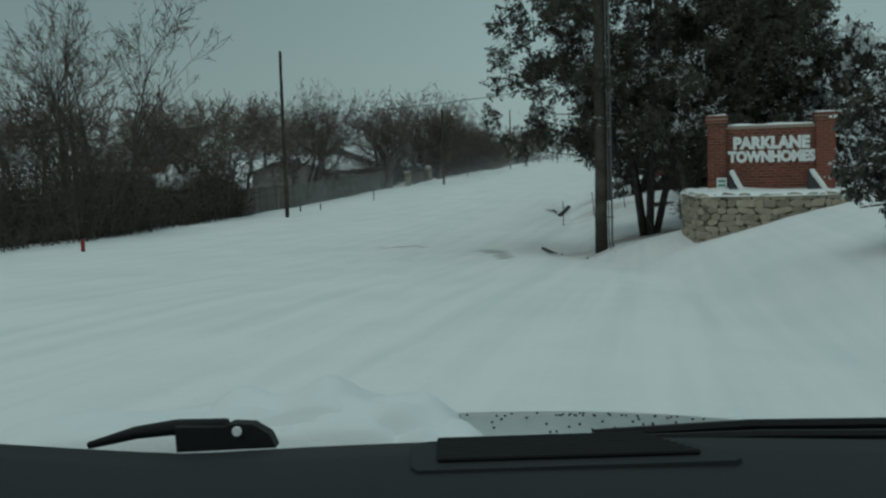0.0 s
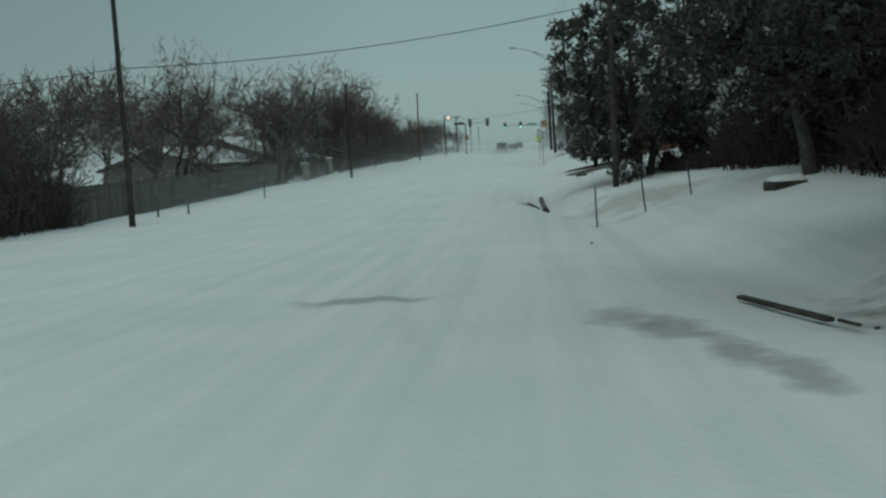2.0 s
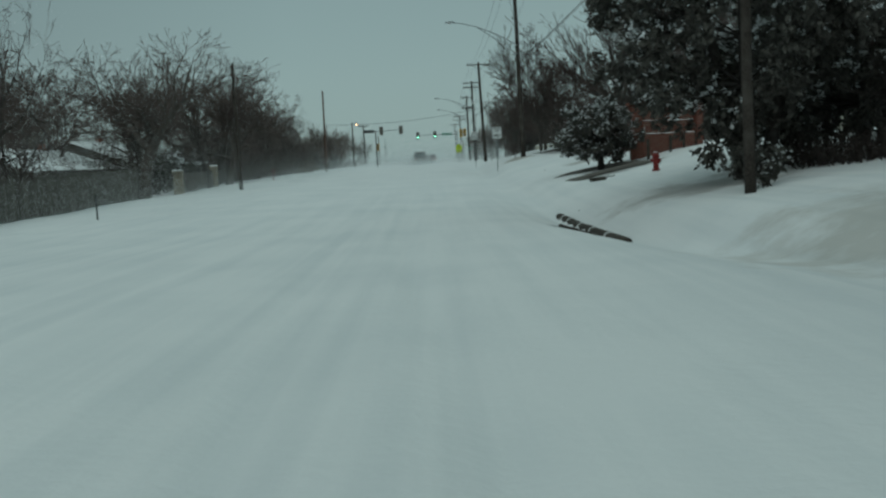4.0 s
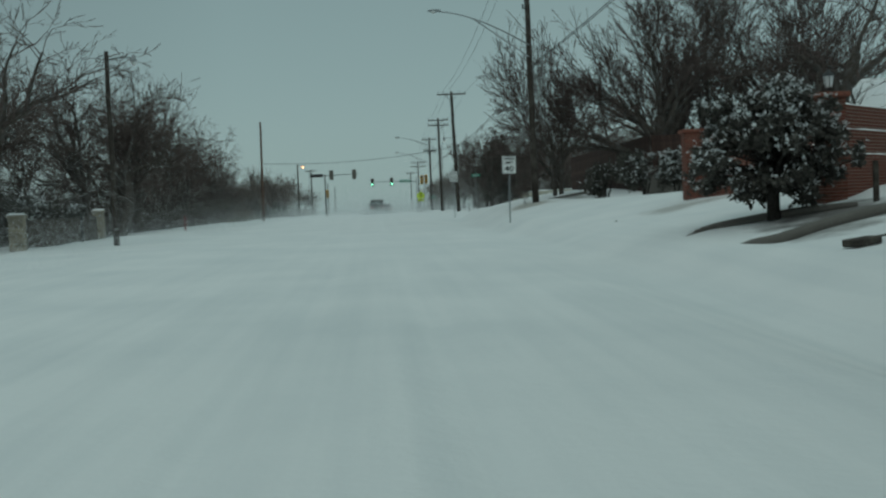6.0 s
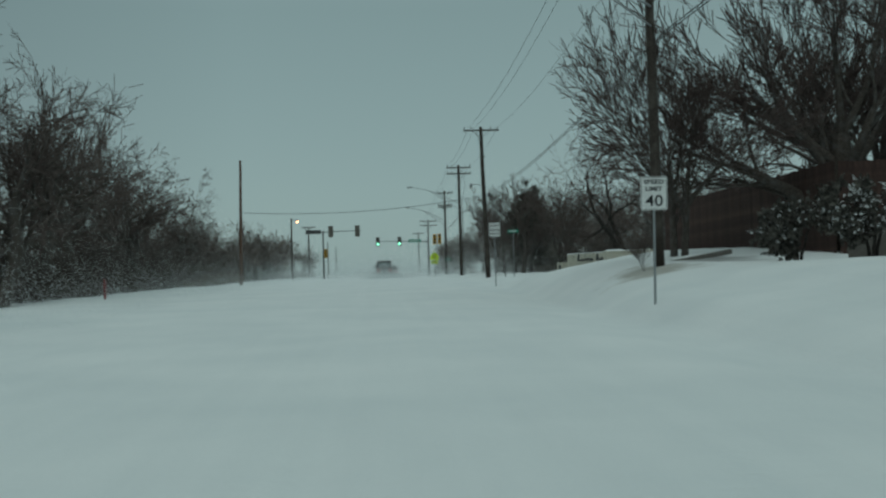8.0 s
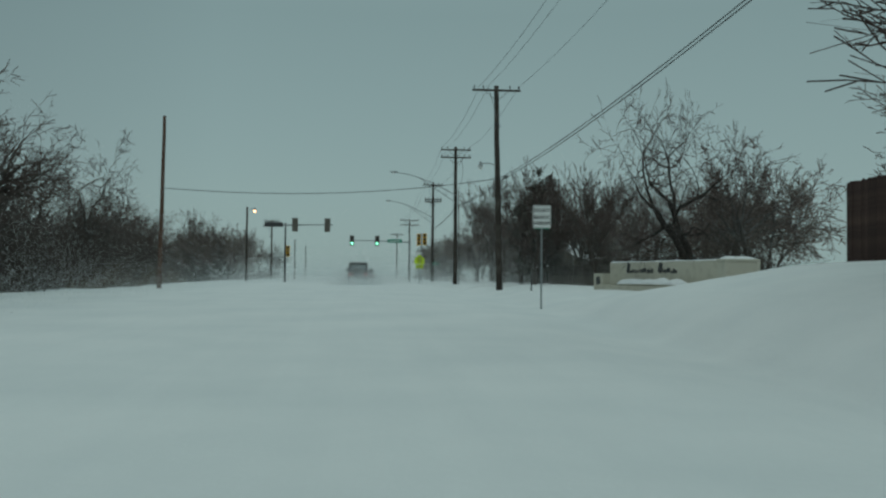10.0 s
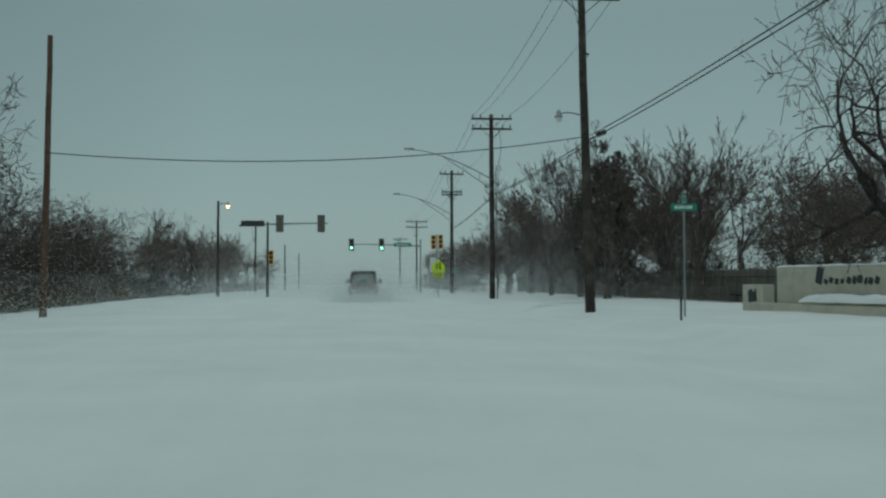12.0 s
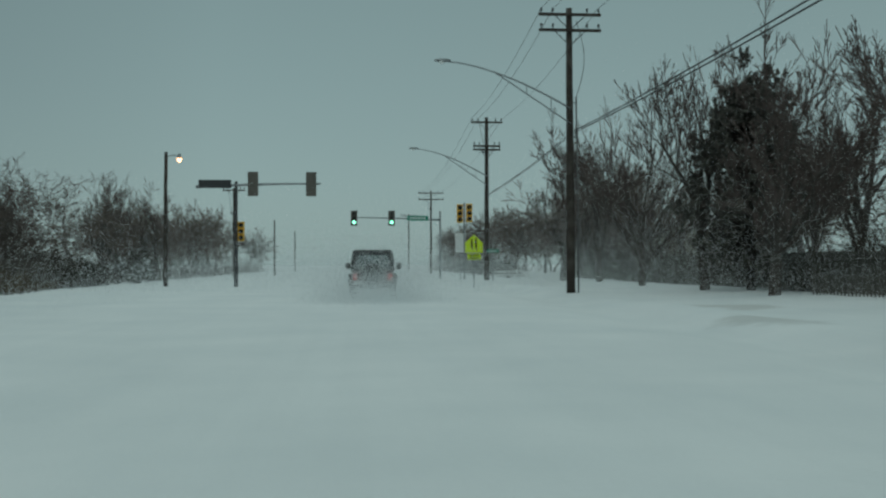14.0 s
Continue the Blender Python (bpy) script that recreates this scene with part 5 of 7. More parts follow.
oak_a = bare_tree_kind(11, OAK, 3.2, 0.24, 10.0)
oak_b = bare_tree_kind(12, OAK, 2.6, 0.22, 10.0, 2)
oak_c = bare_tree_kind(17, OAK, 3.0, 0.22, 10.0)
tall_a = bare_tree_kind(21, TALL, 4.0, 0.22, 10.0, 2, BARK, TWIG)
tall_b = bare_tree_kind(24, TALL, 4.2, 0.22, 10.0, 3, BARK, TWIG)
vase_a = bare_tree_kind(31, VASE, 2.6, 0.20, 10.0, 1, BARK, TWIG)
vase_b = bare_tree_kind(33, VASE, 2.4, 0.20, 10.0, 1, BARK, TWIG)
big_oak = bare_tree_kind(41, OAK, 2.8, 0.30, 10.0, 2, BARK, DARKTWIG)
gnarl_b = bare_tree_kind(57, dict(GNARL, bend=0.27, tip=0.0095, thin=0.74, kids=(4, 4, 5, 4, 3), **{"from": (0.7, 0.35, 0.25, 0.2, 0.2)}), 2.8, 0.36, 10.0, 2, DARKBARK, DARKTWIG)
gnarl_a = bare_tree_kind(51, GNARL, 3.0, 0.30, 10.0, 1, BARK, DARKTWIG)
sapling = bare_tree_kind(61, VASE, 1.6, 0.10, 10.0, 2, HAZEBARK, TWIG)

# far kinds carry the haze in their twig colour
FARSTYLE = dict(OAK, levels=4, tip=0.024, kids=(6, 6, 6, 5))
far_a = bare_tree_kind(71, FARSTYLE, 3.2, 0.24, 10.0, 1, HAZEBARK, FARTWIG)
far_b = bare_tree_kind(73, FARSTYLE, 2.6, 0.22, 10.0, 2, HAZEBARK, FARTWIG)
ELM = dict(bend=0.055, lift=0.05, droop=-0.03, tip=0.0095, taper=0.55, levels=5, kids=(8, 6, 4, 5, 4), shrink=0.72, thin=0.66, angle=(46, 30, 28, 27, 27), **{"from": (0.35, 0.25, 0.25, 0.2, 0.2)})
great_tree = bare_tree_kind(87, ELM, 2.6, 0.40, 10.0, 1, BARK, DARKTWIG)
LIMB = dict(OAK, bend=0.13, thin=0.80, taper=0.5, tip=0.0095, kids=(5, 5, 5, 4, 4), shrink=0.68, **{"from": (0.5, 0.35, 0.25, 0.2, 0.2)})
limb_a = bare_tree_kind(101, LIMB, 2.8, 0.42, 10.0, 1, BARK, TWIG)
limb_b = bare_tree_kind(104, LIMB, 2.6, 0.40, 10.0, 2, BARK, TWIG)
oak_d = bare_tree_kind(14, OAK, 3.0, 0.26, 10.0, 1, BARK, TWIG)
oak_e = bare_tree_kind(19, OAK, 2.6, 0.25, 10.0, 2, BARK, TWIG)
forked = bare_tree_kind(91, dict(VASE, bend=0.08, kids=(5, 4, 4, 4, 3), thin=0.74, angle=(34, 34, 34, 32, 30), tip=0.012), 3.0, 0.46, 10.0, 2, BARK, TWIG)
fan = bare_tree_kind(83, FAN, 1.5, 0.24, 10.0, 2, BARK, DARKTWIG)

trng = random.Random(8)
FAR = "bare haze-pale deciduous tree behind the road edge"
# left side: tall trees over the thicket, then a long row
for kind, x, y, h in ((tall_a, -21.2, 45.6, 15.0), (tall_b, -24.3, 46.5, 14.0), (tall_a, -28.5, 49.0, 13.5), (tall_b, -22.6, 52.5, 8.5), (oak_c, -20, 34, 7.5), (oak_b, -21.5, 63.6, 10.2)):
    plant_tree(kind, x, y, h / 10, trng.uniform(0, 360), "tall bare multi-stemmed tree over a dark thicket")
for x, y, h in ((-21.2, 86.0, 7.5), (-25.5, 92, 9.5)):
    plant_tree(trng.choice((oak_a, oak_b, oak_c)), x, y, h / 10, trng.uniform(0, 360), "rounded bare tree beside a grey fence", wide=1.05)
plant_tree(gnarl_a, -20.3, 75.2, 0.92, 140, "crooked dark bare tree forking low before a grey fence", wide=0.95)
plant_tree(gnarl_a, -18.5, 76.8, 1.1, 250, "tall thin crooked bare tree over a grey fence", wide=0.42)
plant_tree(gnarl_b, -20.8, 80.5, 1.12, 30, "crooked dark bare tree beside a grey fence", wide=0.6)
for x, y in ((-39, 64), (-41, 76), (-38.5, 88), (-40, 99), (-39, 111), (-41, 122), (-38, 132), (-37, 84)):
    plant_tree(trng.choice((far_a, far_b)), x, y, trng.uniform(1.05, 1.3), trng.uniform(0, 360), "bare haze-pale tree behind snowy house roofs", wide=1.1)
for kind, x, y, h, w, turn in ((limb_a, -17.5, 97.0, 10.6, 1.15, 20), (limb_b, -17.2, 118.5, 12.6, 0.95, 75), (limb_a, -21.0, 112.0, 11.5, 1.0, 200), (limb_b, -17.8, 125.0, 12.6, 0.85, 310), (limb_a, -16.8, 131.5, 12.4, 0.85, 120),
                               (limb_b, -18.6, 138.0, 11.6, 0.85, 10), (limb_a, -17.4, 144.5, 10.0, 0.9, 260), (limb_b, -18.2, 151.0, 8.6, 0.95, 150)):
    plant_tree(kind, x, y, h / 10, turn, "spreading bare tree with bold limbs at the snow edge", wide=w)
for kind, x, y, h in ((oak_d, -24.5, 121.0, 12.8), (oak_e, -25.5, 131.0, 12.2), (oak_d, -24.5, 141.0, 11.2), (oak_e, -23.5, 150.0, 9.6), (oak_e, -28.0, 109.0, 12.0)):
    plant_tree(kind, x, y, h / 10, trng.uniform(0, 360), "bare deciduous tree standing behind others", wide=0.9)
for x, y, h in ((-18.3, 170, 7.8), (-19.6, 175.5, 7.2), (-22.5, 192.5, 7.4), (-22.2, 200.0, 8.0), (-22.6, 207.0, 8.0), (-25.0, 204.0, 8.4), (-22, 174, 8.0), (-24, 163, 9), (-23, 181, 7.0), (-26, 188, 7.5), (-24.5, 195, 7.5), (-30, 176, 9)):
    plant_tree(trng.choice((oak_a, oak_b, oak_c)), x, y, h / 10, trng.uniform(0, 360), "bare deciduous tree behind a dry hedge", wide=1.1)
for x, y, h in ((-18.0, 166.5, 10.3), (-22.0, 168.0, 11.0)):
    plant_tree(gnarl_a, x, y, h / 10, 40 * h, "tall dark bare tree with crooked limbs behind a dry hedge", wide=0.8)
plant_tree(forked, -20.9, 227.7, 0.95, 20, "forked bare tree rising from low brush beyond the verge", wide=0.9)
plant_tree(forked, -19.6, 236.0, 0.95, 130, "forked bare tree rising from low brush beyond the verge", wide=0.9)
for x, y, h in ((-24.8, 232.0, 9.6), (-29.5, 222.0, 10.0), (-33.0, 236.0, 11.5), (-27.0, 209.0, 8.6)):
    plant_tree(trng.choice((forked, forked, oak_c)), x, y, h / 10, trng.uniform(0, 360), "big spreading bare tree beyond the verge", wide=1.05)
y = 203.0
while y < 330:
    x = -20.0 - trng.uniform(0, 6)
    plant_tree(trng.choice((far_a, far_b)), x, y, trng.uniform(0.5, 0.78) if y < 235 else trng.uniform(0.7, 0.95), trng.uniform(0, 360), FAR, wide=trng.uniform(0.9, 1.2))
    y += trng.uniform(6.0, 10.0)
# right side: big trees behind the brown fence
for kind, x, y, h, w, turn in ((great_tree, 15.4, 112.4, 13.2, 1.1, 30), (gnarl_a, 18.5, 97.0, 12.0, 1.0, 80), (fan, 9.7, 113.7, 10.0, 0.82, 120), (tall_b, 18.9, 113.5, 13.0, 1.1, 200), (great_tree, 23.5, 116.0, 13.5, 1.0, 160), (tall_b, 20.6, 118.5, 14.5, 1.0, 40), (great_tree, 27.0, 120.0, 14.5, 0.9, 250), (great_tree, 18.4, 120.5, 14.5, 0.85, 310),
                               (gnarl_b, 17.4, 152.0, 11.5, 0.75, 200), (big_oak, 27.0, 97.0, 11.0, 1.0, 10), (oak_c, 21.5, 154, 9.5, 1.0, 300), (oak_a, 20.5, 133.0, 9.5, 1.0, 60)):
    plant_tree(kind, x, y, h / 10, turn, "large dark bare tree spreading over a fence", wide=w)
for kind, x, y, h, turn in ((tall_b, 15.6, 67.5, 9.5, 20), (oak_b, 18.2, 62.0, 9.0, 110), (tall_a, 19.5, 55.0, 9.0, 230), (oak_c, 21.0, 70.0, 9.0, 300)):
    plant_tree(kind, x, y, h / 10, turn, "bare tree behind dark evergreens on a bank")
# right side: row of upright trees along the far lawn
for kind, x, y, h, w in ((vase_a, 12.4, 210.5, 11.2, 1.1), (vase_b, 13.5, 205.0, 10.4, 0.95), (vase_a, 13.1, 194.4, 10.8, 0.85), (vase_b, 13.3, 185.7, 10.6, 1.0), (vase_a, 13.1, 178.2, 10.0, 1.1), (vase_b, 16.5, 172.0, 9.6, 1.0), (vase_a, 16.0, 189.0, 10.6, 1.0), (vase_b, 17.0, 180.0, 10.0, 1.0)):
    plant_tree(kind, x, y, h / 10, trng.uniform(0, 360), "upright dark bare street tree on a snowy lawn", wide=w)
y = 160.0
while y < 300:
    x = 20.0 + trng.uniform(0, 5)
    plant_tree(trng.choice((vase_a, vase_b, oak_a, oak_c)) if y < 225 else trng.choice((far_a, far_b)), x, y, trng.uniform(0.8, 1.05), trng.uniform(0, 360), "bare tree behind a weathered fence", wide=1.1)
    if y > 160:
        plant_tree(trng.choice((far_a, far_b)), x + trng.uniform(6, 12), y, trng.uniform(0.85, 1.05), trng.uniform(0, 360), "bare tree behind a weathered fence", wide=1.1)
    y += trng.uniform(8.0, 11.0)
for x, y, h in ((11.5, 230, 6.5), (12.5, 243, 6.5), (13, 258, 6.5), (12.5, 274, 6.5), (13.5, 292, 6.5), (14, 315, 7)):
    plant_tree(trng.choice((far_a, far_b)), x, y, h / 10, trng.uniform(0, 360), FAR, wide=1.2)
plant_tree(sapling, 6.9, 108.0, 0.14, 0, "small bare sprout clump at a pole base", "shrub", "", name="bare_shrub")


def leaf_cards(rng, centres, radius, count, size, flat=0.0):
    """Many small folded leaves, set along short sprays that reach out of clump centres."""
    each = 14 if radius > 0.4 else 6
    sprays = count // each
    c = centres[rng.integers(0, len(centres), sprays)]
    heart = centres.mean(0)
    out = c - heart
    out /= np.linalg.norm(out, axis=1)[:, None] + 1e-6
    d = out * 0.55 + rng.normal(0, 0.62, (sprays, 3)) + np.array((0, 0, -0.12 if not flat else 0.25))
    d /= np.linalg.norm(d, axis=1)[:, None]
    reach = radius * rng.uniform(0.45, 1.2 if radius > 0.4 else 1.0, (sprays, 1))
    q = rng.uniform(0.05, 1.0, (sprays, each, 1)) ** 0.8 if not flat else rng.uniform(0.6, 1.15, (sprays, each, 1))  # snow sits on the tips
    p = (c + rng.normal(0, radius * 0.25, (sprays, 3)))[:, None] + d[:, None] * reach[:, None] * q
    p = (p + rng.normal(0, 1, p.shape) * radius * 0.11 * (1.15 - 0.6 * q)).reshape(-1, 3)
    n = len(p)
    a = np.repeat(d, each, 0) * 0.8 + rng.normal(0, 0.55, (n, 3))
    a[:, 2] *= 1 - flat
    a /= np.linalg.norm(a, axis=1)[:, None]
    b = np.cross(a, rng.normal(0, 1, (n, 3)))
    b[:, 2] *= 1 - flat
    b /= np.linalg.norm(b, axis=1)[:, None]
    w = size * rng.uniform(0.6, 1.4, (n, 1))
    fold = np.cross(a, b) * w * 0.25
    v = np.stack([p - a * w, p + b * w * 0.5 + fold, p + a * w, p - b * w * 0.5 + fold], 1).reshape(-1, 3)
    i = np.arange(n)[:, None] * 4
    f = np.concatenate([i + np.array((0, 1, 2)), i + np.array((0, 2, 3))])
    return Shape().add(v, f.tolist())


def crown_points(rng, n, centre, radii, hollow=0.5, lumps=0.27):
    """Clump centres inside an uneven ellipsoid, denser near its skin."""
    d = rng.normal(0, 1, (n, 3))
    d /= np.linalg.norm(d, axis=1)[:, None]
    t = hollow + (1 - hollow) * rng.uniform(0, 1, (n, 1)) ** 0.7
    lump = np.array([1 + lumps * 1.6 * noise.noise(Vector(q) * 2.1 + Vector((rng.integers(0, 1) + centre[0], centre[1], 0))) for q in d])[:, None]
    return np.array(centre) + d * t * np.array(radii) * lump


def evergreen(x, y, centre, radii, stems, leaves, clumps, size, snow, label, leaf_mat=LEAF, seed=1, name="evergreen_tree", radius=0.5, r=0.2, cone=0.0, turn=0.0, category="evergreen tree", group="evergreen trees", patchy=0.5, bark=DARKBARK, skirt=None, stem=None, boughs=()):
    """A tree with limbs that reach its leaf clumps. centre and radii of the crown are local; cone narrows it upwards."""
    rng = np.random.default_rng(seed)
    ob = thing(name, pose(x, y, gz(x, y), 0, 0, turn), label, category, group)
    pts = crown_points(rng, clumps, centre, radii)
    if cone:
        k = np.clip((pts[:, 2] - (centre[2] - radii[2])) / (2 * radii[2]), 0, 1)
        pts[:, :2] = np.array(centre[:2]) + (pts[:, :2] - np.array(centre[:2])) * (1.15 - cone * k)[:, None]
    pts[:, 2] = np.minimum(pts[:, 2], centre[2] + radii[2] * 0.97)
    if skirt:  # the crown ends level above bare stems
        pts[:, 2] = np.maximum(pts[:, 2], skirt + rng.uniform(0, 0.9, clumps))
    wood = Shape()
    tops = []
    for s in range(stems):
        a = s * 6.28 / stems + rng.uniform(-0.4, 0.4)
        lean = 0.0 if stems == 1 else rng.uniform(0.3, 0.6) * (0.25 if stems == 2 else 1.0)
        base = np.array((math.cos(a), math.sin(a), 0)) * (r * 1.4 if stems > 1 else 0)
        h = centre[2] + radii[2] * 0.5
        q = np.linspace(0, 1, 7)[:, None]
        line = base + np.array((math.cos(a) * lean * h * 0.55, math.sin(a) * lean * h * 0.55, h)) * q + rng.normal(0, 0.05, (7, 3)) * q
        line[0, 2] -= 0.3
        if stem:  # a crooked trunk of its own
            line = np.array(stem)
        wood.tube(line, np.linspace(r, r * 0.35, len(line)), 9)
        tops.append(line)
    for bough in boughs:
        wood.tube(bough, np.linspace(r * 0.5, 0.02, len(bough)), 6)
    joints = np.concatenate([t[2:] for t in tops])
    for c in pts[:: max(1, clumps // 130)]:
        j = joints[np.argmin(np.linalg.norm(joints - c + np.array((0, 0, 0.8)), axis=1))]
        m = (j + c) / 2 + rng.normal(0, 0.12, 3)
        wood.tube([j, m, c], [r * 0.22, r * 0.14, 0.012], 4, caps=False)
    part("trunk", wood, bark, ob, smooth=True)
    part("crown", leaf_cards(rng, pts, radius, leaves, size), leaf_mat, ob)
    if snow:
        high = pts[pts[:, 2] > centre[2] - radii[2] * 0.75]
        cling = np.array([noise.noise(Vector(c) * 0.55 + Vector((seed, 0, 0))) for c in high])
        high = high[cling > np.quantile(cling, patchy)]  # snow clings in patches
        lit = high + np.array((0, 0, radius * 0.3))
        part("snow_load", leaf_cards(rng, lit, radius * 1.02, int(snow * 1.5), size * 0.52, 0.5), LEAFSNOW, ob, "clinging wind-blown snow", kind="stuff")
    return ob


evergreen(9.9, 23.7, (0.35, 0.8, 5.4), (4.7, 4.0, 4.6), 5, 125000, 560, 0.056, 15000, "large multi-stemmed juniper dusted with snow", LEAF2, 3, radius=0.5, r=0.125, skirt=2.7, patchy=0.62)
evergreen(13.5, 27.5, (0, 0, 4.8), (2.8, 2.8, 4.4), 2, 32000, 200, 0.07, 4500, "dark juniper dusted with snow behind the sign", LEAF2, 4, radius=0.6)
evergreen(16.5, 24.6, (0, 0, 2.7), (2.5, 2.2, 2.5), 3, 15000, 150, 0.085, 13000, "snow-laden evergreen shrub behind the entrance sign", LEAF2, 5, "snowy_evergreen", 0.42, patchy=0.1)
evergreen(13.5, 6.3, (0.1, 0, 1.5), (0.8, 0.85, 1.15), 3, 9000, 90, 0.055, 2600, "dark broadleaf shrub with snow in its leaves", LEAF, 6, "evergreen_shrub", 0.24, 0.08, category="shrub", patchy=0.2)
evergreen(9.2, 60.5, (0, 0, 5.0), (3.7, 3.4, 4.3), 3, 36000, 260, 0.095, 7500, "broad dark live oak dusted with snow", LEAF, 7, radius=0.6, r=0.2)
evergreen(12.9, 55.8, (0, 0, 2.1), (0.95, 0.95, 1.95), 2, 14000, 120, 0.07, 7000, "drooping evergreen tree heavy with clinging snow", LEAF2, 8, radius=0.42, cone=0.2, patchy=0.2)
evergreen(16.0, 50.5, (0, 0, 2.6), (2.6, 2.5, 2.5), 2, 14000, 160, 0.11, 1800, "low dark evergreen on the snowy bank", LEAF, 9, radius=0.6)
evergreen(11.8, 40.7, (0.1, 0.3, 5.6), (3.5, 2.8, 3.1), 1, 56000, 300, 0.095, 900, "gnarled dark evergreen behind a raised planter", LEAF2, 10, radius=0.6, r=0.24, bark=BARK,
          stem=((0.05, 0, -0.3), (-0.08, 0, 0.35), (-0.12, 0.05, 0.9), (-0.3, 0, 1.5), (-0.42, -0.05, 2.05), (-0.78, 0, 2.65), (-0.55, 0.2, 3.5), (-0.1, 0.4, 4.6), (0.3, 0.5, 6.2)),
          boughs=(((-0.75, 0, 2.6), (-1.15, -0.1, 2.75), (-1.5, -0.2, 2.62), (-2.0, -0.25, 2.8), (-2.4, -0.2, 2.7)), ((-0.45, 0, 2.1), (-0.1, -0.2, 2.7), (0.5, -0.3, 3.1), (1.2, -0.3, 3.9)), ((-1.15, -0.1, 2.75), (-1.3, 0, 3.2), (-1.7, 0.1, 3.7)), ((-0.6, 0.15, 3.3), (-1.2, 0.3, 4.2), (-1.6, 0.4, 5.2))))
evergreen(14.0, 64.0, (0, 0, 2.4), (2.8, 2.8, 2.3), 2, 12000, 150, 0.11, 1500, "low dark evergreen on the snowy bank", LEAF, 13, radius=0.6)
evergreen(15.0, 34.0, (0, 0, 4.0), (2.6, 2.6, 4.0), 2, 14000, 150, 0.13, 1000, "dark evergreen behind the utility pole", LEAF2, 14, radius=0.6)
evergreen(18.5, 74.0, (0, 0, 2.3), (2.8, 2.6, 2.2), 2, 12000, 140, 0.13, 900, "dark evergreen beside the townhouse drive", LEAF, 15, radius=0.6)
evergreen(8.15, 78.3, (0, 0, 1.6), (1.7, 1.65, 1.45), 1, 22000, 230, 0.062, 6500, "rounded holly bush speckled with clinging snow", LEAF, 11, "holly_bush", 0.24, 0.16, cone=0.3, category="bush", patchy=0.1)
for i, (x, y, r, h, off) in enumerate(((10.4, 104.9, 0.62, 1.5, -0.45), (12.1, 104.0, 0.9, 2.2, -0.6), (13.3, 103.0, 0.88, 2.1, -0.2), (14.5, 101.6, 0.95, 2.4, -0.25))):
    evergreen(x, y, (off, 0, h * 0.6), (r, r, h * 0.42), 3, 4200, 60, 0.07, (250, 1100, 1600, 1900)[i], "evergreen shrub with clumps of wind-blown snow on the bank", LEAF, 30 + i, "evergreen_shrub", 0.26, 0.05, category="shrub", group="bank shrubs", patchy=0.3)
evergreen(8.2, 56.4, (-0.1, 0, 0.55), (0.75, 0.6, 0.45), 5, 1300, 40, 0.05, 260, "low dark shrub at a pole base", LEAF, 41, "evergreen_shrub", 0.2, 0.03, category="shrub", group="bank shrubs")
evergreen(14.8, 184.5, (0, 0, 5.0), (2.9, 2.9, 4.6), 1, 15000, 210, 0.12, 160, "dense dark cedar among bare street trees", LEAF, 42, radius=0.62, cone=0.75)
for i, (x, y, r, h) in enumerate(((-22.0, 213.5, 1.6, 2.2), (-16.6, 216.5, 1.4, 2.2), (-18.0, 208.5, 1.3, 1.5))):
    evergreen(x, y, (0, 0, h * 0.5), (r, r, h * 0.5), 3, 4000, 60, 0.10, (200, 1700, 120)[i], "low evergreen bush dusted with snow", LEAF2, 50 + i, "evergreen_bush", 0.4, 0.05, category="bush", group="verge bushes")


for i, (x, y, r, h) in enumerate(((-18.2, 103.5, 1.5, 2.3), (-18.8, 107.5, 1.7, 2.7), (-18.6, 112.0, 1.5, 2.4), (-19.4, 120.0, 1.4, 2.0))):
    evergreen(x, y, (0, 0, h * 0.55), (r, r, h * 0.45), 3, 3600, 60, 0.09, (700, 1500, 1100, 600)[i], "snow-laden evergreen bush behind a low fence", LEAF, 80 + i, "evergreen_bush", 0.35, 0.05, category="bush", group="fence bushes")


def thicket(points, height, stems, label, mat, seed, name="thicket"):
    """Dense leafless brush along a line: (x, y, half width) points."""
    rng = np.random.default_rng(seed)
    s = Shape()
    p = np.array(points, float)
    for i in range(stems):
        k = rng.uniform(0, len(p) - 1.001)
        j = int(k)
        x, y, w = p[j] + (p[j + 1] - p[j]) * (k - j)
        x += float(np.clip(rng.normal(0, w * 0.55), -w, w))
        y += rng.normal(0, w * 0.3)
        h = height * rng.uniform(0.35, 1.0) * (0.8 + 0.35 * math.sin(x * 0.9 + y * 0.45))
        q = np.array((x, y, gz(x, y) - 0.1))
        d = np.array((rng.normal(0, 0.25), rng.normal(0, 0.25), 1.0))
        line = [q]
        for _ in range(4):
            d = d + rng.normal(0, 0.22, 3)
            line.append(line[-1] + d / np.linalg.norm(d) * h / 4)
        line = np.array(line)
        s.ribbon(line, np.linspace(0.016, 0.006, 5), rng.normal(0, 1, 3))
        for _ in range(8):
            a = line[rng.integers(1, 5)]
            e = rng.normal(0, 1, 3)
            e[2] = abs(e[2]) * 0.8
            e /= np.linalg.norm(e)
            s.ribbon([a, a + e * rng.uniform(0.3, 0.9) * min(1, h / 2.5)], [0.011, 0.006], rng.normal(0, 1, 3))
    return single(name, s, mat, label, "brush", "", "stuff")


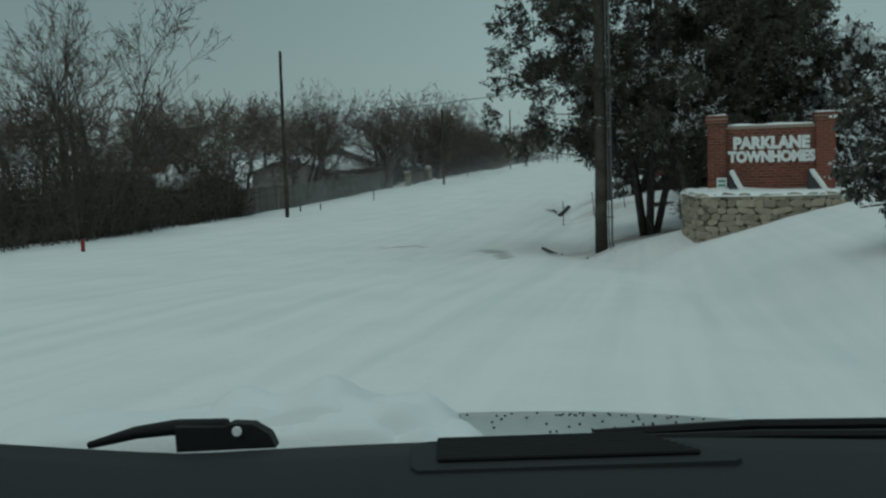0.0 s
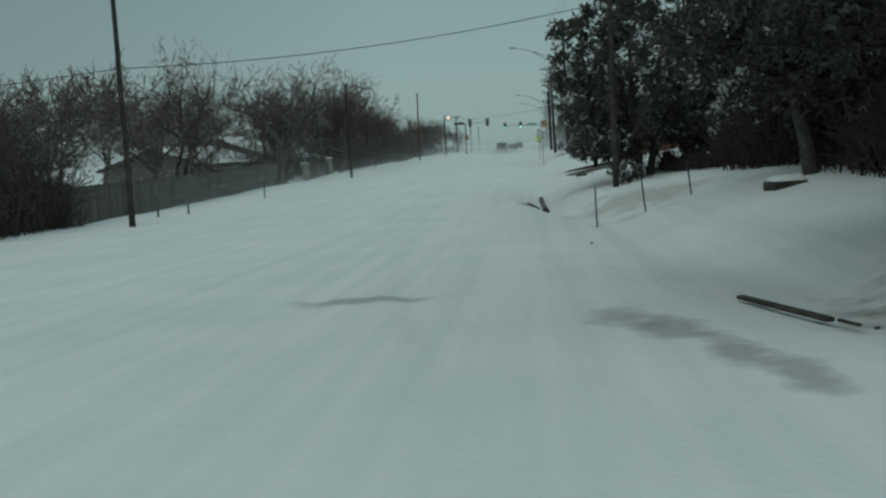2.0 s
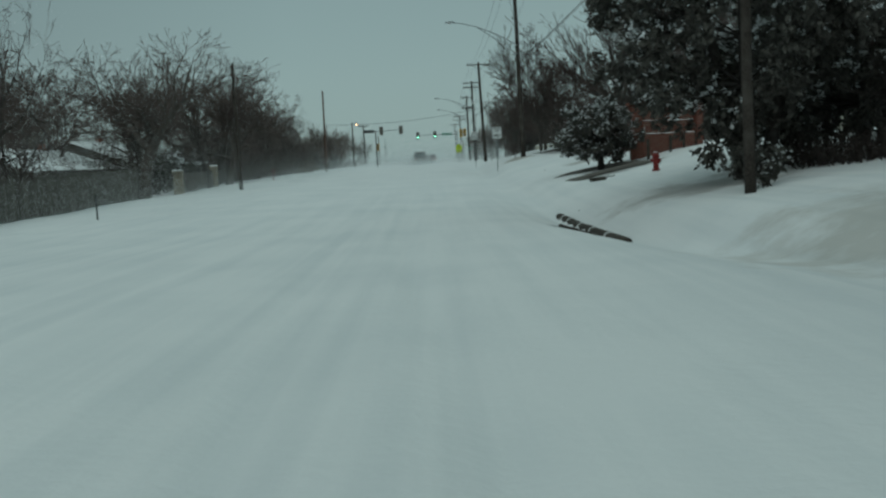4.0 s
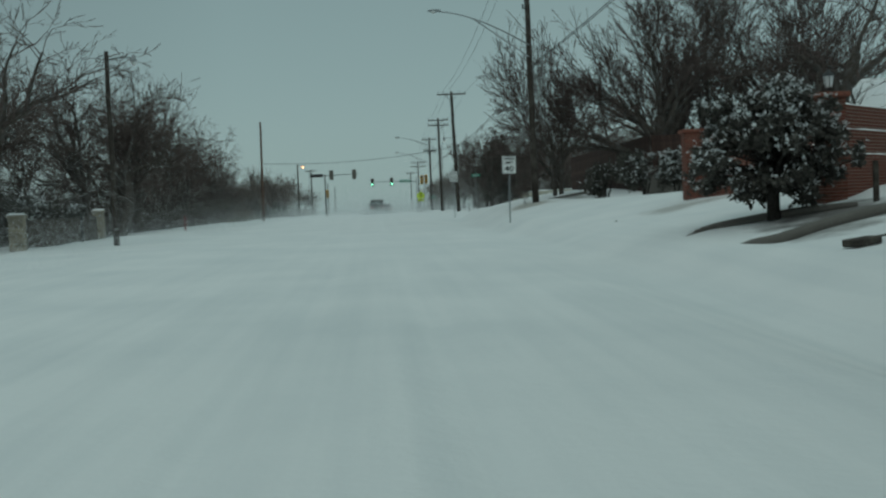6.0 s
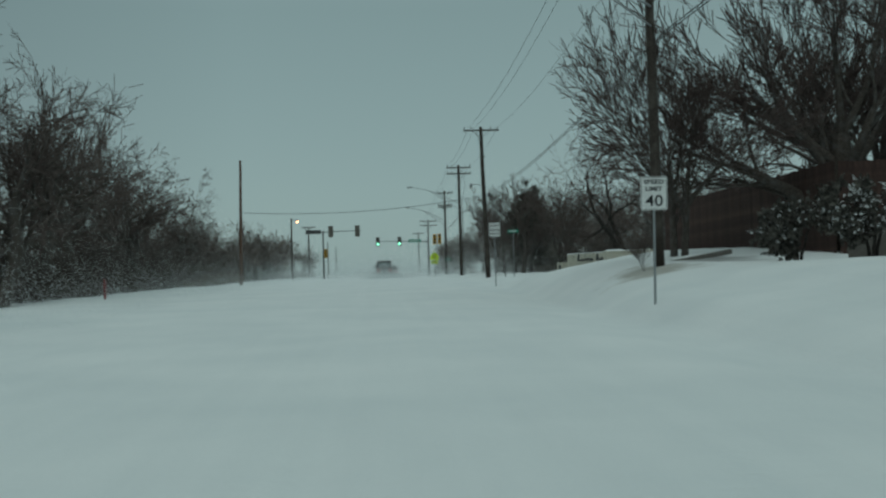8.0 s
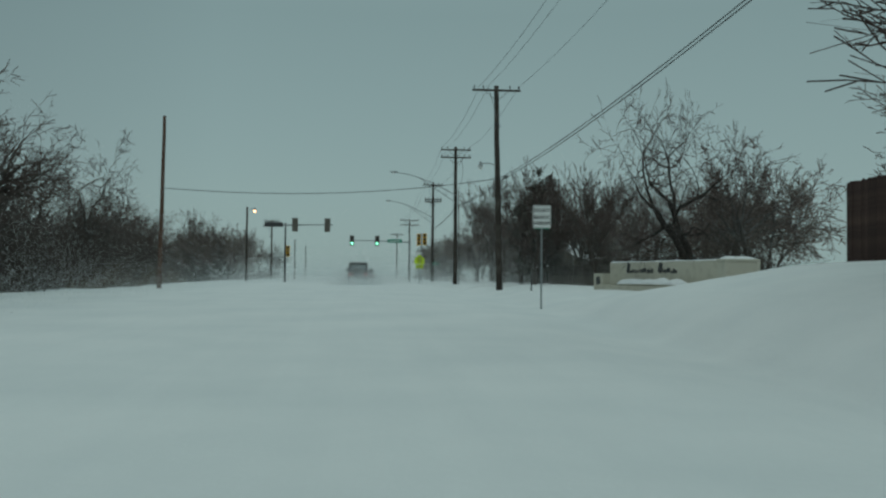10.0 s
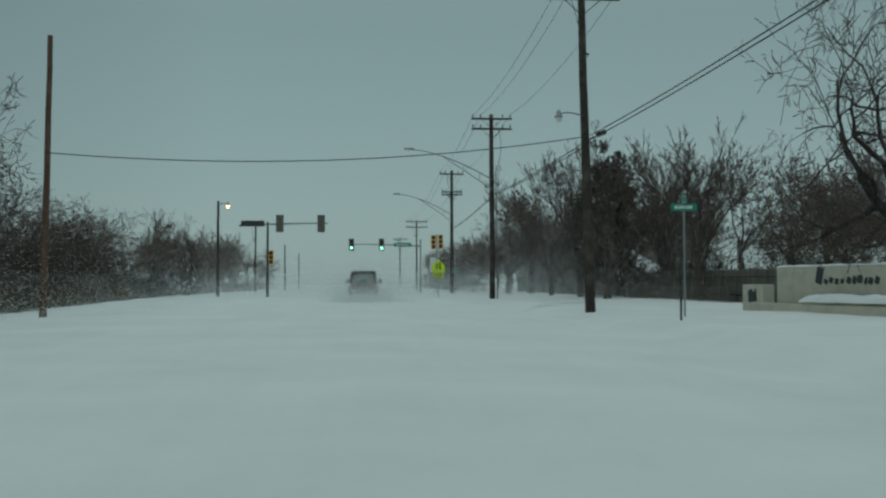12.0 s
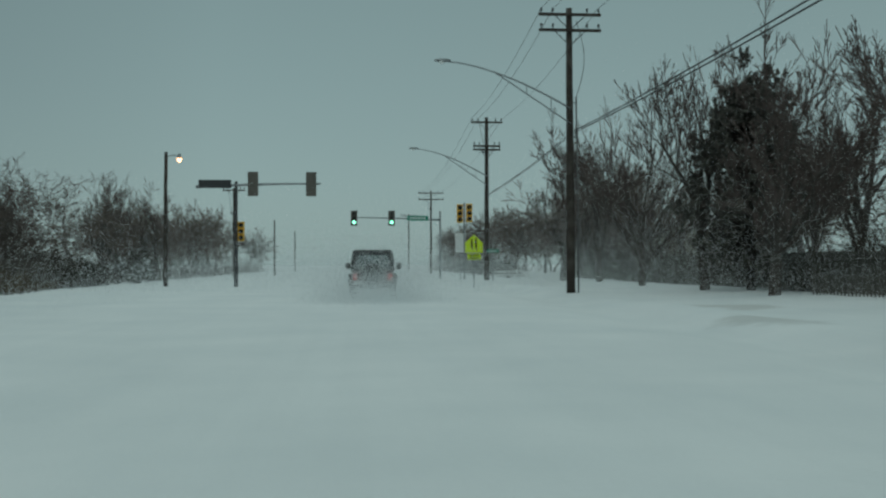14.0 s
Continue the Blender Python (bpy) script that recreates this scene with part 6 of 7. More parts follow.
thicket(((-16.5, 14, 2.5), (-17, 30, 3), (-18.5, 44, 2.6), (-18.6, 57, 1.6)), 4.6, 5600, "dense leafless thicket along the snow edge", DRYBRUSH, 1)
thicket(((-23, 16, 4), (-25, 40, 4), (-27, 60, 4)), 5.6, 3200, "dense leafless thicket along the snow edge", DRYBRUSH, 2)
thicket(((-22, 62, 2), (-22.5, 80, 1.5), (-22.5, 118, 1.5)), 2.0, 1000, "leafless undergrowth behind a grey fence", BRUSH, 3)
thicket(((-17.0, 122, 1.6), (-17.0, 145, 1.6), (-16.0, 160, 1.4), (-18.5, 178, 1.6)), 2.8, 2200, "leafless undergrowth beneath bare trees", DRYBRUSH, 4)
thicket(((-14.8, 150, 0.6), (-15.2, 165, 0.5), (-16.8, 185, 0.5), (-18.3, 203, 0.5)), 1.3, 900, "low brown dry hedge at the snow edge", DRYGRASS, 5, "dry_hedge")
thicket(((-20, 205, 2), (-18, 240, 2), (-18, 320, 2)), 2.4, 1400, "distant leafless undergrowth", BRUSH, 6)
thicket(((18.5, 158, 0.8), (17.5, 190, 0.8), (17.0, 226, 0.8)), 4.0, 2200, "leafless undergrowth behind a weathered fence", BRUSH, 7)
thicket(((12.5, 232, 1.2), (13, 270, 1.5), (13.5, 330, 1.5)), 2.2, 1500, "distant leafless undergrowth", BRUSH, 8)
thicket(((17, 32, 2), (19, 46, 2), (18, 62, 2)), 3.0, 1600, "shade-darkened undergrowth beneath evergreens", SHADEBRUSH, 9)
thicket(((17, 113.5, 1.0), (23, 114, 1.5)), 3.4, 600, "leafless brush behind a brown fence", BRUSH, 10)
thicket(((18, 146, 1.5), (20, 158, 1.5)), 3.0, 900, "leafless brush behind the monument sign", BRUSH, 11)

thicket(((-23.0, 106, 1.8), (-23.0, 130, 2.0), (-22.0, 160, 2.0)), 5.4, 3400, "tall dead brush filling in between bare trees", DRYBRUSH, 12)
thicket(((-27, 160, 2.0), (-28, 185, 2.0), (-29, 204, 2.0)), 4.8, 3000, "tall dead brush behind a dry hedge", DRYBRUSH, 13)
thicket(((-18.6, 163, 1.0), (-20.5, 185, 1.4), (-22.0, 211, 1.6)), 4.2, 4200, "dead brush behind a low dark fence", DRYBRUSH, 18)
thicket(((-34, 215, 3.0), (-32, 250, 3.0), (-32, 300, 3.0)), 4.5, 1500, "tall haze-pale brush beneath far trees", FARTWIG, 14)
thicket(((10.2, 63.0, 0.8), (11.5, 58.0, 0.8), (12.0, 54.0, 0.8)), 1.6, 700, "shade-darkened undergrowth beneath evergreens", SHADEBRUSH, 17)
thicket(((11.6, 27.5, 0.7), (13.0, 30.5, 0.9), (13.0, 34, 0.8)), 2.0, 1300, "shade-darkened undergrowth beneath a juniper", SHADEBRUSH, 16)
thicket(((12.9, 35, 0.9), (13.4, 44, 1.2), (12.6, 52, 1.2), (14.0, 60, 1.2)), 3.0, 2200, "shade-darkened undergrowth along the top of the bank", SHADEBRUSH, 15)
for i, (x, y, r, h) in enumerate(((14.2, 43.0, 2.6, 7.0), (14.1, 48.2, 2.0, 5.4), (15.9, 42.0, 2.6, 7.0), (16.3, 47.0, 2.6, 7.0), (17.5, 56.5, 2.6, 4.6), (12.4, 66.0, 2.0, 6.0))):
    evergreen(x, y, (0, 0, h * 0.48), (r, r, h * 0.5), 2, 10000, 150, 0.14, 700 if y < 50 else 2600, "dark evergreen crowding the top of the bank", LEAF if i % 2 else LEAF2, 60 + i, radius=0.55)


# ---- debris and small things ----
def retaining_wall(a, b, top):
    """A low rendered wall at the head of the bank, with blown snow on its coping."""
    a, b = Vector(a), Vector(b)
    w = (b - a).length
    ob = thing("retaining_wall", pose(a.x, a.y, 0, 0, 0, math.degrees(math.atan2(b.y - a.y, b.x - a.x))), "low grey retaining wall with thin blown snow on top", "wall")
    part("wall_face", Shape().box((w / 2, 0, top / 2 + 0.1), (w, 0.28, top - 0.2), 0.02), GREYWALL, ob)
    part("coping", Shape().box((w / 2, 0, top + 0.03), (w + 0.1, 0.36, 0.07), 0.015), GREYWALL, ob)
    snow_cap(ob, w * 0.3, w, -0.16, 0.16, top + 0.065, 0.06, 3)


retaining_wall((12.7, 106.6), (17.2, 102.2), 1.9)


def fallen_log(points, r, label, snow=True, name="fallen_log"):
    p = np.array(points, float)
    ob = thing(name, pose(*p[0]), label, "log")
    q = p - p[0]
    n = 12
    t = np.linspace(0, len(q) - 1, n)
    line = np.array([[np.interp(k, range(len(q)), q[:, i]) for i in range(3)] for k in t])
    rng = np.random.default_rng(int(r * 1000) + 2)
    part("trunk", Shape().tube(line, r * rng.uniform(0.85, 1.12, n), 10), DEADWOOD, ob, smooth=True)
    if snow:
        cap = line + np.array((0, 0, r * 0.72))
        part("snow_patch", Shape().tube(cap[2:7], np.array((0.3, 0.6, 0.55, 0.6, 0.2)) * r, 8), SNOW, ob, smooth=True)
        part("snow_patch", Shape().tube(cap[8:12], np.array((0.2, 0.55, 0.6, 0.2)) * r, 8), SNOW, ob, smooth=True)
    return ob


def fallen_pole():
    """A long dark timber half sunk in the gutter, with snow in its cracks and lapping at its side."""
    ends = np.array(((4.36, 64.3, -0.90), (4.40, 59.2, -0.93), (4.50, 54.0, -0.90)))
    ob = thing("fallen_pole", pose(*ends[0]), "long dark timber pole lying half buried in gutter snow", "pole")
    t = np.linspace(0, 2, 25)
    line = np.stack([np.interp(t, (0, 1, 2), (ends - ends[0])[:, i]) for i in range(3)], 1)
    rng = np.random.default_rng(9)
    rad = 0.125 * rng.uniform(0.95, 1.06, 25)
    rad[0] = 0.05
    part("timber", Shape().tube(line, rad, 12), DEADWOOD, ob, smooth=True)
    for k in (1.5, 4.2, 7.0, 11.5, 15.5, 20.0):
        a = np.array([np.interp(k, range(25), line[:, i]) for i in range(3)])
        ring = [a + np.array((-0.13 * math.cos(q), 0.05 * math.sin(3 * q), 0.13 * math.sin(q))) for q in np.linspace(-0.5, 1.9, 8)]
        part("snow_streak", Shape().tube(ring, np.array((0.5, 1, 1.2, 1, 0.8, 1, 0.7, 0.3)) * 0.018, 5), SNOW, ob, smooth=True)
    for j in range(9):
        y = -0.8 - j * 1.02
        c = np.array((-0.17 + 0.014 * j, y, -0.10))
        part("snow_lump", Shape().tube([c + (0, 0.55, -0.06), c + (-0.02, 0.2, 0.0), c + (0.02, -0.15, 0.015), c + (0, -0.5, -0.05)], [0.03, 0.09, 0.10, 0.03], 8), SNOW, ob, smooth=True)


fallen_pole()
fallen_log(((3.75, 58.8, -0.80), (3.95, 57.2, -0.82), (4.2, 55.6, -0.86)), 0.05, "dark broken branch lying beside a timber pole", False, "fallen_branch")
board = thing("loose_board", pose(6.71, 22.93, gz(6.71, 22.93) + 0.03, 0, -1.4, -76), "dark weathered board lying on the snow", "board")
part("plank", Shape().box((0, 0, 0), (2.1, 0.11, 0.05), 0.012), DEADWOOD, board)
part("splinter", Shape().box((1.3, 0.06, 0.0), (0.4, 0.05, 0.03), 0.008), DEADWOOD, board)
board = thing("loose_board", pose(6.85, 71.5, gz(6.85, 71.5) + 0.06, 0, -4, 25), "short dark board lying in the snow", "board")
part("plank", Shape().box((0, 0, 0), (0.6, 0.3, 0.12), 0.02), DEADWOOD, board)
part("splinter", Shape().box((0.5, 0.05, 0.03), (0.6, 0.05, 0.03), 0.01), DEADWOOD, board)
def swept_kerb(points, r, label):
    ob = thing("kerb_edging", pose(points[0][0], points[0][1], gz(*points[0])), label, "kerb", "kerb edgings")
    p = np.array(points, float)
    t = np.linspace(0, len(p) - 1, 22)
    x, y = (np.interp(t, range(len(p)), p[:, i]) for i in (0, 1))
    for _ in range(2):  # round the corners
        x[1:-1], y[1:-1] = (x[:-2] + x[2:] + 2 * x[1:-1]) / 4, (y[:-2] + y[2:] + 2 * y[1:-1]) / 4
    line = np.stack([x - p[0, 0], y - p[0, 1], [gz(a, b) - gz(*points[0]) + 0.03 for a, b in zip(x, y)]], 1)
    fade = np.minimum(1, np.minimum(np.arange(22) + 2, 24 - np.arange(22)) / 6)
    part("kerb_stone", Shape().tube(line, r * fade, 8), GREYWALL, ob, smooth=True)
    part("snow_cap", Shape().tube(line[3:9] + (0.02, 0.06, r * 0.8), [0.02, 0.06, 0.08, 0.05, 0.07, 0.02], 7), SNOW, ob, smooth=True)


swept_kerb(((5.5, 77.0), (6.2, 78.3), (6.96, 78.9), (8.2, 78.5), (9.6, 77.3)), 0.12, "dark curved kerb round a holly bush blown clear of snow")
swept_kerb(((5.75, 74.7), (6.55, 74.25), (8.06, 75.0), (9.8, 75.5)), 0.13, "dark curved kerb before a holly bush blown clear of snow")
for x, y, w, turn in ((9.3, 110.8, 3.2, 20),):
    kerb = thing("kerb_edging", pose(x, y, gz(x, y) + 0.0, 0, -8, turn), "dark wet kerb edge blown clear of snow", "kerb", "kerb edgings")
    part("kerb_stone", Shape().box((0, 0, 0), (w, 0.16, 0.16), 0.03), GREYWALL, kerb)
    part("snow_cap", Shape().tube([(-w * 0.35, 0.08, 0.06), (0, 0.09, 0.08), (w * 0.3, 0.08, 0.06)], [0.03, 0.08, 0.03], 7), SNOW, kerb, smooth=True)
planter = thing("raised_planter", pose(10.62, 38.8, gz(10.62, 38.8), 0, 0, 14), "low dark timber planter heaped with snow", "planter")
part("rim", Shape().box((0, 0, 0.02), (0.95, 0.7, 0.3), 0.04), DEADWOOD, planter)
snow_cap(planter, -0.44, 0.44, -0.32, 0.32, 0.17, 0.2, 9)
rngd = random.Random(4)
for i in range(9):
    x, y = rngd.uniform(7.2, 9.2), rngd.uniform(19.8, 22.5)
    s = Shape().box((0, 0, 0), (rngd.uniform(0.04, 0.1), rngd.uniform(0.03, 0.05), 0.03), 0.01)
    if i < 4:
        x, y = ((5.2, 33.7), (4.7, 66.5), (5.0, 64.0), (6.6, 87.0))[i]
    single("bark_chip", s, DEADWOOD, "bark chip scattered on the snow", "bark chip", "bark chips", m=pose(x, y, gz(x, y) + 0.03, rngd.uniform(-20, 20), 10, rngd.uniform(0, 360)))


# ---- vehicles ----
def wheel(parent, x, y, z, r, w, name="wheel"):
    m = Matrix.Translation((x, y, z)) @ Matrix.Rotation(radians(90), 4, "Y")
    ob = part(name, Shape().lathe([(r * 0.6, -w / 2), (r * 0.93, -w / 2), (r, -w * 0.36), (r, w * 0.36), (r * 0.93, w / 2), (r * 0.6, w / 2)], 28, m), RUBBER, parent)
    part("rim", Shape().lathe([(r * 0.6, -w * 0.42), (r * 0.5, -w * 0.3), (r * 0.18, -w * 0.34), (r * 0.14, w * 0.34), (r * 0.5, w * 0.3), (r * 0.6, w * 0.42)], 20, m), STEEL, ob)
    return ob


def off_roader(x, y, turn):
    """A small square off-road car with a soft top, seen from behind; local +y is ahead."""
    ob = thing("off_road_car", pose(x, y, gz(x, y) - 0.06, 0, 0, turn), "dark red off-road car with black soft top, snow-covered", "car")
    body = Shape().box((0, 0, 0.83), (1.50, 3.3, 0.58), 0.06)
    body.box((0, 1.45, 1.02), (1.28, 1.1, 0.24), 0.06)
    part("body", body, JEEPPAINT, ob)
    for s in (-1, 1):
        for wy in (-1.12, 1.22):
            part("fender_flare", Shape().tube([(s * 0.8, wy - 0.5, 0.62), (s * 0.8, wy - 0.36, 0.86), (s * 0.8, wy, 0.92), (s * 0.8, wy + 0.36, 0.86), (s * 0.8, wy + 0.5, 0.62)], 0.075, 8), SOFTTOP, ob, smooth=True)
            wheel(ob, s * 0.72, wy, 0.38, 0.38, 0.24)
        tl = part("tail_light", Shape().box((s * 0.62, -1.67, 0.86), (0.16, 0.06, 0.22), 0.015), TAILLIT, ob, "dim red tail light")
        mir = part("mirror", Shape().box((s * 0.96, 0.62, 1.24), (0.2, 0.09, 0.24), 0.04), SOFTTOP, ob)
        part("mirror_arm", Shape().tube([(s * 0.74, 0.66, 1.1), (s * 0.9, 0.64, 1.2)], 0.022, 6), SOFTTOP, mir)
        side = part("side_window", Shape().box((s * 0.66, -0.95, 1.42), (0.015, 1.1, 0.5), 0.006), CARGLASS, ob)
    part("tailgate", Shape().box((0, -1.655, 0.84), (1.0, 0.03, 0.5), 0.02), JEEPPAINT, ob)
    top = part("soft_top", Shape().box((0, -0.46, 1.775), (1.36, 2.14, 0.10), 0.045).box((0, -1.49, 1.70), (1.28, 0.10, 0.16), 0.035), SOFTTOP, ob, "black soft top", smooth=True)
    for s in (-1, 1):
        for y0, y1, r in ((-1.62, -1.50, 0.085), (-0.35, -0.30, 0.045), (0.78, 0.52, 0.045)):
            part("pillar", Shape().tube([(s * 0.69, y0, 1.08), (s * 0.68, (y0 + y1) / 2, 1.45), (s * 0.62, y1, 1.76)], r, 8), SOFTTOP, top, smooth=True)
        seat = part("seat_back", Shape().box((s * 0.33, 0.0, 1.18), (0.46, 0.14, 0.56), 0.06), SOFTTOP, ob)
        part("headrest", Shape().box((s * 0.33, -0.02, 1.52), (0.27, 0.1, 0.18), 0.045), SOFTTOP, seat)
    part("sill_rail", Shape().box((0, -1.62, 1.13), (1.36, 0.07, 0.09), 0.025), SOFTTOP, top)
    part("roll_bar", Shape().tube([(-0.6, -0.42, 1.1), (-0.57, -0.42, 1.6), (-0.45, -0.42, 1.7), (0.45, -0.42, 1.7), (0.57, -0.42, 1.6), (0.6, -0.42, 1.1)], 0.035, 8), SOFTTOP, ob, smooth=True)
    part("rear_window", Shape().slab([(-0.62, 0.05), (-0.57, 0.54), (0.57, 0.54), (0.62, 0.05)], 0.012, pose(0, -1.60, 1.12, -11, 0, 0)), CARGLASS, ob)
    part("windscreen", Shape().slab([(-0.66, 0), (-0.60, 0.62), (0.60, 0.62), (0.66, 0)], 0.015, pose(0, 0.79, 1.12, 23, 0, 0)), CARGLASS, ob)
    part("rear_bumper", Shape().box((0, -1.74, 0.5), (1.35, 0.16, 0.16), 0.03), DARKSTEEL, ob)
    part("front_bumper", Shape().box((0, 2.12, 0.5), (1.35, 0.16, 0.16), 0.03), DARKSTEEL, ob)
    m = Matrix.Translation((0, -1.80, 0.98)) @ Matrix.Rotation(radians(90), 4, "X")
    spare = part("spare_wheel", Shape().lathe([(0.2, -0.11), (0.33, -0.11), (0.37, -0.07), (0.37, 0.07), (0.33, 0.11), (0.2, 0.11)], 28, m), RUBBER, ob)
    part("rim", Shape().lathe([(0.22, -0.05), (0.18, 0.06), (0.08, 0.08), (0.02, 0.08)], 20, m), WHITEPAINT, spare, "snow-plastered rim")
    part("plate_bar", Shape().box((-0.52, -1.69, 0.62), (0.3, 0.02, 0.15), 0.005), SIGNWHITE, ob)
    part("snow_load", Shape().sheet(np.array([[(px, py, 1.828 + 0.02 * noise.noise((px * 3, py * 3, 0)) + 0.015 * min(1, 5 * min(0.5 - abs(px), 0.68 - abs(py + 0.47)))) for px in np.linspace(-0.5, 0.5, 12)] for py in np.linspace(-1.15, 0.2, 14)])), SNOW, ob, smooth=True)
    return ob


off_roader(-0.72, 182.0, -2)


def saloon(x, y, turn, paint, label, tall=1.42, length=4.5):
    """A plain four-door car; local +y is ahead."""
    ob = thing("car", pose(x, y, gz(x, y) - 0.05, 0, 0, turn), label, "car", "distant cars")
    h = length / 2
    prof = [(-h, 0.35), (-h, 0.82), (-h + 0.15, 0.92), (-h + 0.75, 0.98), (-h + 1.25, tall - 0.03), (-h + 1.7, tall), (0.15, tall), (0.55, tall - 0.06), (1.15, 0.98), (h - 0.25, 0.84), (h, 0.66), (h, 0.35)]
    rows = []
    for s, k in ((-1, 0.86), (-1, 1.0), (1, 1.0), (1, 0.86)):
        rows.append([(s * 0.88 * (k if z > 1.0 else 1.0) * (0.84 if z > 1.0 else 1.0) if abs(s) else 0, y0, z) for y0, z in prof])
    body = Shape()
    left, right = np.array(rows[1]), np.array(rows[2])
    n = len(prof)
    body.add(np.concatenate([left, right]), [(i, i + 1, n + i + 1, n + i) for i in range(n - 1)] + [tuple(range(n))[::-1], tuple(range(n, 2 * n)), (0, n, 2 * n - 1, n - 1)])
    part("body", body, paint, ob)
    part("rear_window", Shape().slab([(-0.60, 0.02), (-0.54, 0.46), (0.54, 0.46), (0.60, 0.02)], 0.02, pose(0, -h + 0.76, 0.985, -46, 0, 0)), DARKGLASS, ob)
    for s in (-1, 1):
        part("side_window", Shape().box((s * 0.75, -0.35, 1.18), (0.03, 1.9, 0.3), 0.01), DARKGLASS, ob)
        part("tail_light", Shape().box((s * 0.66, -h - 0.005, 0.74), (0.3, 0.03, 0.14), 0.01), TAILLIT, ob)
        for wy in (-h + 0.85, h - 0.85):
            wheel(ob, s * 0.8, wy, 0.32, 0.32, 0.2)
    part("bumper", Shape().box((0, -h - 0.02, 0.48), (1.66, 0.12, 0.22), 0.04), paint, ob)
    snow_cap(ob, -0.65, 0.65, -0.5, 0.3, tall - 0.01, 0.1, 3)
    return ob


saloon(0.3, 226.0, 0, DARKPAINT, "dark car driving ahead in the blown snow")
saloon(1.2, 262.0, 0, DARKPAINT, "dark tall car far ahead in the blown snow", 1.7)
saloon(21.0, 99.5, 70, SILVERPAINT, "pale parked car covered with snow by the townhouse")


def camera_car():
    """The front of the car from which the view is taken: its dashboard, wipers and snowy bonnet."""
    e, t = Vector(PATH[0][1]), Vector(PATH[0][2])
    yaw = math.degrees(math.atan2(-(t.x - e.x), t.y - e.y))
    # local: +y ahead, z up from the wheels' ground; the eye is 1.35 above it
    slope = -3.2
    turn = pose(0, 0, 0, slope, 0, yaw)
    m = Matrix.Translation(e - turn.to_3x3() @ Vector((0, 0, 1.33))) @ turn
    ob = thing("camera_car", m, "silver car front with grey dashboard and snowy bonnet", "car")
    H = 1.33
    D, W = H - 0.012, H - 0.008
    xs = np.linspace(-0.86, 0.80, 40)
    rows = []
    for yy, drop in ((0.55, 0.40), (0.80, 0.335), (0.95, 0.312), (1.10, 0.300), (1.22, 0.297), (1.31, 0.299), (1.35, 0.33)):
        rows.append([(x, yy + 0.02 - 0.10 * abs(x / 0.85) ** 2.2, D - drop + (0.075 * max(0, (-x - 0.33) / 0.5) ** 1.2 if yy < 1.33 else 0) + 0.006 * math.cos(x * 3)) for x in xs])
    dash = part("dashboard", Shape().sheet(np.array(rows)), DASH, ob, "smooth dark grey dashboard top", smooth=True)
    part("dash_front", Shape().box((-0.03, 0.57, D - 0.62), (1.6, 0.1, 0.42), 0.05), DASHDARK, ob)
    # raised centre binnacle with its mesh grille
    tray = Shape()
    out = [(-0.04, 1.168), (-0.048, 1.185), (-0.05, 1.29), (-0.03, 1.315), (0.20, 1.325), (0.30, 1.27), (0.345, 1.18), (0.335, 1.17)]
    k = len(out)
    tray.add([(x, y, D - 0.304) for x, y in out] + [(x * 0.985 + 0.002, y, D - 0.289) for x, y in out], [tuple(range(k, 2 * k))[::-1]] + [(i, (i + 1) % k, (i + 1) % k + k, i + k) for i in range(k)])
    lid = part("centre_tray", tray, DASH, dash)
    part("tray_seam", Shape().tube([(x, y, D - 0.303) for x, y in out] , 0.0035, 6), DASHDARK, lid)
    grille = Shape()
    for j in range(9):
        y = 1.205 + j * 0.0125
        x1 = 0.30 - 0.006 * j
        grille.box(((-0.015 + x1) / 2, y, D - 0.2855), (x1 + 0.015, 0.009, 0.006), 0.002)
    part("grille", grille, DASHDARK, lid, "black ribbed defroster grille")
    # cowl, wipers
    part("cowl", Shape().box((-0.02, 1.42, D - 0.345), (1.5, 0.16, 0.04), 0.015), BLACKTRIM, ob)
    part("cowl_seal", Shape().tube([(-0.20, 1.345, D - 0.305), (0.1, 1.352, D - 0.304), (0.42, 1.352, D - 0.302), (0.7, 1.33, D - 0.305)], 0.007, 6), BLACKTRIM, ob)
    wip = part("wiper_arm", Shape().tube([(-0.50, 1.40, W - 0.303), (-0.43, 1.39, W - 0.285), (-0.37, 1.38, W - 0.277), (-0.30, 1.37, W - 0.276)], [0.005, 0.009, 0.011, 0.011], 8), BLACKTRIM, ob, smooth=True)
    hinge = Shape().slab([(-0.365, W - 0.305), (-0.367, W - 0.272), (-0.30, W - 0.273), (-0.29, W - 0.269), (-0.262, W - 0.271), (-0.240, W - 0.285), (-0.232, W - 0.303)], 0.03, pose(0, 1.365, 0))
    part("wiper_hinge", hinge, BLACKTRIM, wip)
    part("hinge_hole", Shape().lathe([(0.007, 0), (0.006, 0.004)], 10, Matrix.Translation((-0.283, 1.349, W - 0.279)) @ Matrix.Rotation(radians(90), 4, "X")), SNOW, wip)
    part("wiper_blade", Shape().tube([(0.20, 1.40, H - 0.318), (0.42, 1.41, H - 0.313), (0.75, 1.39, H - 0.315)], 0.008, 6), BLACKTRIM, ob)
    # bonnet
    rows = []
    for yy, z in ((1.46, 0.352), (1.62, 0.335), (1.80, 0.362), (2.05, 0.42), (2.30, 0.52), (2.42, 0.62), (2.46, 0.80)):
        rows.append([(x, yy - 0.12 * abs(x / 0.75) ** 2.4, H - z - 0.05 * abs(x / 0.75) ** 2.5) for x in np.linspace(-0.76, 0.76, 24)])
    bonnet = part("bonnet", Shape().sheet(np.array(rows)), SILVERPAINT, ob, "silver bonnet with frozen droplets", smooth=True)
    rng = np.random.default_rng(2)
    drops = Shape()
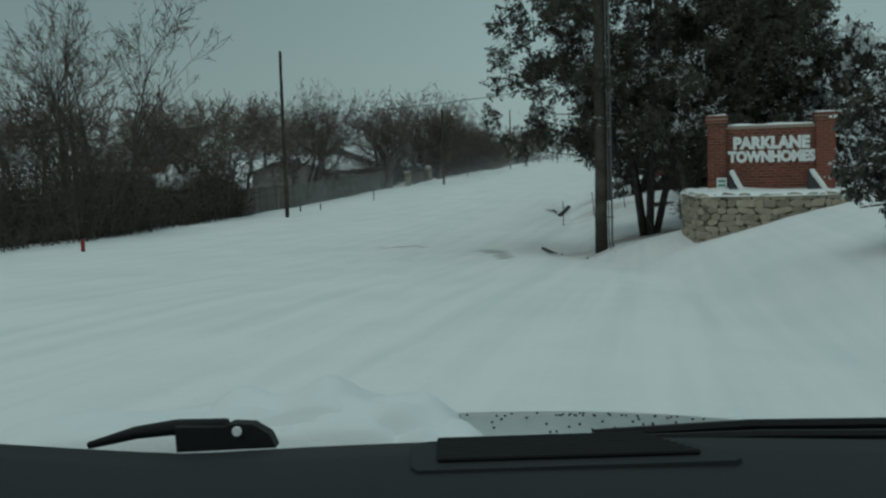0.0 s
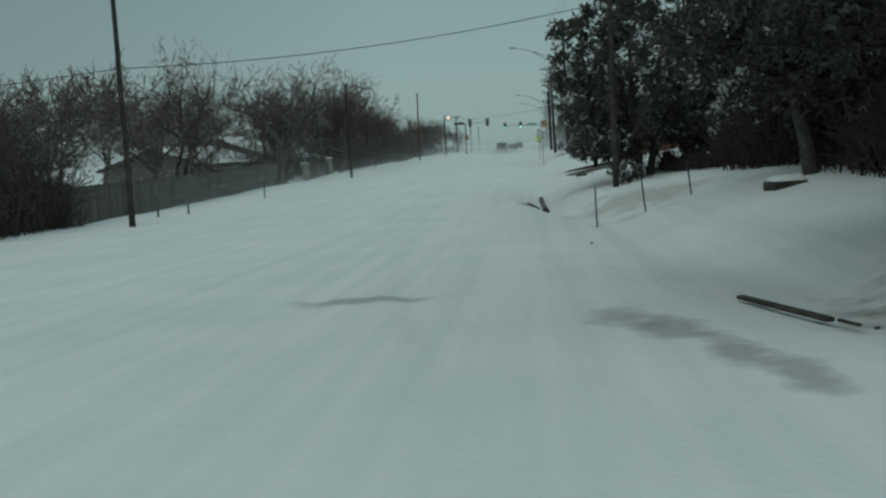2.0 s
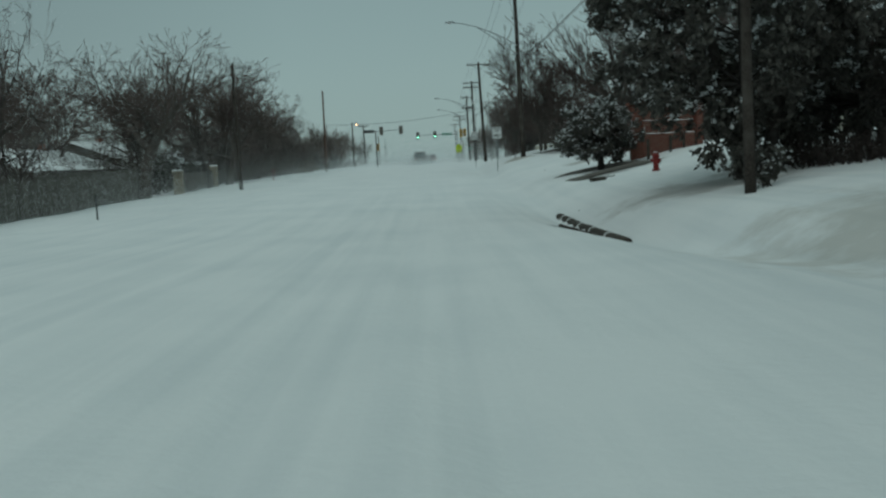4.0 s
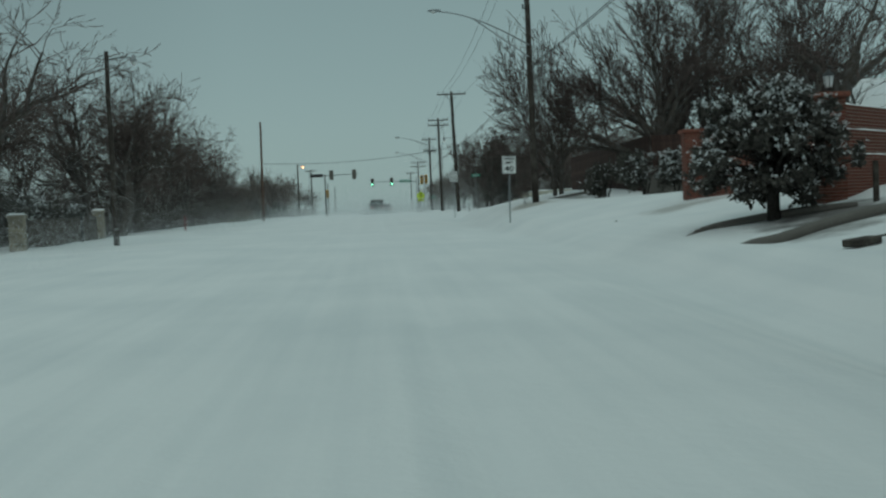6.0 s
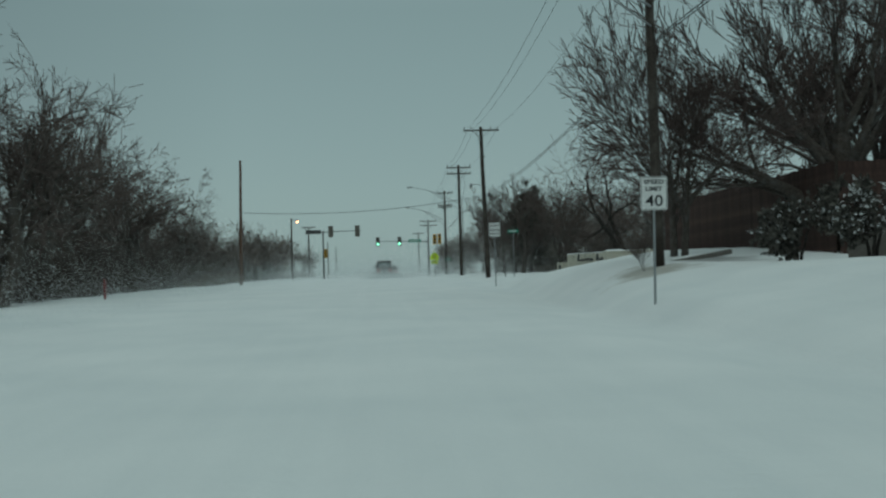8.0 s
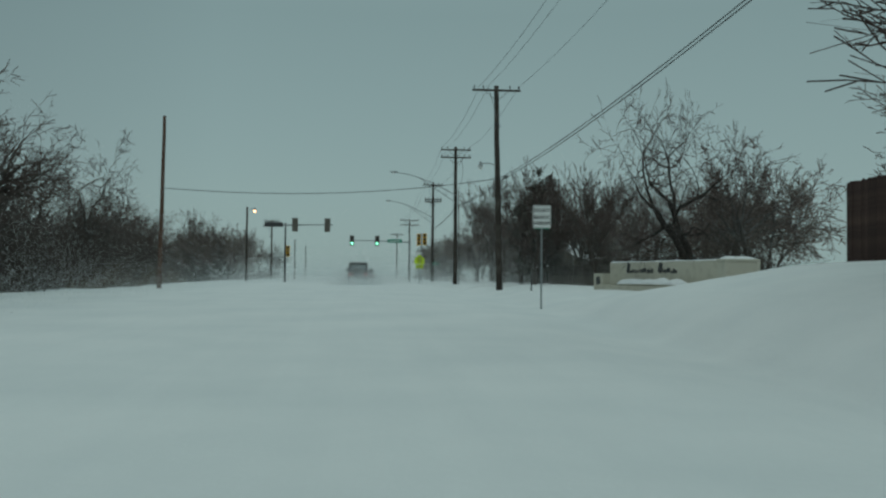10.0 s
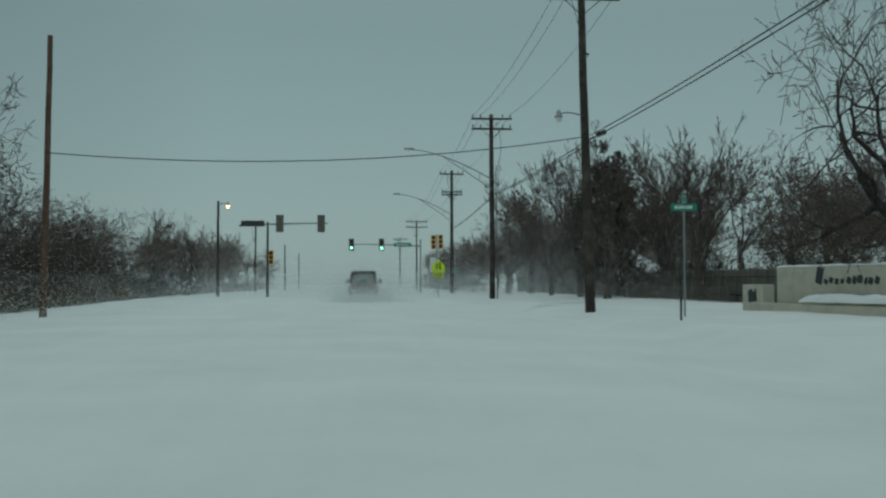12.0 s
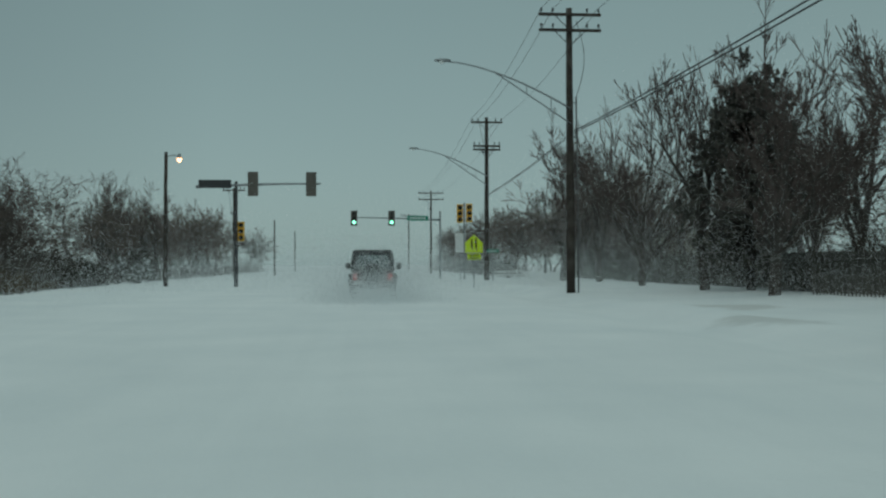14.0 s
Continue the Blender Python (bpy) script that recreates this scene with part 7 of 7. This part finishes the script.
    for i in range(120):
        x, y = rng.uniform(-0.1, 0.55), rng.uniform(1.5, 1.72)
        z = H - np.interp(y, (1.46, 1.62, 1.80), (0.352, 0.335, 0.362)) - 0.05 * abs(x / 0.75) ** 2.5
        drops.lathe([(0.002, 0), (0.0025, 0.002), (0.001, 0.003)], 5, pose(x, y - 0.12 * abs(x / 0.75) ** 2.4, z))
    part("frozen_droplets", drops, DARKSTEEL, bonnet, kind="stuff")
    # snow heaped against the screen
    for cx, cy, w, d, h, seed in ((-0.38, 1.56, 0.66, 0.26, 0.075, 1), (-0.24, 1.62, 0.34, 0.26, 0.095, 4), (-0.12, 1.58, 0.30, 0.24, 0.078, 7), (-0.02, 1.5, 0.16, 0.18, 0.045, 9), (-0.30, 1.52, 0.20, 0.12, 0.07, 12)):
        g = np.zeros((14, 20, 3))
        for j in range(14):
            for i in range(20):
                u, v = i / 19 * 2 - 1, j / 13 * 2 - 1
                f = max(0, 1 - u ** 4) * max(0, 1 - v ** 4)
                g[j, i] = (cx + u * w / 2, cy + v * d / 2, H - 0.36 + h * f ** 0.5 * (0.8 + 0.5 * noise.noise((u * 1.8 + seed, v * 1.5, seed))))
        part("snow_lump", Shape().sheet(g), SNOW, ob, smooth=True)
    # lower body
    for s in (-1, 1):
        part("wing", Shape().box((s * 0.80, 1.72, H - 0.80), (0.14, 1.4, 0.52), 0.06), SILVERPAINT, ob)
        part("door", Shape().box((s * 0.84, 0.45, H - 0.72), (0.08, 1.1, 0.6), 0.03), SILVERPAINT, ob)
        wheel(ob, s * 0.76, 1.75, 0.31, 0.31, 0.2)
        part("headlight", Shape().box((s * 0.6, 2.40, H - 0.70), (0.34, 0.08, 0.16), 0.03), WHITEPAINT, ob)
    part("front_bumper", Shape().box((0, 2.46, H - 0.95), (1.6, 0.16, 0.34), 0.06), SILVERPAINT, ob)
    part("floor_pan", Shape().box((0, 0.95, 0.32), (1.5, 2.9, 0.1), 0.03), DASHDARK, ob)
    return ob


camera_car()


# ---- blown snow in the air ----
def blowing_snow(regions, seed, label, puff=False):
    """Loose flakes of drifting snow in the air: (x0, x1, y0, y1, depth of the drift, count, flake size)."""
    rng = np.random.default_rng(seed)
    allv = []
    for x0, x1, y0, y1, deep, count, size in regions:
        if not puff:
            x, y = rng.uniform(x0, x1, count), rng.uniform(y0, y1, count)
        else:  # a soft cloud: middle and spread in x, then in y
            x, y = rng.normal(x0, x1, count), rng.normal(y0, y1, count)
        z = np.minimum(rng.exponential(deep, count), deep * 5) + ground_height(x, y) - 0.05
        p = np.stack([x, y, z], -1)
        a = rng.normal(0, 1, (count, 3))
        a /= np.linalg.norm(a, axis=1)[:, None]
        b = np.cross(a, rng.normal(0, 1, (count, 3)))
        b /= np.linalg.norm(b, axis=1)[:, None]
        s = size * rng.uniform(0.6, 1.4, (count, 1))
        allv.append(np.stack([p + a * s, p - a * s * 0.5 + b * s * 0.87, p - a * s * 0.5 - b * s * 0.87], 1).reshape(-1, 3))
    v = np.concatenate(allv)
    me = bpy.data.meshes.new("blowing_snow")
    n = len(v) // 3
    me.vertices.add(len(v))
    me.vertices.foreach_set("co", v.ravel())
    me.loops.add(len(v))
    me.loops.foreach_set("vertex_index", np.arange(len(v)))
    me.polygons.add(n)
    me.polygons.foreach_set("loop_start", np.arange(n) * 3)
    me.polygons.foreach_set("loop_total", np.full(n, 3))
    me.materials.append(FLAKE)
    me.update(calc_edges=True)
    return tagged(new("blowing_snow", me), label, "blowing snow", "", "stuff")


blowing_snow(((-14, 12, 235, 340, 2.0, 110000, 0.028), (-14, 12, 188, 235, 1.0, 100000, 0.020), (-13, -8.5, 70, 190, 0.7, 70000, 0.013),
              (-30, -13.5, 62, 110, 1.8, 90000, 0.0145), (-30, -13.0, 110, 158, 2.0, 90000, 0.0105), (-22, -16.0, 160, 205, 1.2, 30000, 0.008), (-45, -13, 200, 330, 2.2, 120000, 0.019),
              (7.5, 24, 170, 216, 2.0, 130000, 0.0135), (9, 45, 215, 330, 3.0, 80000, 0.025)), 5, "fine snow blown low across road and verges")
blowing_snow(((-0.72, 1.0, 179.2, 1.9, 0.45, 120000, 0.0115),), 6, "snow spray churned up behind the off-road car", True)
